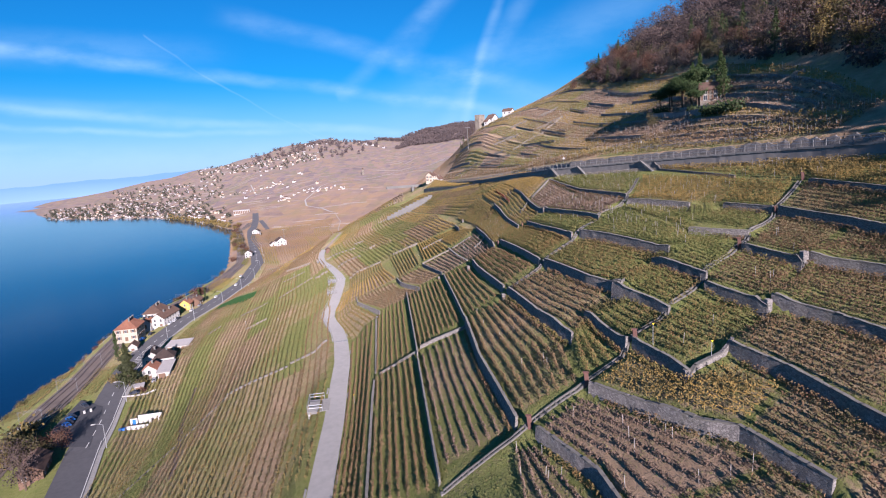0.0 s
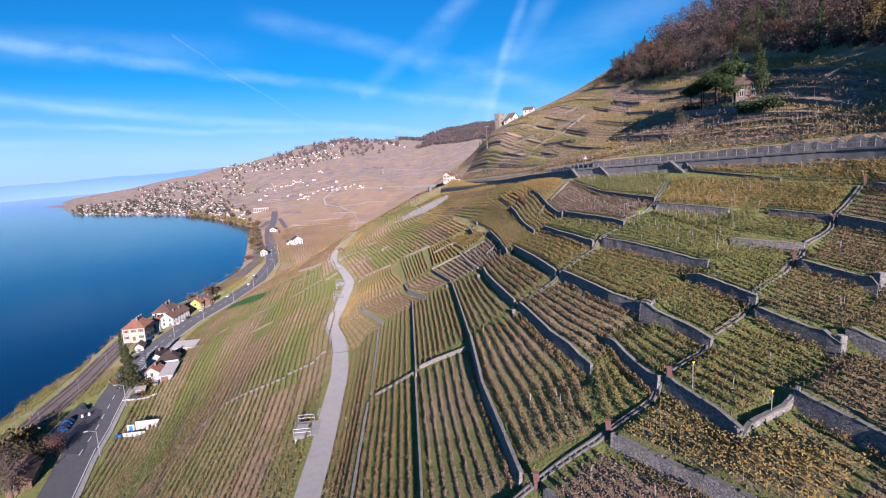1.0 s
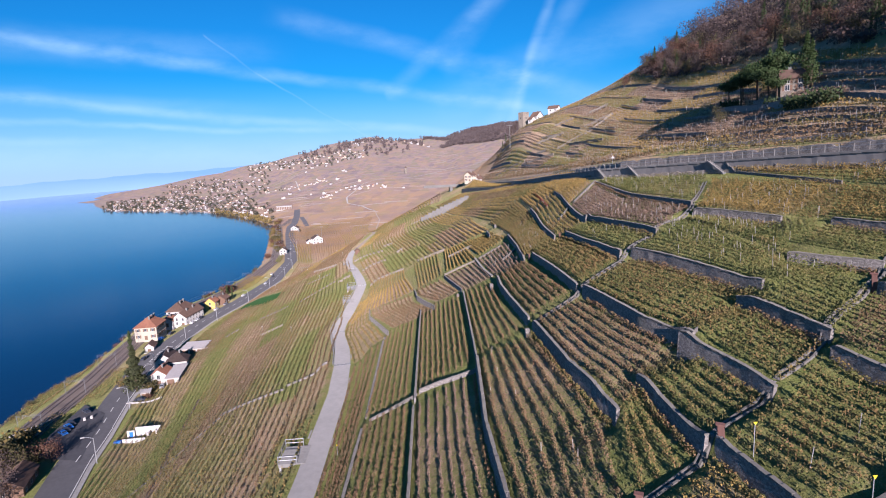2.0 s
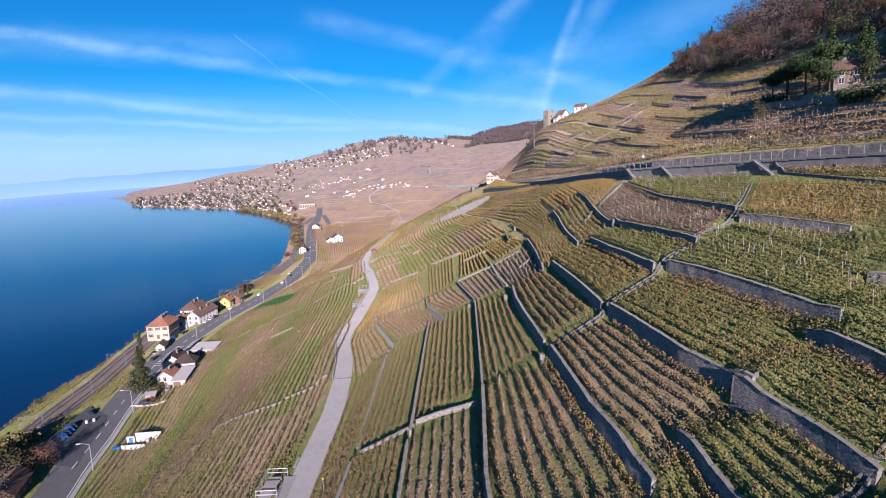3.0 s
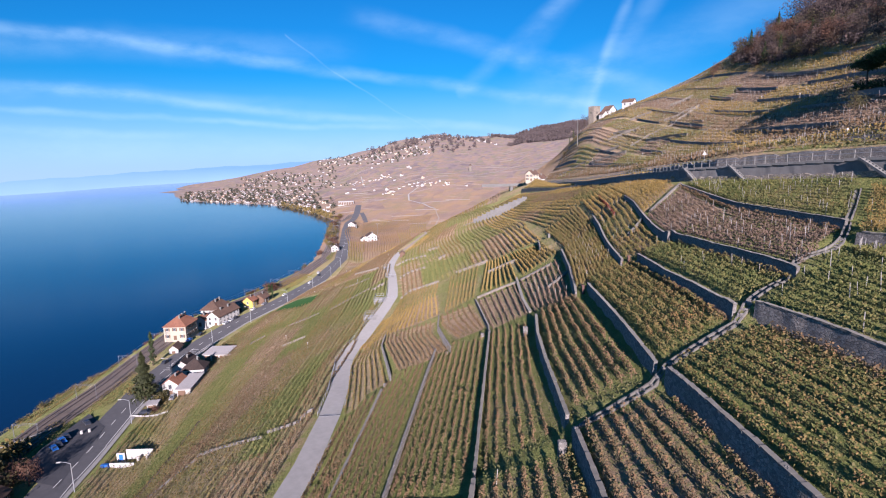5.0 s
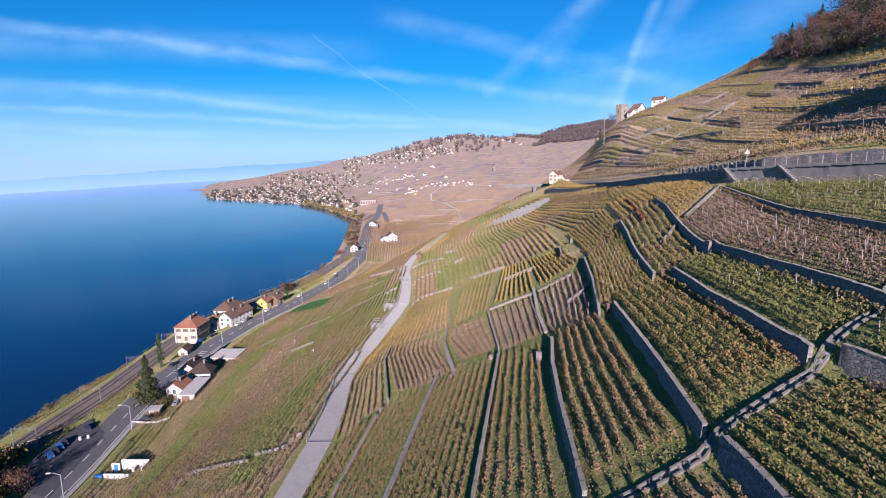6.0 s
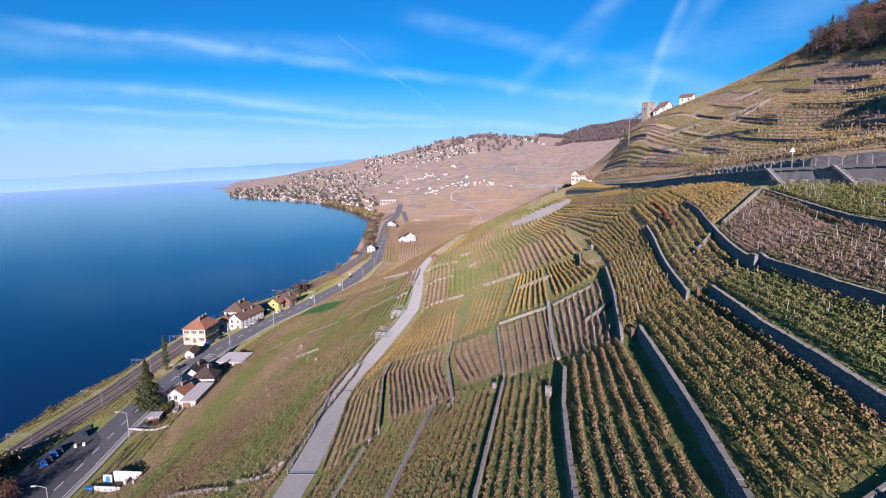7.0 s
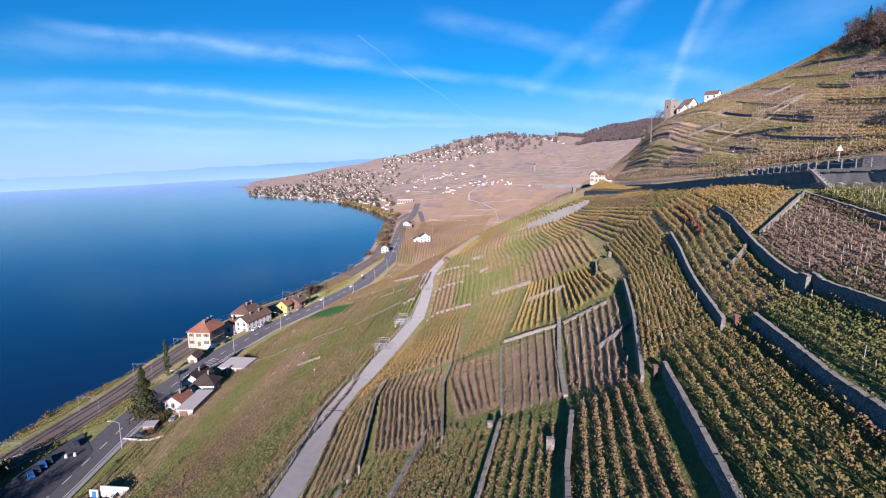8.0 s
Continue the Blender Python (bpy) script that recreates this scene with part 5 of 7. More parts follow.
    quads_object("crown", np.stack([c - a * k, c + b * k, c + a * k * 1.3, c - b * k], 1), leaf, base, facing=outward)
    return tagged(base, label, "tree")


def plant(unit, x, y, scale=1.0, turn=0.0, z=None, group="", label=""):
    zz = float(height(x, y)) if z is None else z
    keep = unit.scale.copy()
    unit.scale = (scale, scale, scale)
    ob = copy_thing(unit, pose(x, y, zz - 0.1, 0, 0, turn))
    unit.scale = keep
    if group:
        ob["group"] = group
    return tagged(ob, label)


def discard(ob):
    for o in (*ob.children_recursive, ob):
        bpy.data.objects.remove(o)


UNITS = {
    "bare": tree("broad", 9, 3.0, BARE_TWIG, 1, "brown leafless autumn tree in a hillside wood", 1200, 0.29),
    "bare2": tree("broad", 10, 3.4, BARE_TWIG, 2, "brown leafless autumn tree in a hillside wood", 1200, 0.29),
    "yellow": tree("broad", 8.5, 2.7, YELLOW_LEAF, 3, "yellow autumn tree in a hillside wood", 1200, 0.29),
    "russet": tree("broad", 8.5, 2.9, RUSSET_LEAF, 4, "russet autumn tree in a hillside wood", 1200, 0.29),
    "olive": tree("broad", 9, 3.0, OLIVE_LEAF, 5, "olive-green autumn tree in a hillside wood", 1200, 0.29),
    "fir": tree("conifer", 10, 2.3, NEEDLE, 6, "dark green fir in a hillside wood", 1200, 0.29),
}
rnd = random.Random(21)
EDGE_Y, EDGE_X = [60, 81, 100, 126, 140, 160, 182, 202, 260, 300, 330], [65, 67, 70.5, 75, 77, 80, 81, 78, 77, 80, 86]
spot = []
tries = 0
while len(spot) < 400 and tries < 12000:
    tries += 1
    y = rnd.uniform(62, 325)
    x = float(np.interp(y, EDGE_Y, EDGE_X)) + 1.5 + 70 * rnd.random() ** 1.5
    if all((x - a) ** 2 + (y - b) ** 2 > 2.6**2 for a, b in spot):
        spot.append((x, y))
spot.sort(key=lambda p: p[0] - float(np.interp(p[1], EDGE_Y, EDGE_X)))
for x, y in spot[:150]:
    kind = rnd.choice(["bare", "bare2", "russet", "bare2", "olive", "bare", "olive", "russet", "yellow" if y < 220 else "bare", "fir"])
    plant(UNITS[kind], x, y, rnd.uniform(0.65, 1.1), rnd.uniform(0, 360), group="hillside wood")
BACK_WOOD = spot[150:]
for x, y, k, s in [(73, 305, "russet", 0.55), (74.5, 311, "bare", 0.55), (71.5, 303, "russet", 0.5), (79, 300, "bare2", 0.6), (81, 296, "bare", 0.7), (20.5, 366, "bare", 0.9), (17.5, 364, "bare2", 0.8), (14, 360, "fir", 0.55), (12.0, 358, "fir", 0.45), (9, 352, "yellow", 0.4), (52, 138, "olive", 0.5)]:
    plant(UNITS[k], x, y, s, 40 * s, group="single hillside trees")
thicket = tree("bush", 3.0, 1.9, BARE_TWIG, 17, "brown thicket at the edge of the wood", 240, 0.42)
for k in range(46):
    y = 64 + 262 * (k + rnd.random()) / 46
    plant(thicket, float(np.interp(y, EDGE_Y, EDGE_X)) + rnd.uniform(-0.5, 3.0), y, rnd.uniform(0.7, 1.4), rnd.uniform(0, 360), group="thickets at the edge of the wood")
discard(thicket)
# garden of the villa: umbrella pines, cypresses and hedges
pine = tree("umbrella", 9, 3.6, PINE, 8, "green umbrella pine in the villa garden", 2800, 0.34)
for x, y, s in [(58.4, 127.6, 0.62), (57.6, 141, 0.85), (58.6, 136, 0.95), (58.2, 130.5, 0.9), (57.2, 146.0, 0.75), (61, 148, 0.75), (61, 133, 1.0), (60.5, 140, 0.95)]:
    plant(pine, x, y, s, 60 * s, group="villa pines")
fir2 = tree("conifer", 11, 2.6, PINE, 9, "tall green conifer beside the villa", 2200, 0.34)
for x, y, s in [(63, 137, 1.0), (64, 143, 0.8), (64.5, 130, 0.9), (62.5, 124.5, 0.8)]:
    plant(fir2, x, y, s, 35, group="villa conifers")
hedge = tree("bush", 2.4, 1.5, NEEDLE, 10, "dark clipped garden shrub on a terrace", 320, 0.35)
for x, y, s in [(55.6, 118, 1), (55.6, 116, 1.1), (55.8, 113.5, 1), (56.6, 146, 1.1), (56.8, 142, 1.0), (56.9, 127, 0.9), (56.2, 110.5, 1.3), (57, 108.5, 1.2)]:
    plant(hedge, x, y, s, 70 * s, group="villa shrubs")
# tall trees beside the shed and the car park
for x, y, k, s in [(-88.6, 106.5, "olive", 0.85), (-86.2, 110.0, "russet", 0.7), (-91.0, 104.0, "bare2", 0.9), (-94.0, 106.5, "olive", 0.8), (-83.5, 96.0, "bare", 0.9)]:
    plant(UNITS[k], x, y, s, 70 * s, group="trees beside the car park")
# lake side
CEDAR_LEAF = leaf_material("cedar_needles", (0.2, (0.03, 0.042, 0.02)), (0.5, (0.05, 0.066, 0.03)), (0.8, (0.08, 0.095, 0.042)))
cedar = tree("conifer", 12.5, 3.7, CEDAR_LEAF, 11, "large dark-green cedar beside the lake-side road", 7000, 0.42)
cedar.matrix_basis = pose(-91, 144.5, float(height(-91, 144.5)))
cypress = tree("cypress", 10, 1.1, NEEDLE, 12, "slim dark cypress beside the railway", 800, 0.4)
cypress.matrix_basis = pose(-107.6, 167.0, float(height(-107.6, 167.0)))
plant(cypress, -112.6, 244.0, 0.62, 40, label="slim dark cypress beside a brown house")
shrub = tree("bush", 3.6, 2.2, OLIVE_LEAF, 13, "olive-green shrub on the lake bank", 420, 0.45)
gold_shrub = tree("bush", 3.4, 2.1, YELLOW_LEAF, 14, "yellow autumn shrub on the lake bank", 420, 0.45)
rust_shrub = tree("bush", 3.2, 2.1, RUSSET_LEAF, 15, "rust-red autumn shrub beside the car park", 420, 0.45)
for k in range(60):
    y = rnd.uniform(105, 330)
    x = float(np.interp(y, SHORE[:, 1], SHORE[:, 0])) + rnd.uniform(0.5, 3.5)
    plant(rnd.choice([shrub, shrub, gold_shrub, rust_shrub]), x, y, rnd.uniform(0.25, 0.6), rnd.uniform(0, 360), group="shrubs on the lake bank")
for k in range(46):
    y = rnd.uniform(360, 640)
    x = float(np.interp(y, SHORE[:, 1], SHORE[:, 0])) + rnd.uniform(2, 12)
    plant(rnd.choice([gold_shrub, shrub, rust_shrub]), x, y, rnd.uniform(0.7, 1.5), rnd.uniform(0, 360), group="trees on the far bank")
for x, y, u, s in [(-98.5, 112, shrub, 1.7), (-100.5, 117, gold_shrub, 1.5), (-97, 107, gold_shrub, 1.6), (-94.5, 108.5, shrub, 1.5), (-93.2, 113.5, rust_shrub, 1.0), (-92.2, 110.5, rust_shrub, 1.2), (-101.5, 121, shrub, 1.0), (-97.5, 148, gold_shrub, 0.8), (-88.5, 146.5, shrub, 0.7), (-86.8, 144.0, gold_shrub, 0.5), (-85, 140.2, rust_shrub, 0.45), (-124, 262, rust_shrub, 1.4), (-122, 258, fir2, 0.45), (-125, 268, shrub, 0.9), (-117.2, 224.0, shrub, 0.9), (-115.4, 222.6, rust_shrub, 0.7), (-120.5, 226.5, rust_shrub, 0.9), (22.6, 158, shrub, 0.75), (21.2, 164, shrub, 0.6)]:
    plant(u, x, y, s, 50 * s, group="shrubs by the road")


# ---- buildings ----
def gable(bm, w, d, h, rise, over=0.35, thick=0.16, hip=0.0):
    """Roof slabs over a w x d plan, ridge along y; hip shortens the ridge."""
    x, y0, y1 = w / 2 + over, -d / 2 - over, d / 2 + over
    drop = over * rise / (w / 2)
    lo, hi = h - drop, h + rise
    base = [Vector((-x, y0, lo)), Vector((x, y0, lo)), Vector((x, y1, lo)), Vector((-x, y1, lo))]
    ridge = [Vector((0, y0 + hip, hi)), Vector((0, y1 - hip, hi))]
    up = Vector((0, 0, thick))
    v = [bm.verts.new(p + up) for p in base + ridge]
    u = [bm.verts.new(p) for p in base + ridge]
    faces = [(0, 1, 4), (1, 2, 5, 4), (2, 3, 5), (3, 0, 4, 5)]
    for f in faces:
        if hip or len(f) == 4:
            bm.faces.new([v[i] for i in f])
            bm.faces.new([u[i] for i in reversed(f)])
    rim = ((0, 1), (1, 2), (2, 3), (3, 0)) if hip else ((1, 2), (3, 0), (0, 4), (4, 1), (2, 5), (5, 3))
    for i, j in rim:
        bm.faces.new((u[i], u[j], v[j], v[i]))


def house(x, y, turn, w, d, h, rise, wall, roof, label, storeys=2, hip=0.0, chimneys=1, shutters=False, z=None, door=True, sink=1.5, windows=True, panes=None):
    """A house with walls, roof, windows, door and chimneys; w across, d along the ridge."""
    zz = float(height(x, y)) if z is None else z
    base = empty("house", x, y, zz, turn)
    bm = bmesh.new()
    box(bm, -w / 2, w / 2, -d / 2, d / 2, -sink, h)
    if not hip:
        for s in (-1, 1):
            f = [bm.verts.new((-w / 2, s * d / 2, h)), bm.verts.new((w / 2, s * d / 2, h)), bm.verts.new((0, s * d / 2, h + rise - 0.02))]
            bm.faces.new(f if s < 0 else f[::-1])
    part("wall", bm, wall, base)
    bm = bmesh.new()
    gable(bm, w, d, h, rise, hip=hip)
    part("roof", bm, roof, base)
    if windows:
        pane_mesh = frame_mesh = shut_mesh = None
        floor = h / storeys
        for side, length, face in (("front", w, 0), ("back", w, 2), ("left", d, 3), ("right", d, 1)):
            n = max(1, int(length / 2.1))
            for s in range(storeys):
                for k in range(n):
                    u = (k + 0.5) / n * length - length / 2
                    m = Matrix.Rotation(radians(90 * face), 4, "Z") @ Matrix.Translation((u, -(d if face in (0, 2) else w) / 2, floor * s + floor * 0.52))
                    if door and face == 0 and s == 0 and k == n // 2:
                        bm = bmesh.new()
                        box(bm, -0.5, 0.5, -0.05, 0.04, -floor * 0.52, 0.25, m)
                        part("door", bm, SHUTTER, base)
                        continue
                    if pane_mesh is None:
                        bm = bmesh.new()
                        box(bm, -0.34, 0.34, -0.03, 0.03, -0.48, 0.48)
                        first = part("window", bm, GLASS, base)
                        pane_mesh = first.data
                        bm = bmesh.new()
                        for a in ((-0.4, -0.34, -0.54, 0.54), (0.34, 0.4, -0.54, 0.54), (-0.34, 0.34, 0.48, 0.54), (-0.34, 0.34, -0.6, -0.48), (-0.03, 0.03, -0.48, 0.48)):
                            box(bm, a[0], a[1], -0.07, 0.03, a[2], a[3])
                        fr = part("window_frame", bm, PLASTER if wall is not PLASTER else CONCRETE, first)
                        frame_mesh = fr.data
                        if shutters:
                            bm = bmesh.new()
                            box(bm, -0.19, 0.19, -0.07, -0.01, -0.52, 0.52)
                            sh = part("shutter", bm, SHUTTER, first)
                            shut_mesh = sh.data
                            sh.matrix_basis = pose(-0.62, 0, 0)
                            sh = new("shutter", shut_mesh)
                            sh.parent = first
                            sh.matrix_basis = pose(0.62, 0, 0)
                        first.matrix_basis = m
                    else:
                        win = new("window", pane_mesh)
                        win.parent = base
                        win.matrix_basis = m
                        fr = new("window_frame", frame_mesh)
                        fr.parent = win
                        if shut_mesh:
                            for sx in (-0.62, 0.62):
                                sh = new("shutter", shut_mesh)
                                sh.parent = win
                                sh.matrix_basis = pose(sx, 0, 0)
    for k in range(chimneys):
        cy = (k + 0.5) / chimneys * d * 0.7 - d * 0.35
        bm = bmesh.new()
        box(bm, w * 0.12 - 0.22, w * 0.12 + 0.22, cy - 0.25, cy + 0.25, h + rise * 0.45, h + rise + 0.5)
        box(bm, w * 0.12 - 0.28, w * 0.12 + 0.28, cy - 0.31, cy + 0.31, h + rise + 0.5, h + rise + 0.6)
        part("chimney", bm, OLD_CONCRETE, base)
    return tagged(base, label, "house")


def flat_block(x, y, turn, w, d, h, wall, roof, label, z=None):
    zz = float(height(x, y)) if z is None else z
    base = empty("flat_roofed_building", x, y, zz, turn)
    bm = bmesh.new()
    box(bm, -w / 2, w / 2, -d / 2, d / 2, -1.5, h)
    part("wall", bm, wall, base)
    bm = bmesh.new()
    box(bm, -w / 2 - 0.3, w / 2 + 0.3, -d / 2 - 0.3, d / 2 + 0.3, h, h + 0.25)
    part("roof", bm, roof, base)
    for k in range(max(1, int(w / 2.2))):
        u = -w / 2 + 1.1 + k * 2.2
        bm = bmesh.new()
        box(bm, u - 0.85, u + 0.85, -d / 2 - 0.06, -d / 2 + 0.02, 0.0, h * 0.82)
        part("garage_door", bm, SHUTTER, base)
    return tagged(base, label, "building")


# the hamlet on the lake
house(-118.8, 194.0, 12, 7.3, 8.8, 4.6, 2.7, CREAM, TILES, "large cream house with a hipped red tile roof by the railway", 2, 3.4, 3, True, z=5.4)
house(-120.0, 215.5, 8, 7.2, 9.0, 4.6, 2.8, GREY_PLASTER, BROWN_TILES, "tall grey house with a brown hipped roof by the railway", 2, 2.2, 2, z=5.2)
house(-108.6, 178.0, 20, 2.7, 4.2, 1.8, 1.1, PLASTER, BROWN_TILES, "small white gabled outbuilding beside the road", 1, 0, 0, z=5.6)
house(-119.4, 206.6, 8, 4.0, 4.4, 2.4, 1.4, GREY_PLASTER, TILES, "small house with a rust-red roof between larger houses", 1, 0, 1, z=5.4)
house(-114.4, 211.6, 2, 4.6, 13.6, 3.2, 1.8, PLASTER, BROWN_TILES, "long white house with a brown tile roof on the road", 2, 0, 2, z=5.8)
house(-115.0, 230.5, 8, 4.0, 4.6, 2.9, 1.6, YELLOW_PLASTER, TILES, "yellow-painted house with a clay tile roof", 2, 0, 1, z=5.8)
house(-114.0, 237.6, 8, 4.4, 6.0, 2.6, 1.6, SHUTTER, BROWN_TILES, "brown wooden house by the railway", 1, 0, 1, z=5.6)
house(-88.8, 160.5, 20, 5.4, 4.6, 2.5, 2.0, PLASTER, DARK_ROOF, "white house with a dark hipped roof below the vines", 1, 2.6, 1, z=6.6)
house(-93.8, 163.0, 20, 5.0, 6.9, 2.5, 1.8, GREY_PLASTER, DARK_ROOF, "low house with a dark brown roof in the shade", 1, 0, 1, z=6.2)
house(-88.2, 151.2, 15, 3.8, 5.0, 2.6, 1.4, PLASTER, TILES, "white house with a red tile roof beside the cedar", 2, 0, 1, z=6.2)
flat_block(-84.2, 152.0, 18, 3.2, 9.8, 1.9, GREY_PLASTER, SLATE, "low building with a grey flat roof below the vines", z=6.6)
flat_block(-91.0, 174.5, 12, 6.8, 6.8, 1.9, GREY_PLASTER, SLATE, "row of garages with a gravel flat roof", z=6.4)
flat_block(-86.8, 141.8, 25, 2.2, 2.0, 1.4, GREY_PLASTER, SLATE, "small garden shed with a flat roof", z=5.8)
# shed walls take the dark shutter brown in place of shade
house(-85.6, 101.5, 25, 4.2, 7.7, 2.0, 1.4, SHUTTER, BROWN_TILES, "brown-roofed shed beside the car park, walls coloured dark for shade", 1, 0, 0, z=5.9)
# farther along the shore
house(-137.0, 370, 12, 4.6, 5.0, 3.0, 1.6, PLASTER, DARK_ROOF, "small white house between road and railway", 2, 0, 1, z=5.4)
house(-177.5, 505, 5, 6.0, 6.5, 3.4, 1.8, PLASTER, DARK_ROOF, "white house above the lake-side road", 2, 0, 1)
house(-129.5, 419, 32, 7.4, 7.0, 3.6, 2.4, PLASTER, DARK_ROOF, "large white chalet with a broad roof in the vines", 2, 0, 2)
house(-136.0, 420, 32, 3.6, 4.4, 2.0, 1.3, PLASTER, DARK_ROOF, "white annex beside a chalet", 1, 0, 0)
flat_block(-270, 722, 20, 20, 8, 4.5, PLASTER, SLATE, "long white flat-roofed building above the bay")
# at the bend of the upper road
house(-7.6, 330, -30, 4.6, 5.4, 3.4, 1.9, CREAM, BROWN_TILES, "cream house at the bend of the hillside road", 2, 0, 1, shutters=True)
house(-3.8, 341, -30, 5.0, 6.0, 3.2, 2.0, GREY_PLASTER, BROWN_TILES, "grey house behind the bend of the road", 1, 0, 1)
# houses on the shoulder of the hill
house(33.2, 362, 40, 5.0, 5.6, 2.8, 2.4, GREY_PLASTER, BROWN_TILES, "stone house with a steep roof on the hill shoulder", 1, 0, 1)
house(30.0, 359.5, 40, 3.4, 3.2, 2.2, 1.5, PLASTER, BROWN_TILES, "white house wing on the hill shoulder", 1, 0, 0)
house(42.5, 352, 60, 3.8, 6.0, 2.5, 1.5, PLASTER, BROWN_TILES, "long white house on the hill shoulder", 1, 0, 1)


def watch_tower(x, y, turn, w, h):
    z = float(height(x, y))
    base = empty("stone_tower", x, y, z, turn)
    bm = bmesh.new()
    box(bm, -w / 2, w / 2, -w / 2, w / 2, -2, h)
    part("tower_wall", bm, PALE_STONE, base)
    for s in range(4):
        for k in range(4):
            bm = bmesh.new()
            u = -w / 2 + 0.35 + k * (w - 0.7) / 3
            box(bm, u - 0.35, u + 0.35, -w / 2 - 0.02, -w / 2 + 0.5, h, h + 0.9, Matrix.Rotation(radians(90 * s), 4, "Z"))
            part("merlon", bm, PALE_STONE, base)
        bm = bmesh.new()
        box(bm, -0.3, 0.3, -w / 2 - 0.03, -w / 2 + 0.05, h * 0.6, h * 0.6 + 1.1, Matrix.Rotation(radians(90 * s), 4, "Z"))
        part("window", bm, GLASS, base)
    return tagged(base, "square old stone tower with battlements on the hill", "tower")


watch_tower(25.5, 366, 35, 4.6, 8.2)
# villa above the road, with its garden wall
house(61.2, 127.6, 65, 2.8, 4.2, 2.6, 1.4, PALE_STONE, BROWN_TILES, "old stone villa with a steep roof among pines", 2, 0, 2, shutters=True)
low_wall(((56.3, 118.5), (55.9, 133), (55.4, 147.8)), 1.3, 0.3, OLD_CONCRETE, "old rendered garden wall under the pines", 401, "garden walls", coping=True)
for k, line in enumerate([
    ((6.4, 307.6), (12.0, 290.0), (17.8, 273.8)), ((18.3, 262.7), (23.7, 247.3), (28.3, 234.0)), ((23.7, 259.3), (27.5, 250.0)),
    ((25.7, 273.7), (35.9, 262.6)), ((30.3, 238.8), (37.0, 237.6), (44.3, 237.1)), ((44.1, 237.0), (53.5, 247.8)),
    ((28.3, 280.6), (35.0, 262.8)), ((34.1, 230.9), (40.8, 202.5)), ((46.0, 220.5), (46.6, 210.5)), ((43.3, 252.8), (54.1, 247.9)),
    ((36.0, 292.0), (44.0, 286.0)), ((50.0, 280.0), (58.0, 277.0)), ((61.0, 106.0), (61.8, 99.0)), ((64.5, 108.0), (67.7, 104.8)),
]):
    low_wall(line, 0.7 + 0.12 * (k % 4), 0.3, PALE_STONE, "sunlit pale wall across the upper slope", 470 + k, "upper cross walls", coping=False)


# ---- far villages ----
FAR_WALL = plain("pale_village_plaster", (0.44, 0.44, 0.44), grain=0.9, amount=0.15)
VILLAGE = [
    house(0, 0, 0, 9, 11, 5.5, 3.4, FAR_WALL, BROWN_TILES, "distant white house with a brown roof", 2, 0, 0, z=0, windows=False),
    house(0, 0, 0, 8, 9, 6.5, 3.0, CREAM, TILES, "distant cream house with a tile roof", 2, 0, 0, z=0, windows=False),
    house(0, 0, 0, 10, 14, 6.0, 3.2, GREY_PLASTER, BROWN_TILES, "distant grey house with a brown roof", 2, 0, 0, z=0, windows=False),
]
for u, d in zip(VILLAGE, (5.5, 4.5, 7.0)):
    for side in (-1, 1):
        for k in (-2.2, 2.2):
            bm = bmesh.new()
            box(bm, k - 0.5, k + 0.5, side * d - 0.05, side * d + 0.05, 2.0, 3.4)
            part("window", bm, GLASS, u)


MASS = []


def scatter(count, az, out, sizes, group, seed, spacing=11.0, joined=False):
    """Houses on far land: bearings, and metres inland of its shore; the farthest are joined later."""
    r = random.Random(seed)
    made, guard = [], 0
    while len(made) < count and guard < count * 40:
        guard += 1
        a = r.uniform(*az)
        d = float(np.interp(a, FAR_AZ, FAR_SHORE)) + out[0] + (out[1] - out[0]) * r.random() ** 1.3
        x, y = d * math.sin(radians(a)), d * math.cos(radians(a))
        if any((x - p) ** 2 + (y - q) ** 2 < spacing**2 for p, q in made):
            continue
        made.append((x, y))
        unit, size, turn = r.choice(VILLAGE), r.uniform(*sizes), r.uniform(0, 180)
        if joined:
            MASS.append((unit, pose(x, y, float(height(x, y)) - 0.1, 0, 0, turn) @ Matrix.Scale(size, 4)))
        else:
            plant(unit, x, y, size, turn, group=group)
    return made


def joined_houses():
    """The far villages, whose houses are too small to pick apart, as one mesh."""
    v, f, mats, index = [], [], [], []
    for unit, m in MASS:
        for o in unit.children:
            mat = o.data.materials[0]
            if mat not in mats:
                mats.append(mat)
            k = len(v)
            v += [m @ p.co for p in o.data.vertices]
            f += [tuple(k + c for c in p.vertices) for p in o.data.polygons]
            index += [mats.index(mat)] * len(o.data.polygons)
    ob = mesh_object("far_village", v, f)
    for mat in mats:
        ob.data.materials.append(mat)
    ob.data.polygons.foreach_set("material_index", np.array(index, dtype=np.int32))
    tagged(ob, "distant village houses with pale walls and brown roofs", "village", kind="stuff")


def hamlet(count, x, y, reach, group, seed, sizes=(0.2, 0.32)):
    r = random.Random(seed)
    for k in range(count):
        plant(r.choice(VILLAGE), x + r.gauss(0, reach[0]), y + r.gauss(0, reach[1]), r.uniform(*sizes), r.uniform(0, 180), group=group)


town = scatter(290, (-36.0, -24.0), (8, 330), (0.21, 0.36), "town on the cape", 31, 8.0, joined=True)
town += scatter(30, (-25.5, -21.8), (25, 150), (0.26, 0.44), "town on the cape", 32)
ridge = scatter(70, (-31.0, -22.0), (380, 780), (0.28, 0.46), "village on the crest", 30, 13, joined=True)
ridge += scatter(90, (-24.0, -12.5), (800, 1230), (0.32, 0.54), "village on the crest", 33, 14, joined=True)
scatter(28, (-14.0, -6.0), (1250, 1480), (0.35, 0.6), "village on the crest", 34, 16, joined=True)
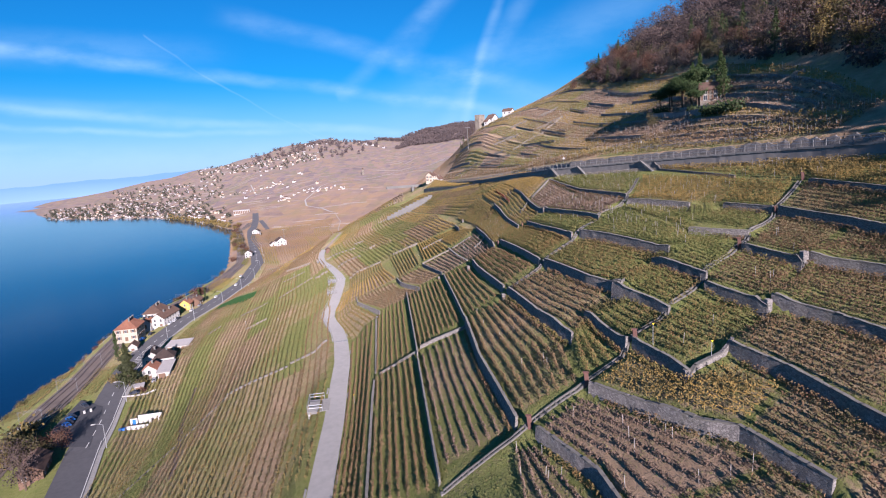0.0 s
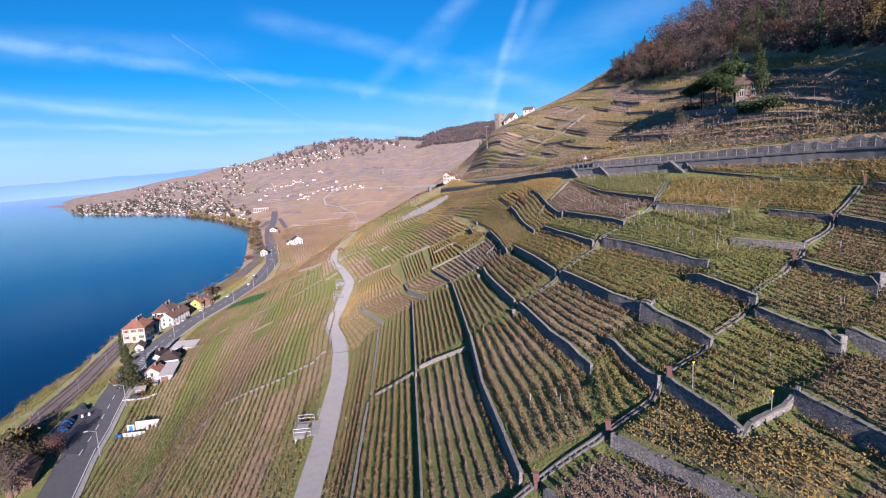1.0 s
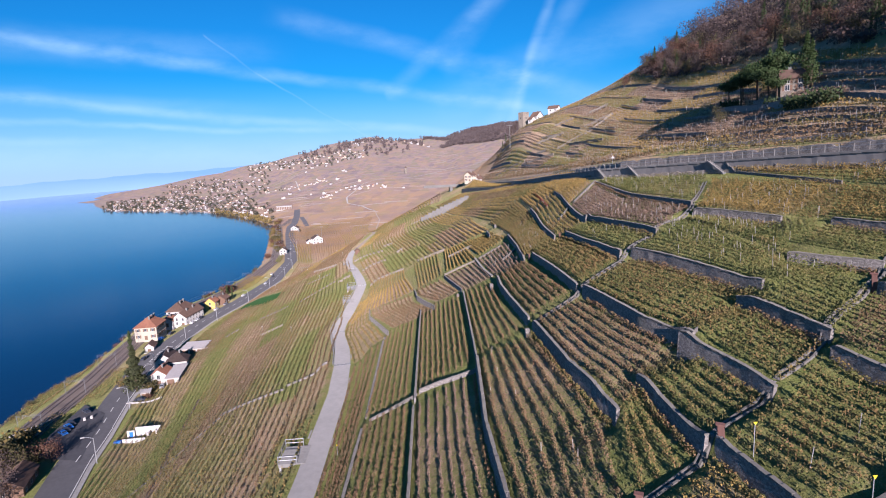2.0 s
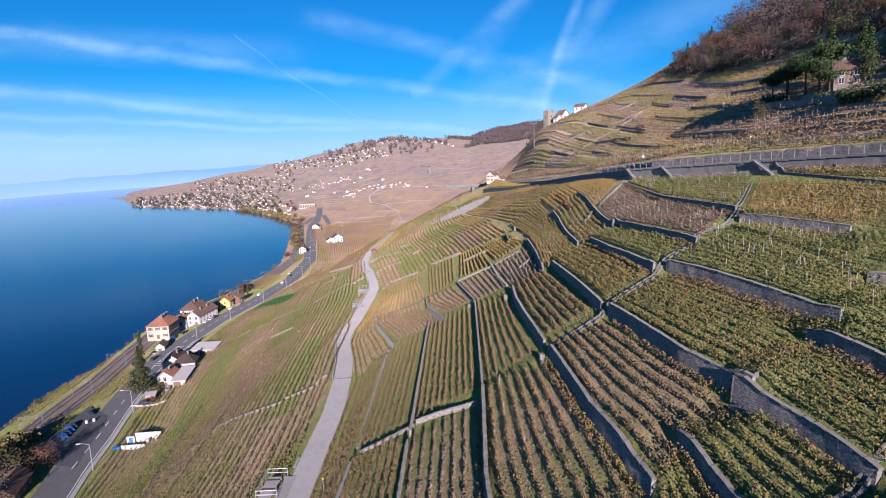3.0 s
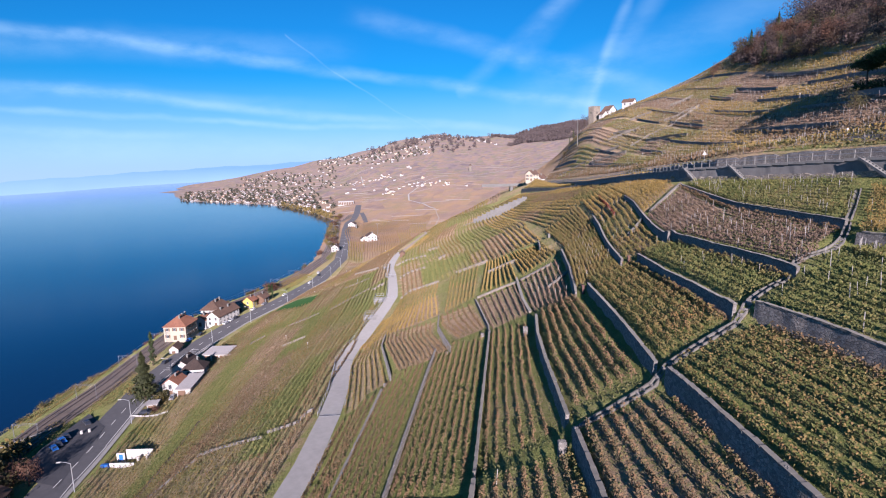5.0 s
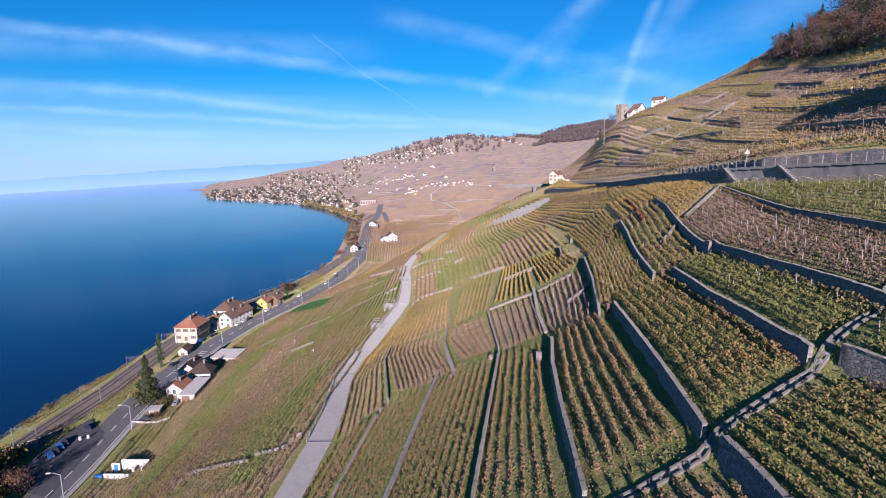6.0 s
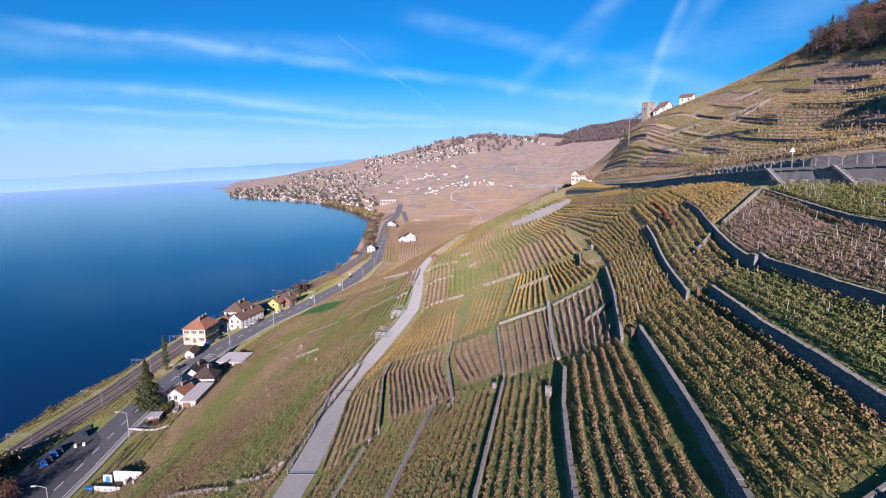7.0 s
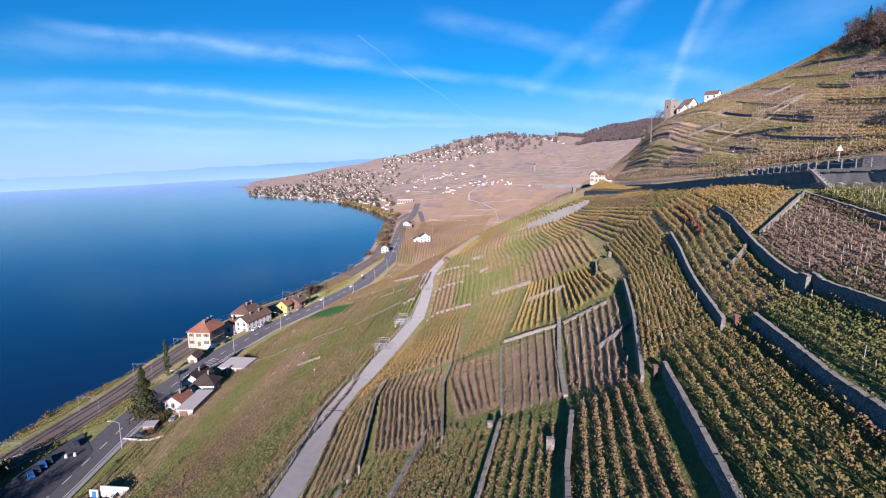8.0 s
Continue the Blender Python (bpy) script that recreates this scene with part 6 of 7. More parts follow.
scatter(16, (-26, -12), (300, 800), (0.3, 0.45), "scattered far houses", 35, 18)
hamlet(7, -236, 800, (10, 8), "hamlet in the far vines", 36)
hamlet(5, -212, 846, (9, 9), "hamlet in the far vines", 37)
hamlet(14, -165, 815, (22, 9), "hamlet in the far vines", 38)
hamlet(12, -357, 1011, (24, 9), "hamlet in the far vines", 39)
hamlet(10, -308, 1010, (18, 12), "hamlet in the far vines", 40)
joined_houses()
for u in VILLAGE:
    discard(u)
house(-142, 972, 10, 4, 4, 10, 2.6, PALE_STONE, BROWN_TILES, "old square church tower in the far vines", 2, 2.4, 0, windows=False)


def far_wood(name, places, tall, leaf, label, seed, count=26, size=3.4):
    """A distant wood as one mass of leaf clumps."""
    r = np.random.default_rng(seed)
    c = []
    for x, y in places:
        h = tall * r.uniform(0.7, 1.25)
        z = float(height(x, y))
        t = r.random((count, 3))
        c.append(np.stack([x + (t[:, 0] - 0.5) * h * 0.75, y + (t[:, 1] - 0.5) * h * 0.75, z + h * (0.1 + 0.85 * t[:, 2])], 1))
    c = np.concatenate(c)
    a = r.normal(0, 1, c.shape)
    a /= np.linalg.norm(a, axis=1)[:, None]
    b = np.cross(a, r.normal(0, 1, c.shape))
    b /= np.linalg.norm(b, axis=1)[:, None]
    k = (size * r.uniform(0.5, 1.2, len(c)))[:, None] * 0.5
    ob = quads_object(name, np.stack([c - a * k, c + b * k, c + a * k, c - b * k], 1), leaf)
    return tagged(ob, label, "wood", kind="stuff")


def polar(count, az, dist, seed):
    r = random.Random(seed)
    out = []
    for k in range(count):
        a, d = radians(r.uniform(*az)), r.uniform(*dist)
        out.append((d * math.sin(a), d * math.cos(a)))
    return out


FAR_GREEN = leaf_material("distant_garden_green", (0.2, (0.04, 0.05, 0.04)), (0.5, (0.06, 0.07, 0.052)), (0.8, (0.10, 0.085, 0.065)))
# brown twigs with haze mixed into the colour: lighter and more purple
HAZED_TWIG = leaf_material("hazed_autumn_twig", (0.15, (0.085, 0.07, 0.078)), (0.5, (0.12, 0.095, 0.10)), (0.85, (0.16, 0.12, 0.115)))
far_wood("wood", BACK_WOOD, 9, BARE_TWIG, "brown autumn wood covering the top of the hill", 50, 320, 0.6)
# out of view beside and behind the start: a wood added for its shade
behind = random.Random(63)
far_wood("wood", [(float(np.interp(y, [-90, -20, 20, 62], [46, 52, 61, 69])) + 60 * behind.random() ** 1.4, y) for y in (behind.uniform(-90, 62) for k in range(420))], 11, BARE_TWIG, "unseen brown wood added on the near flank to shade the slope", 64, 90, 1.3)
far_wood("far_wood", [(x, y) for x, y in polar(2400, (-6.5, 4.8), (1450, 1990), 51) if math.degrees(math.atan2(x, y)) > -6.5 + 5.0 * ((1990 - math.hypot(x, y)) / 540) + 1.2 * math.sin(math.hypot(x, y) / 40)], 9, HAZED_TWIG, "distant brown wooded hill above the vines", 52, 20, 3.6)
far_wood("far_wood", polar(170, (-19.0, -6.5), (1700, 1980), 53), 10, HAZED_TWIG, "distant brown trees along the crest", 54)
far_wood("far_wood", polar(36, (-12.5, -8.0), (1400, 1700), 57), 10, HAZED_TWIG, "distant brown trees below the crest", 58)
r2 = random.Random(55)
far_wood("far_wood", [(x + r2.gauss(0, 9), y + r2.gauss(0, 9)) for x, y in town], 5.5, FAR_GREEN, "distant garden trees between the town houses", 56, 18, 2.4)
far_wood("far_wood", [(x + r2.gauss(0, 13), y + r2.gauss(0, 13)) for x, y in ridge for k in (0, 1)], 6.0, FAR_GREEN, "distant garden trees of the village on the crest", 60, 12, 2.8)
far_wood("far_wood", [(float(np.interp(q, [-25, -21.8], [0, 0])) + (d + 6) * math.sin(radians(q)), (d + 6) * math.cos(radians(q))) for q in np.linspace(-27, -21.9, 40) for d in [float(np.interp(q, FAR_AZ, FAR_SHORE))]], 7, YELLOW_LEAF, "autumn trees along the far bay", 59, 18, 2.4)
for u in list(UNITS.values()) + [pine, fir2, hedge, shrub, gold_shrub, rust_shrub]:
    discard(u)


# ---- railway ----
def railway():
    base = empty("railway_track", RAILWAY[3][0], RAILWAY[3][1], 4.7)
    off = base.matrix_world.translation
    p, h = along(RAILWAY, 3.0)
    for s in (-2.7, -1.25, 1.25, 2.7):
        bm = bmesh.new()
        pts = [Vector((x + hy * s, y - hx * s, float(height(x, y)) + 0.24)) - off for (x, y), (hx, hy) in zip(p[:, :2], h)]
        for a, b in zip(pts, pts[1:]):
            rod(bm, a, b, 0.07, sides=4)
        part("rail", bm, RAIL_STEEL, base)
    tagged(base, "double track of rusty steel rails on brown ballast", "railway")


railway()


def gantry():
    """A portal over both tracks: two lattice masts and a beam with insulators."""
    base = empty("railway_gantry", 0, 0, 0)
    for s in (-4.0, 4.0):
        bm = bmesh.new()
        for d in (-0.14, 0.14):
            rod(bm, (s + d, 0, -0.5), (s + d * 0.6, 0, 6.6), 0.045, 0.035, 5)
        for k in range(8):
            z = 0.4 + k * 0.75
            rod(bm, (s - 0.13, 0, z), (s + 0.13, 0, z + 0.6), 0.018, sides=4)
        part("mast", bm, MAST_STEEL, base)
    bm = bmesh.new()
    for z in (6.0, 6.5):
        rod(bm, (-4.3, 0, z), (4.3, 0, z), 0.04, sides=5)
    for k in range(9):
        x = -4 + k * 0.9
        rod(bm, (x, 0, 6.0), (x + 0.45, 0, 6.5), 0.02, sides=4)
    part("beam", bm, MAST_STEEL, base)
    for s in (-2.0, 2.0):
        bm = bmesh.new()
        rod(bm, (s, 0, 5.2), (s, 0, 6.0), 0.04, sides=5)
        rod(bm, (s - 0.7, 0, 5.3), (s + 0.3, 0, 5.5), 0.03, sides=5)
        part("insulator", bm, STAKE, base)
    return tagged(base, "grey steel catenary gantry over the railway", "gantry", "railway gantries")


unit = gantry()
for (x, y), (hx, hy) in zip(*[q[:, :2] for q in along(RAILWAY[2:14], 21.0, (8, 0))]):
    copy_thing(unit, pose(x, y, float(height(x, y)), 0, 0, math.degrees(math.atan2(hy, hx)) - 90) @ Matrix.Diagonal((0.62, 0.62, 0.62, 1)))
discard(unit)
bm = bmesh.new()
wires = along(RAILWAY[2:14], 10.5, (8, 0))
for s in (-1.25, 1.25):
    pts = [Vector((x + hy * s, y - hx * s, float(height(x, y)) + 3.3)) for (x, y), (hx, hy) in zip(wires[0][:, :2], wires[1])]
    for a, b in zip(pts, pts[1:]):
        rod(bm, a, b, 0.02, sides=3)
tagged(part("overhead_line", bm, GALVANISED), "thin overhead wires above the railway", "wire")

# ---- lake-side road furniture ----
CAR_PARK = plain("car_park_asphalt", (0.048, 0.048, 0.053), grain=1.0, amount=0.35)
PARK = [(-99.5, 136.5), (-90.5, 131.5), (-80.5, 110.5), (-91.5, 111.5), (-95.8, 121)]
tagged(mesh_object("pavement_car_park", [(x, y, 6.12) for x, y in PARK], [tuple(range(len(PARK)))[::-1]], CAR_PARK), "dark asphalt car park beside the lake-side road", "car park", kind="structure")


def marking(line, half, label, dash=None):
    base = empty("road_marking", line[0][0], line[0][1], 6.0)
    off = base.matrix_world.translation
    p, h = along(line, dash or 6.0)
    for (x, y), (hx, hy) in zip(p[:, :2], h):
        ln = (dash or 6.0) * (0.45 if dash else 1.0)
        v = [Vector((x + hx * a + hy * b, y + hy * a - hx * b, float(height(x, y)) + 0.15)) - off for a, b in ((0, -half), (ln, -half), (ln, half), (0, half))]
        mesh_object("stripe", v, [(0, 1, 2, 3)], PAINT, base)
    tagged(base, label, "road marking")


marking(HIGHWAY[3:15], 0.09, "dashed white centre line on the lake-side road", 6.0)
marking([(x + 3.3, y - 1.0) for x, y in HIGHWAY[2:9]], 0.08, "white edge line of the lake-side road")


def hatching(x0, y0, x1, y1, n, ln, turn, label):
    base = empty("parking_bays", x0, y0, 6.0)
    off = base.matrix_world.translation
    bm = bmesh.new()
    box(bm, -ln / 2, ln / 2, -0.09, 0.09, 0.0, 0.02)
    me = bpy.data.meshes.new("stripe")
    bm.to_mesh(me)
    bm.free()
    me.materials.append(PAINT)
    for k in range(n):
        f = k / (n - 1)
        ob = new("stripe", me)
        ob.parent = base
        x, y = x0 + (x1 - x0) * f, y0 + (y1 - y0) * f
        ob.matrix_basis = pose(x - off.x, y - off.y, float(height(x, y)) + 0.14 - off.z, 0, 0, turn)
    tagged(base, label, "road marking")


hatching(-100.2, 163.5, -103.5, 180.0, 12, 2.3, 5, "white stripes of roadside parking bays by the garages")


def street_lamp():
    base = empty("street_lamp", 0, 0, 0)
    bm = bmesh.new()
    rod(bm, (0, 0, -0.2), (0, 0, 5.4), 0.09, 0.06, 8)
    part("pole", bm, GALVANISED, base)
    bm = bmesh.new()
    rod(bm, (0, 0, 5.35), (-1.0, 0, 5.75), 0.05, 0.04, 6)
    rod(bm, (-1.0, 0, 5.75), (-1.6, 0, 5.8), 0.04, 0.04, 6)
    part("arm", bm, GALVANISED, base)
    bm = bmesh.new()
    box(bm, -2.2, -1.5, -0.14, 0.14, 5.72, 5.86)
    part("lamp_head", bm, CONCRETE, base)
    return tagged(base, "grey steel street lamp with a curved arm", "street lamp", "street lamps")


unit = street_lamp()
for (x, y), (hx, hy) in zip(*[q[:, :2] for q in along([(a + 5.2, b - 1.6) for a, b in HIGHWAY[3:14]], 26.0, (1.5, 0))]):
    copy_thing(unit, pose(x, y, float(height(x, y)), 0, 0, math.degrees(math.atan2(hy, hx)) - 90))
discard(unit)


def car(colour, label):
    base = empty("car", 0, 0, 0)
    bm = bmesh.new()
    prof = [(-2.0, 0.35), (-2.0, 0.78), (-1.3, 0.88), (-0.75, 1.38), (0.85, 1.42), (1.45, 0.98), (2.0, 0.85), (2.05, 0.35)]
    rings = []
    for x, w in ((-0.82, 0.0), (-0.78, 0.06), (0.78, 0.06), (0.82, 0.0)):
        rings.append([bm.verts.new((x * (1.0 if z < 1.0 else 0.82), y, z + (w if z > 0.5 else 0) * 0.5)) for y, z in prof])
    n = len(prof)
    for r in range(3):
        for i in range(n):
            j = (i + 1) % n
            bm.faces.new((rings[r][i], rings[r][j], rings[r + 1][j], rings[r + 1][i]))
    bm.faces.new(rings[0][::-1])
    bm.faces.new(rings[3])
    bmesh.ops.recalc_face_normals(bm, faces=bm.faces)
    part("body", bm, colour, base)
    bm = bmesh.new()
    for s in (-1, 1):
        v = [bm.verts.new((s * 0.80, y, z)) for y, z in ((-1.1, 0.98), (-0.72, 1.30), (0.8, 1.33), (1.25, 1.02))]
        bm.faces.new(v)
    part("side_window", bm, GLASS, base)
    bm = bmesh.new()
    v = [bm.verts.new(c) for c in ((-0.66, -1.24, 0.97), (0.66, -1.24, 0.97), (0.6, -0.80, 1.37), (-0.6, -0.80, 1.37))]
    bm.faces.new(v)
    part("windscreen", bm, GLASS, base)
    for s in (-0.78, 0.78):
        for y in (-1.25, 1.3):
            bm = bmesh.new()
            rod(bm, (s - 0.1, y, 0.32), (s + 0.1, y, 0.32), 0.32, sides=12)
            part("wheel", bm, DARK_ASPHALT, base)
    return tagged(base, label, "car", "cars by the lake")


WHITE_CAR = plain("white_car_paint", (0.75, 0.75, 0.74), 0.3, amount=0.05)
DARK_CAR = plain("dark_car_paint", (0.05, 0.055, 0.07), 0.3, amount=0.05)
SILVER_CAR = plain("silver_car_paint", (0.42, 0.43, 0.45), 0.3, 0.4, amount=0.05)
units = [car(BLUE, "bright blue car parked beside the lake-side road"), car(WHITE_CAR, "white car by the lake-side houses"), car(DARK_CAR, "dark car by the lake-side road"), car(SILVER_CAR, "silver car by the lake-side road")]
for k, x, y, turn in [(0, -93.0, 121.4, 62), (2, -93.5, 122.9, 62), (0, -94.1, 124.4, 62), (2, -94.7, 125.9, 62), (2, -95.6, 132.0, 60), (0, -111.0, 187.5, 5), (2, -110.6, 182.8, 5), (2, -111.2, 193.5, 4), (1, -110.4, 206.6, 3), (1, -110.5, 210.2, 3), (2, -110.6, 213.4, 3), (1, -110.5, 225.2, 2), (3, -110.6, 233.5, 0), (1, -109.6, 248.5, 0), (1, -109.4, 273.0, 3), (2, -112.5, 290.0, 8), (1, -115.5, 296.0, 10), (3, -138.0, 386.0, 20), (2, -104.6, 168.0, 8), (2, -86.2, 138.6, 100), (3, -85.0, 146.2, 20)]:
    copy_thing(units[k], pose(x, y, max(6.1, float(height(x, y)) + 0.1), 0, 0, turn) @ Matrix.Scale(0.63, 4))
for x, y, z, k, turn in [(21.5, 162, 0, 1, 8), (22.0, 158.0, 0, 0, 8)]:
    copy_thing(units[k], pose(x, y, float(height(x, y)) + 0.06, 0, 0, turn) @ Matrix.Scale(0.63, 4))
for u in units:
    discard(u)


def barrel(x, y):
    base = empty("white_barrier_drum", x, y, 6.12)
    bm = bmesh.new()
    rod(bm, (0, 0, 0), (0, 0, 0.6), 0.28, 0.24, 12)
    part("drum", bm, PLASTER, base)
    bm = bmesh.new()
    rod(bm, (0, 0, 0.6), (0, 0, 0.67), 0.26, 0.22, 12)
    part("lid", bm, CONCRETE, base)
    tagged(base, "white drum standing at the edge of the car park", "drum", "white drums")


barrel(-93.0, 128.0)
barrel(-92.0, 129.0)


def roadside_store():
    """White walls cut into the foot of the vineyard, with a blue door."""
    z = 6.1
    base = empty("roadside_store", -74.2, 119.4, z, 12)
    bm = bmesh.new()
    box(bm, -1.2, 6.0, 2.2, 2.5, -1, 2.6)
    box(bm, 5.7, 6.0, -0.8, 2.5, -1, 2.2)
    part("back_wall", bm, PLASTER, base)
    bm = bmesh.new()
    box(bm, -3.4, -1.2, 1.4, 1.7, -1, 2.0)
    part("front_wall", bm, PLASTER, base)
    bm = bmesh.new()
    box(bm, -2.7, -1.7, 1.32, 1.40, 0, 1.7)
    part("door", bm, BLUE, base, "blue door")
    bm = bmesh.new()
    box(bm, -3.6, 2.8, -1.6, -1.35, -1, 0.9)
    part("low_wall", bm, PLASTER, base)
    bm = bmesh.new()
    box(bm, 2.6, 3.4, 0.2, 1.4, -1, 1.4)
    part("bin", bm, GREY_PLASTER, base)
    bm = bmesh.new()
    box(bm, -6.0, -3.8, -1.7, -0.8, -0.5, 0.5)
    part("tarpaulin", bm, BLUE, base, "pale blue tarpaulin")
    base.matrix_basis = base.matrix_basis @ Matrix.Scale(0.72, 4)
    tagged(base, "white-walled roadside store with a blue door below the vines", "store")


roadside_store()
low_wall(((-88.8, 136.8), (-84.5, 137.5), (-81, 139.5)), 0.35, 0.14, GREY_PLASTER, "low pale wall at the edge of a garden", 601, "garden walls", coping=False)
low_wall(((-107.5, 121.5), (-104.0, 131)), 0.35, 0.14, GREY_PLASTER, "pale wall between railway and vines", 602, "garden walls", coping=False)

# small plots between road, railway and lake
SMALL = dict(spacing=1.1, step=0.85, count=6, size=0.17, tall=0.7, wide=0.5)
for lower, upper, kind in [
    (((-103.2, 137.5), (-111.5, 163)), ((-97.5, 139.5), (-104.5, 163)), "mixed"),
    (((-122.5, 133), (-126.5, 150), (-128, 168)), ((-112.5, 137), (-116.5, 155), (-121.5, 172)), "mixed"),
    (((-126.5, 266), (-127.5, 300)), ((-116, 266), (-118.5, 300)), "gold"),
    (((-133.0, 345), (-140, 372)), ((-128.5, 340), (-135, 366)), "green"),
    (((-102, 119.5), (-106.5, 134.5)), ((-97.5, 122), (-100.5, 134.5)), "mixed"),
]:
    vine_plot(lower, upper, kind, grass=0.8, **SMALL)


# plots on the slope beyond the track
FARROW = dict(spacing=1.6, step=1.4, count=5, size=0.34, tall=0.6, wide=0.55)
plots_between(((-114, 334), (-140, 400), (-171, 470), (-194, 560)), ((-65, 330), (-84, 420), (-112, 520), (-124, 600)), 5, 6, ["rust", "rust", "mixed", "rust", "bare"], 61, spacing=1.7, step=1.2, count=7, size=0.26, tall=0.6, wide=0.55)
plots_between(((-60, 320), (-70, 352), (-88, 425)), ((-24, 320), (-26, 352), (-34, 425)), 6, 3, ["rust", "bare", "mixed"], 62, **FARROW)


# ---- track-side platforms, shed, posts ----
def platform(x, y, turn, w, d):
    """A passing place: concrete slab on two piers with a pipe railing."""
    z = float(height(x + 1.5, y)) + 0.05
    base = empty("passing_platform", x, y, z, turn)
    bm = bmesh.new()
    box(bm, -w / 2, w / 2 + 0.5, -d / 2, d / 2, -0.3, 0.06)
    part("slab", bm, OLD_CONCRETE, base)
    for s in (-d / 2 + 0.25, d / 2 - 0.25):
        bm = bmesh.new()
        box(bm, -w / 2 + 0.05, -w / 2 + 0.3, s - 0.15, s + 0.15, -2.6, -0.3)
        part("pier", bm, CONCRETE, base)
    for z0 in (0.5, 0.9):
        for a, b in (((-w / 2, -d / 2, z0), (-w / 2, d / 2, z0)), ((-w / 2, -d / 2, z0), (w / 2 - 0.3, -d / 2, z0)), ((-w / 2, d / 2, z0), (w / 2 - 0.3, d / 2, z0))):
            bm = bmesh.new()
            rod(bm, a, b, 0.03, sides=5)
            part("rail_bar", bm, GALVANISED, base)
    for px, py in ((-w / 2, -d / 2), (-w / 2, 0), (-w / 2, d / 2), (w / 2 - 0.3, -d / 2), (w / 2 - 0.3, d / 2)):
        bm = bmesh.new()
        rod(bm, (px, py, 0), (px, py, 0.95), 0.03, sides=5)
        part("post", bm, GALVANISED, base)
    tagged(base, "concrete passing platform with a pipe railing beside the track", "platform", "track platforms")


platform(-18.3, 67.2, 8, 2.2, 3.6)
platform(-34.0, 154.0, 12, 2.2, 4.0)
platform(-31.3, 139.5, 12, 2.0, 3.2)
platform(-43.2, 190, 15, 2.0, 3.0)
platform(-51.5, 214, 15, 2.0, 3.0)
house(-53.6, 240.5, 15, 1.8, 2.6, 1.6, 0.7, SHUTTER, BROWN_TILES, "small dark wooden shed beside the vineyard track", 1, 0, 0, windows=False, sink=0.6)


def track_railing():
    """Steel posts with two pipes along the outer edge of the track."""
    line = [(x - 1.38, y - 0.3) for x, y in TRACK_LINE[9:20]]
    base = empty("track_railing", line[0][0], line[0][1], float(height(*line[0])))
    off = base.matrix_world.translation
    bm = bmesh.new()
    rod(bm, (0, 0, -0.3), (0, 0, 0.62), 0.03, sides=5)
    me = bpy.data.meshes.new("post")
    bm.to_mesh(me)
    bm.free()
    me.materials.append(GALVANISED)
    p = along(line, 1.5)[0]
    tops = [Vector((x, y, float(height(x, y)))) - off for x, y in p]
    for c in tops:
        ob = new("post", me)
        ob.parent = base
        ob.matrix_basis = Matrix.Translation(c)
    for z in (0.34, 0.6):
        bm = bmesh.new()
        for a, b in zip(tops, tops[1:]):
            rod(bm, a + Vector((0, 0, z)), b + Vector((0, 0, z)), 0.018, sides=4)
        part("rail_bar", bm, GALVANISED, base)
    tagged(base, "thin steel pipe railing along the concrete track", "railing")
    foot = [(x - 1.45, y - 0.3) for x, y in TRACK_LINE[10:14]]
    low_wall(foot, 0.12, 0.22, OLD_CONCRETE, "low concrete kerb wall under the track's edge", 705, "track kerbs", coping=False)


track_railing()


def drain(k):
    """A steel channel across the concrete track."""
    (x, y), (x2, y2) = TRACK_LINE[k], TRACK_LINE[k + 1]
    a = math.atan2(y2 - y, x2 - x)
    base = empty("track_drain", x, y, float(height(x, y)) + 0.065, math.degrees(a))
    bm = bmesh.new()
    box(bm, -0.13, 0.13, -1.24, 1.24, -0.1, 0.01)
    part("channel", bm, DARK_ASPHALT, base, "dark open channel")
    for s in (-0.15, 0.15):
        bm = bmesh.new()
        box(bm, s - 0.03, s + 0.03, -1.24, 1.24, -0.1, 0.025)
        part("edge_bar", bm, GALVANISED, base)
    tagged(base, "dark steel drain channel across the concrete track", "drain", "track drains")


for k in (9, 12, 17, 20):
    drain(k)


def kerb_stones():
    """Rough stones and low edging along the right side of the track."""
    r = random.Random(77)
    p, h = along(TRACK_LINE[1:12], 2.2)
    for (x, y), (hx, hy) in zip(p[:, :2], h):
        if r.random() < 0.45:
            continue
        s = 1 if r.random() < 0.6 else -1
        xx, yy = x + hy * s * 1.42, y - hx * s * 1.42
        bm = bmesh.new()
        box(bm, -0.9, 0.9, -0.1, 0.1, -0.3, r.uniform(0.05, 0.14))
        for v in bm.verts:
            v.co += Vector((r.uniform(-0.1, 0.1), r.uniform(-0.04, 0.04), r.uniform(-0.04, 0.04)))
        ob = part("edging_stone", bm, OLD_CONCRETE)
        ob.matrix_world = pose(xx, yy, float(height(xx, yy)), 0, 0, math.degrees(math.atan2(hy, hx)))
        tagged(ob, "rough pale edging stone beside the concrete track", "stone", "edging stones")


kerb_stones()


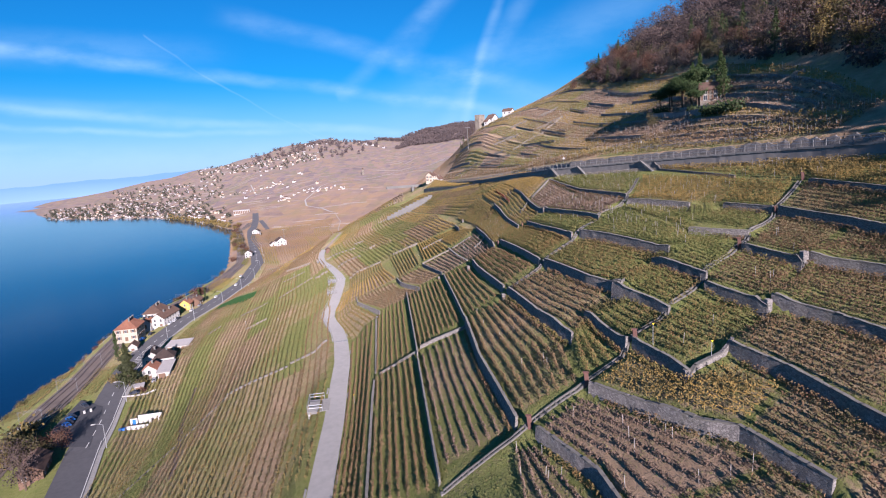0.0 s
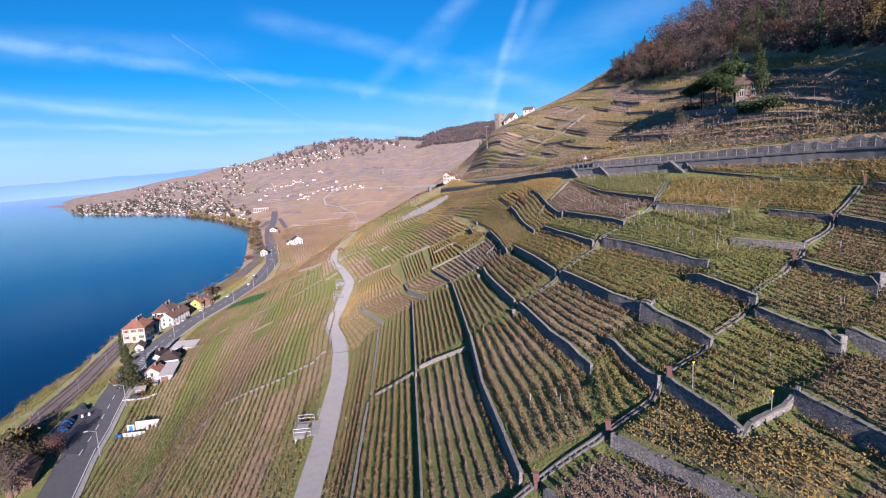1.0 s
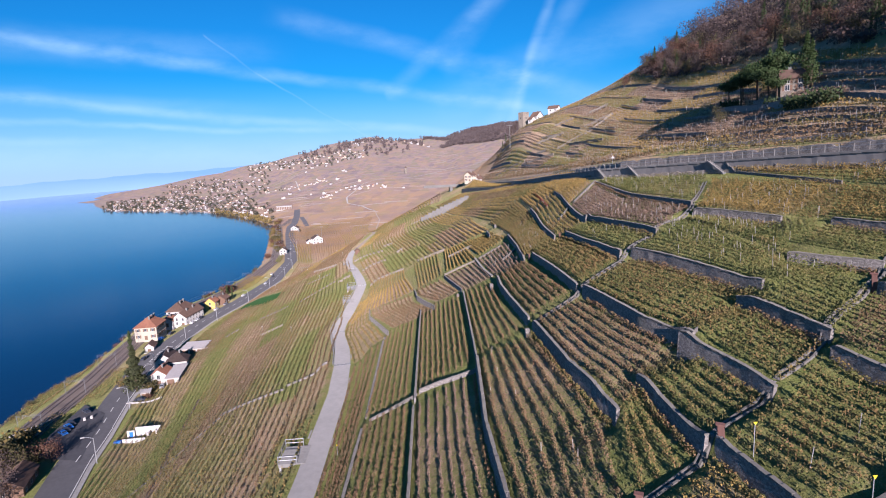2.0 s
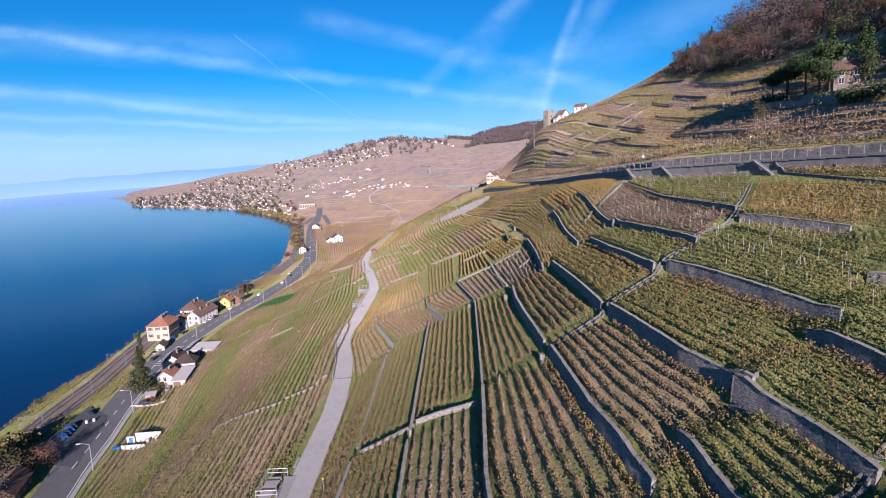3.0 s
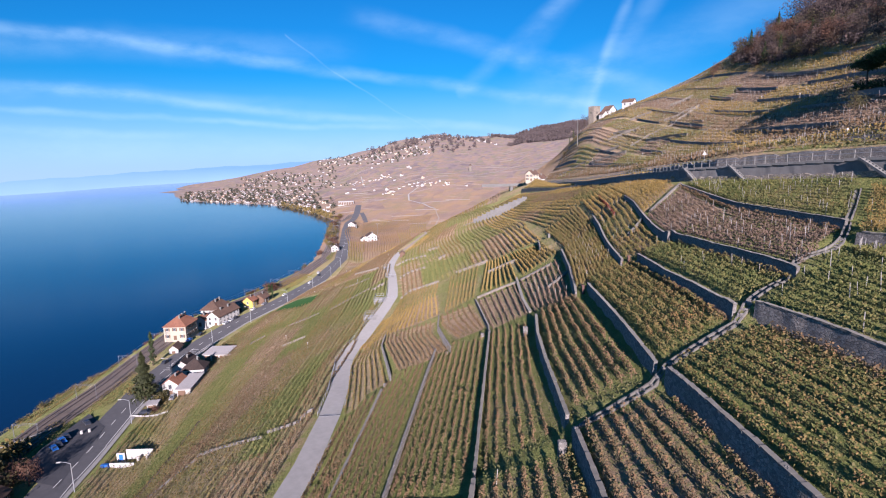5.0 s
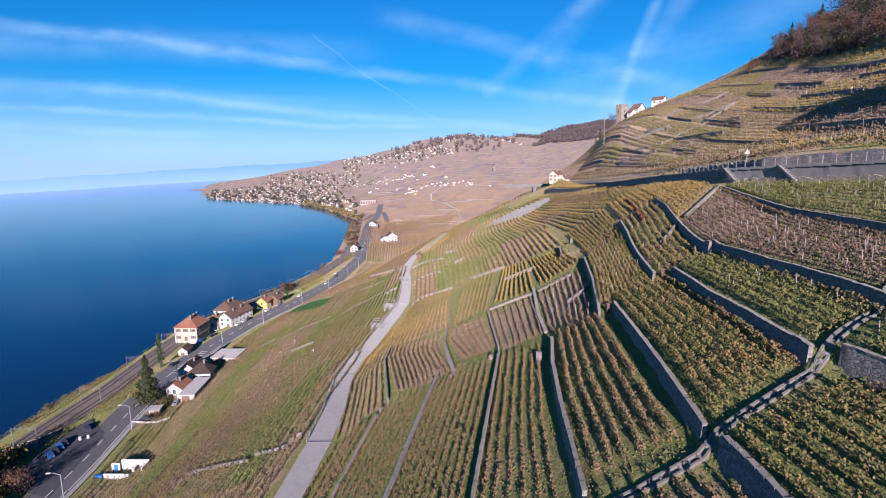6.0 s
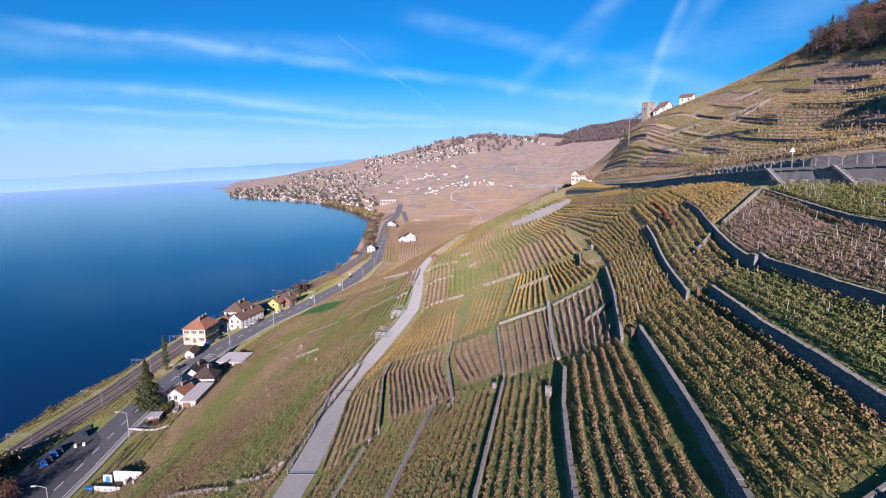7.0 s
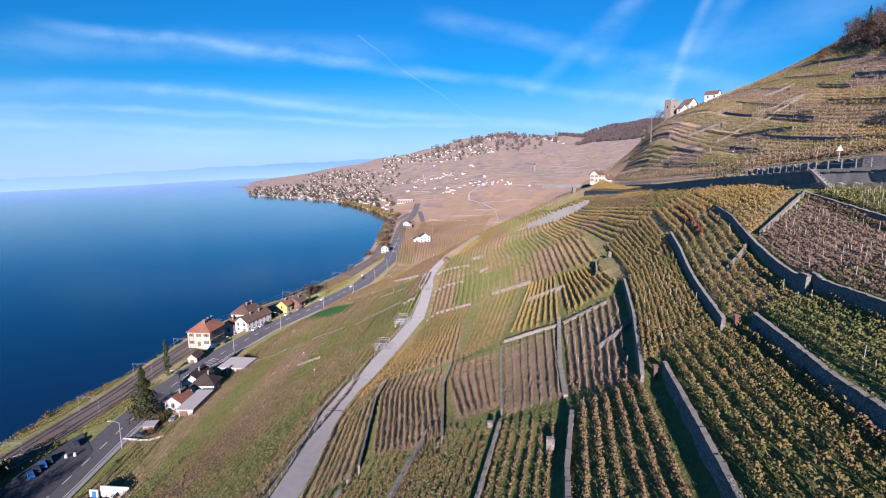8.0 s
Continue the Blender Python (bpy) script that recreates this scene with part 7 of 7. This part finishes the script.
def sign_post(x, y, tall, plate, colour, label, z=None):
    base = empty("sign_post", x, y, float(height(x, y)) if z is None else z, 8)
    bm = bmesh.new()
    rod(bm, (0, 0, -0.2), (0, 0, tall), 0.018, sides=6)
    part("post", bm, GALVANISED, base)
    bm = bmesh.new()
    if plate == "triangle":
        v = [(-0.36, -0.05, tall), (0.36, -0.05, tall), (0.0, -0.05, tall + 0.62)]
    else:
        v = [(-0.09, -0.05, tall + 0.03), (0.0, -0.05, tall - 0.12), (0.09, -0.05, tall + 0.03)]
    f = [bm.verts.new(c) for c in v]
    b = [bm.verts.new((c[0], c[1] + 0.03, c[2])) for c in v]
    bm.faces.new(f)
    bm.faces.new(b[::-1])
    for i in range(3):
        bm.faces.new((f[i], f[(i + 1) % 3], b[(i + 1) % 3], b[i]))
    part("plate", bm, colour, base)
    tagged(base, label, "sign")


SIGN_YELLOW = plain("yellow_sign", (0.85, 0.62, 0.03), 0.5, amount=0.05)
sign_post(14.9, 39.4, 1.7, "arrow", SIGN_YELLOW, "small yellow sign on a thin post in the vines")
sign_post(17.3, 35.3, 1.5, "arrow", SIGN_YELLOW, "small yellow sign on a thin post in the vines")
sign_post(-13.4, 67.0, 1.2, "arrow", SIGN_YELLOW, "small yellow sign beside the concrete track")
sign_post(28.6, 131.7, 2.6, "triangle", PLASTER, "white triangular road sign seen from behind")
sign_post(51.6, 62.0, 2.4, "triangle", PLASTER, "white road sign beside the hillside road")


def rusty_chute(x, y, turn, tall=1.0, wide=0.22):
    """A rust-brown steel cover standing where stairs meet a terrace wall."""
    base = empty("steel_cover", x, y, float(height(x, y)), turn)
    bm = bmesh.new()
    box(bm, -wide / 2, wide / 2, -0.16, 0.16, -0.4, tall)
    for v in bm.verts:
        if v.co.z > 0:
            v.co.y += 0.12
    bmesh.ops.bevel(bm, geom=bm.edges[:], offset=0.03, segments=1, affect="EDGES")
    part("cover", bm, RUSTED, base)
    bm = bmesh.new()
    box(bm, -wide / 2 - 0.04, wide / 2 + 0.04, -0.08, 0.34, tall, tall + 0.06)
    part("cap", bm, RUSTED, base)
    tagged(base, "rust-brown steel cover beside the terrace stairs", "cover", "steel covers")


for x, y, turn, tall in [(14.2, 41.0, 70, 1.1), (9.9, 39.2, 70, 1.1), (5.3, 38.0, 70, 1.1), (28.2, 52.3, 60, 1.1), (36.4, 60.2, 60, 1.0), (42.4, 65.2, 60, 1.0), (8.6, 92.7, 10, 0.9), (13.4, 96.8, 10, 0.9), (18.0, 99.6, 10, 0.7)]:
    rusty_chute(x, y, turn, tall * 0.85)


def stone_pier(x, y, w, tall, turn=0.0):
    bm = bmesh.new()
    box(bm, -w / 2, w / 2, -w / 2, w / 2, -0.6, tall)
    bmesh.ops.bevel(bm, geom=bm.edges[:], offset=0.05, segments=1, affect="EDGES")
    ob = part("stone_pier", bm, STONE)
    ob.matrix_world = pose(x, y, float(height(x, y)), 0, 0, turn)
    tagged(ob, "pale stone pier at the end of a terrace wall", "pier", "stone piers")


for x, y, w, t in [(3.1, 88.2, 0.6, 1.0), (6.4, 65.4, 0.6, 0.9), (23.3, 39.2, 0.6, 1.1), (30.0, 45.6, 0.7, 1.2), (15.4, 34.8, 0.5, 0.8), (14.0, 95.0, 0.5, 0.7), (4.3, 146, 0.6, 1.0), (-2.0, 95.0, 0.5, 0.5), (-6.2, 95.5, 0.5, 0.4), (-13.5, 95.0, 0.5, 0.4)]:
    stone_pier(x, y, w * 0.75, t * 0.85, 10)


def road_steps(top, foot, label):
    """A straight flight on a raking concrete string, from the road's edge down past the wall."""
    a, b = Vector(top), Vector(foot)
    d = b - a
    flat = Vector((d.x, d.y, 0))
    side = Vector((-flat.y, flat.x, 0)).normalized()
    base = empty("road_steps", a.x, a.y, a.z)
    bm = bmesh.new()
    for s in (-0.27, 0.21):
        o = side * s
        p = [o + Vector((0, 0, 0.14)), o + Vector((0, 0, -0.12)), o + d + Vector((0, 0, -0.12)), o + d + Vector((0, 0, 0.14))]
        q = [c + side * 0.06 for c in p]
        f, g = [bm.verts.new(c) for c in p], [bm.verts.new(c) for c in q]
        bm.faces.new(f)
        bm.faces.new(g[::-1])
        for i in range(4):
            bm.faces.new((f[i], g[i], g[(i + 1) % 4], f[(i + 1) % 4]))
    bmesh.ops.recalc_face_normals(bm, faces=bm.faces)
    part("string", bm, OLD_CONCRETE, base)
    n = max(6, int(abs(d.z) / 0.2))
    for k in range(n):
        c = d * ((k + 0.5) / n)
        bm = bmesh.new()
        m = Matrix.Translation(c) @ Matrix.Rotation(math.atan2(d.y, d.x), 4, "Z")
        box(bm, -0.2, 0.2, -0.21, 0.21, -0.16, 0.03, m)
        part("tread", bm, OLD_CONCRETE, base)
    tagged(base, label, "stairs", "steps to the road")


for x, y, z in ((24.8, 126.0, 59.2), (28.6, 117.2, 59.6), (35.8, 100.0, 60.3)):
    fx, fy = x + 0.75, y - 3.6
    road_steps((x - 0.35, y - 0.15, z + 0.3), (fx - 0.1, fy, float(height(fx - 0.3, fy)) + 0.1), "pale concrete steps down from the hillside road")


def ribbed_wall():
    """Pale concrete wall with upright ribs below the far plots."""
    a, b = Vector((-28.0, 258.5, 0)), Vector((-6.0, 252.0, 0))
    za, zb = float(height(a.x, a.y)), float(height(b.x, b.y))
    base = empty("ribbed_wall", a.x, a.y, za)
    d = b - a
    turn = Matrix.Rotation(math.atan2(d.y, d.x), 4, "Z")
    n = 12
    for k in range(n):
        f = (k + 0.5) / n
        m = Matrix.Translation((d.x * f, d.y * f, (zb - za) * f)) @ turn
        bm = bmesh.new()
        w = d.length / n / 2
        box(bm, -w, w, -0.2, 0.2, -1.5, 1.7 + 0.5 * math.sin(f * 3), m)
        part("panel", bm, OLD_CONCRETE, base)
        bm = bmesh.new()
        box(bm, -0.14, 0.14, -0.36, -0.2, -1.5, 1.6 + 0.5 * math.sin(f * 3), m)
        part("rib", bm, OLD_CONCRETE, base)
    tagged(base, "pale ribbed concrete retaining wall among the vines", "wall")


ribbed_wall()


def road_bridge():
    """Short concrete bridge that carries the hillside road round the bend."""
    base = empty("road_bridge", -12, 358, 47.3, 12)
    bm = bmesh.new()
    box(bm, -26, 3, -2.2, 2.2, -0.6, 0.0)
    part("deck", bm, OLD_CONCRETE, base)
    bm = bmesh.new()
    box(bm, -26, 3, -2.4, -2.2, -0.6, 0.9)
    part("parapet", bm, OLD_CONCRETE, base)
    for x in (-9, 0.8):
        bm = bmesh.new()
        box(bm, x - 0.8, x + 0.8, -2.0, 2.0, -6, -0.6)
        part("abutment", bm, OLD_CONCRETE, base)
    tagged(base, "low concrete road bridge at the bend", "bridge")


road_bridge()


def power_pole(x, y, tall):
    base = empty("power_pole", x, y, float(height(x, y)))
    bm = bmesh.new()
    rod(bm, (0, 0, -0.5), (0, 0, tall), 0.2, 0.12, 8)
    part("pole", bm, OLD_CONCRETE, base)
    bm = bmesh.new()
    rod(bm, (-1.6, 0, tall - 0.4), (1.6, 0, tall - 0.4), 0.08, sides=5)
    part("crossarm", bm, GALVANISED, base)
    tagged(base, "thin power pole on the upper vineyard slope", "pole", "power poles")


power_pole(15.2, 326, 13)
power_pole(-141.5, 470, 9)


def white_marker(x, y):
    base = empty("marker_post", x, y, float(height(x, y)))
    bm = bmesh.new()
    rod(bm, (0, 0, -0.2), (0, 0, 1.2), 0.04, sides=5)
    part("post", bm, STAKE, base)
    bm = bmesh.new()
    rod(bm, (0, -0.05, 1.2), (0, 0.05, 1.2), 0.13, sides=10)
    part("disc", bm, PLASTER, base)
    tagged(base, "white round marker on a post among the vines", "marker", "marker posts")


rm = random.Random(91)
for k in range(18):
    y = rm.uniform(100, 300)
    if k % 2:
        x = rm.uniform(-85, -35) if y < 200 else rm.uniform(-95, -60)
    else:
        x = float(np.interp(y, [75, 100, 126, 162, 198, 270, 354], [46, 36, 25, 19, 14, 3, -10])) + rm.uniform(6, 45)
    white_marker(x, y)


def far_terraces():
    """Pale terrace walls and tracks on the far slopes, too small to tell apart."""
    r = random.Random(95)
    v, f = [], []
    for k in range(150):
        a = r.uniform(-27, 3)
        s = float(np.interp(a, FAR_AZ, FAR_SHORE))
        d = r.uniform(max(s + 30, 430), 1650)
        x, y = d * math.sin(radians(a)), d * math.cos(radians(a))
        ln, t = r.uniform(10, 46), r.uniform(-0.5, 0.35)
        hx, hy = math.cos(t), math.sin(t)
        tall = r.uniform(0.25, 0.7)
        n = len(v)
        for i in range(4):
            px, py = x + hx * ln * (i / 3 - 0.5), y + hy * ln * (i / 3 - 0.5) + 1.5 * math.sin(i)
            z = float(height(px, py))
            v += [(px, py, z - 1), (px, py, z + tall), (px, py + 0.8, z + tall), (px, py + 0.8, z - 1)]
        for i in range(3):
            q = n + i * 4
            f += [(q, q + 4, q + 5, q + 1), (q + 1, q + 5, q + 6, q + 2), (q + 2, q + 6, q + 7, q + 3)]
    ob = mesh_object("far_terrace_wall", v, f, plain("weathered_far_wall", (0.27, 0.23, 0.205), grain=0.3, amount=0.3))
    tagged(ob, "pale terrace walls scattered over the far vineyards", "wall", kind="stuff")


far_terraces()

finish_ground(ground)

# plan units to metres
for ob in list(scene.objects):
    if ob.parent is None and ob.type not in ("CAMERA", "LIGHT"):
        ob.matrix_basis = Matrix.Scale(UNIT, 4) @ ob.matrix_basis
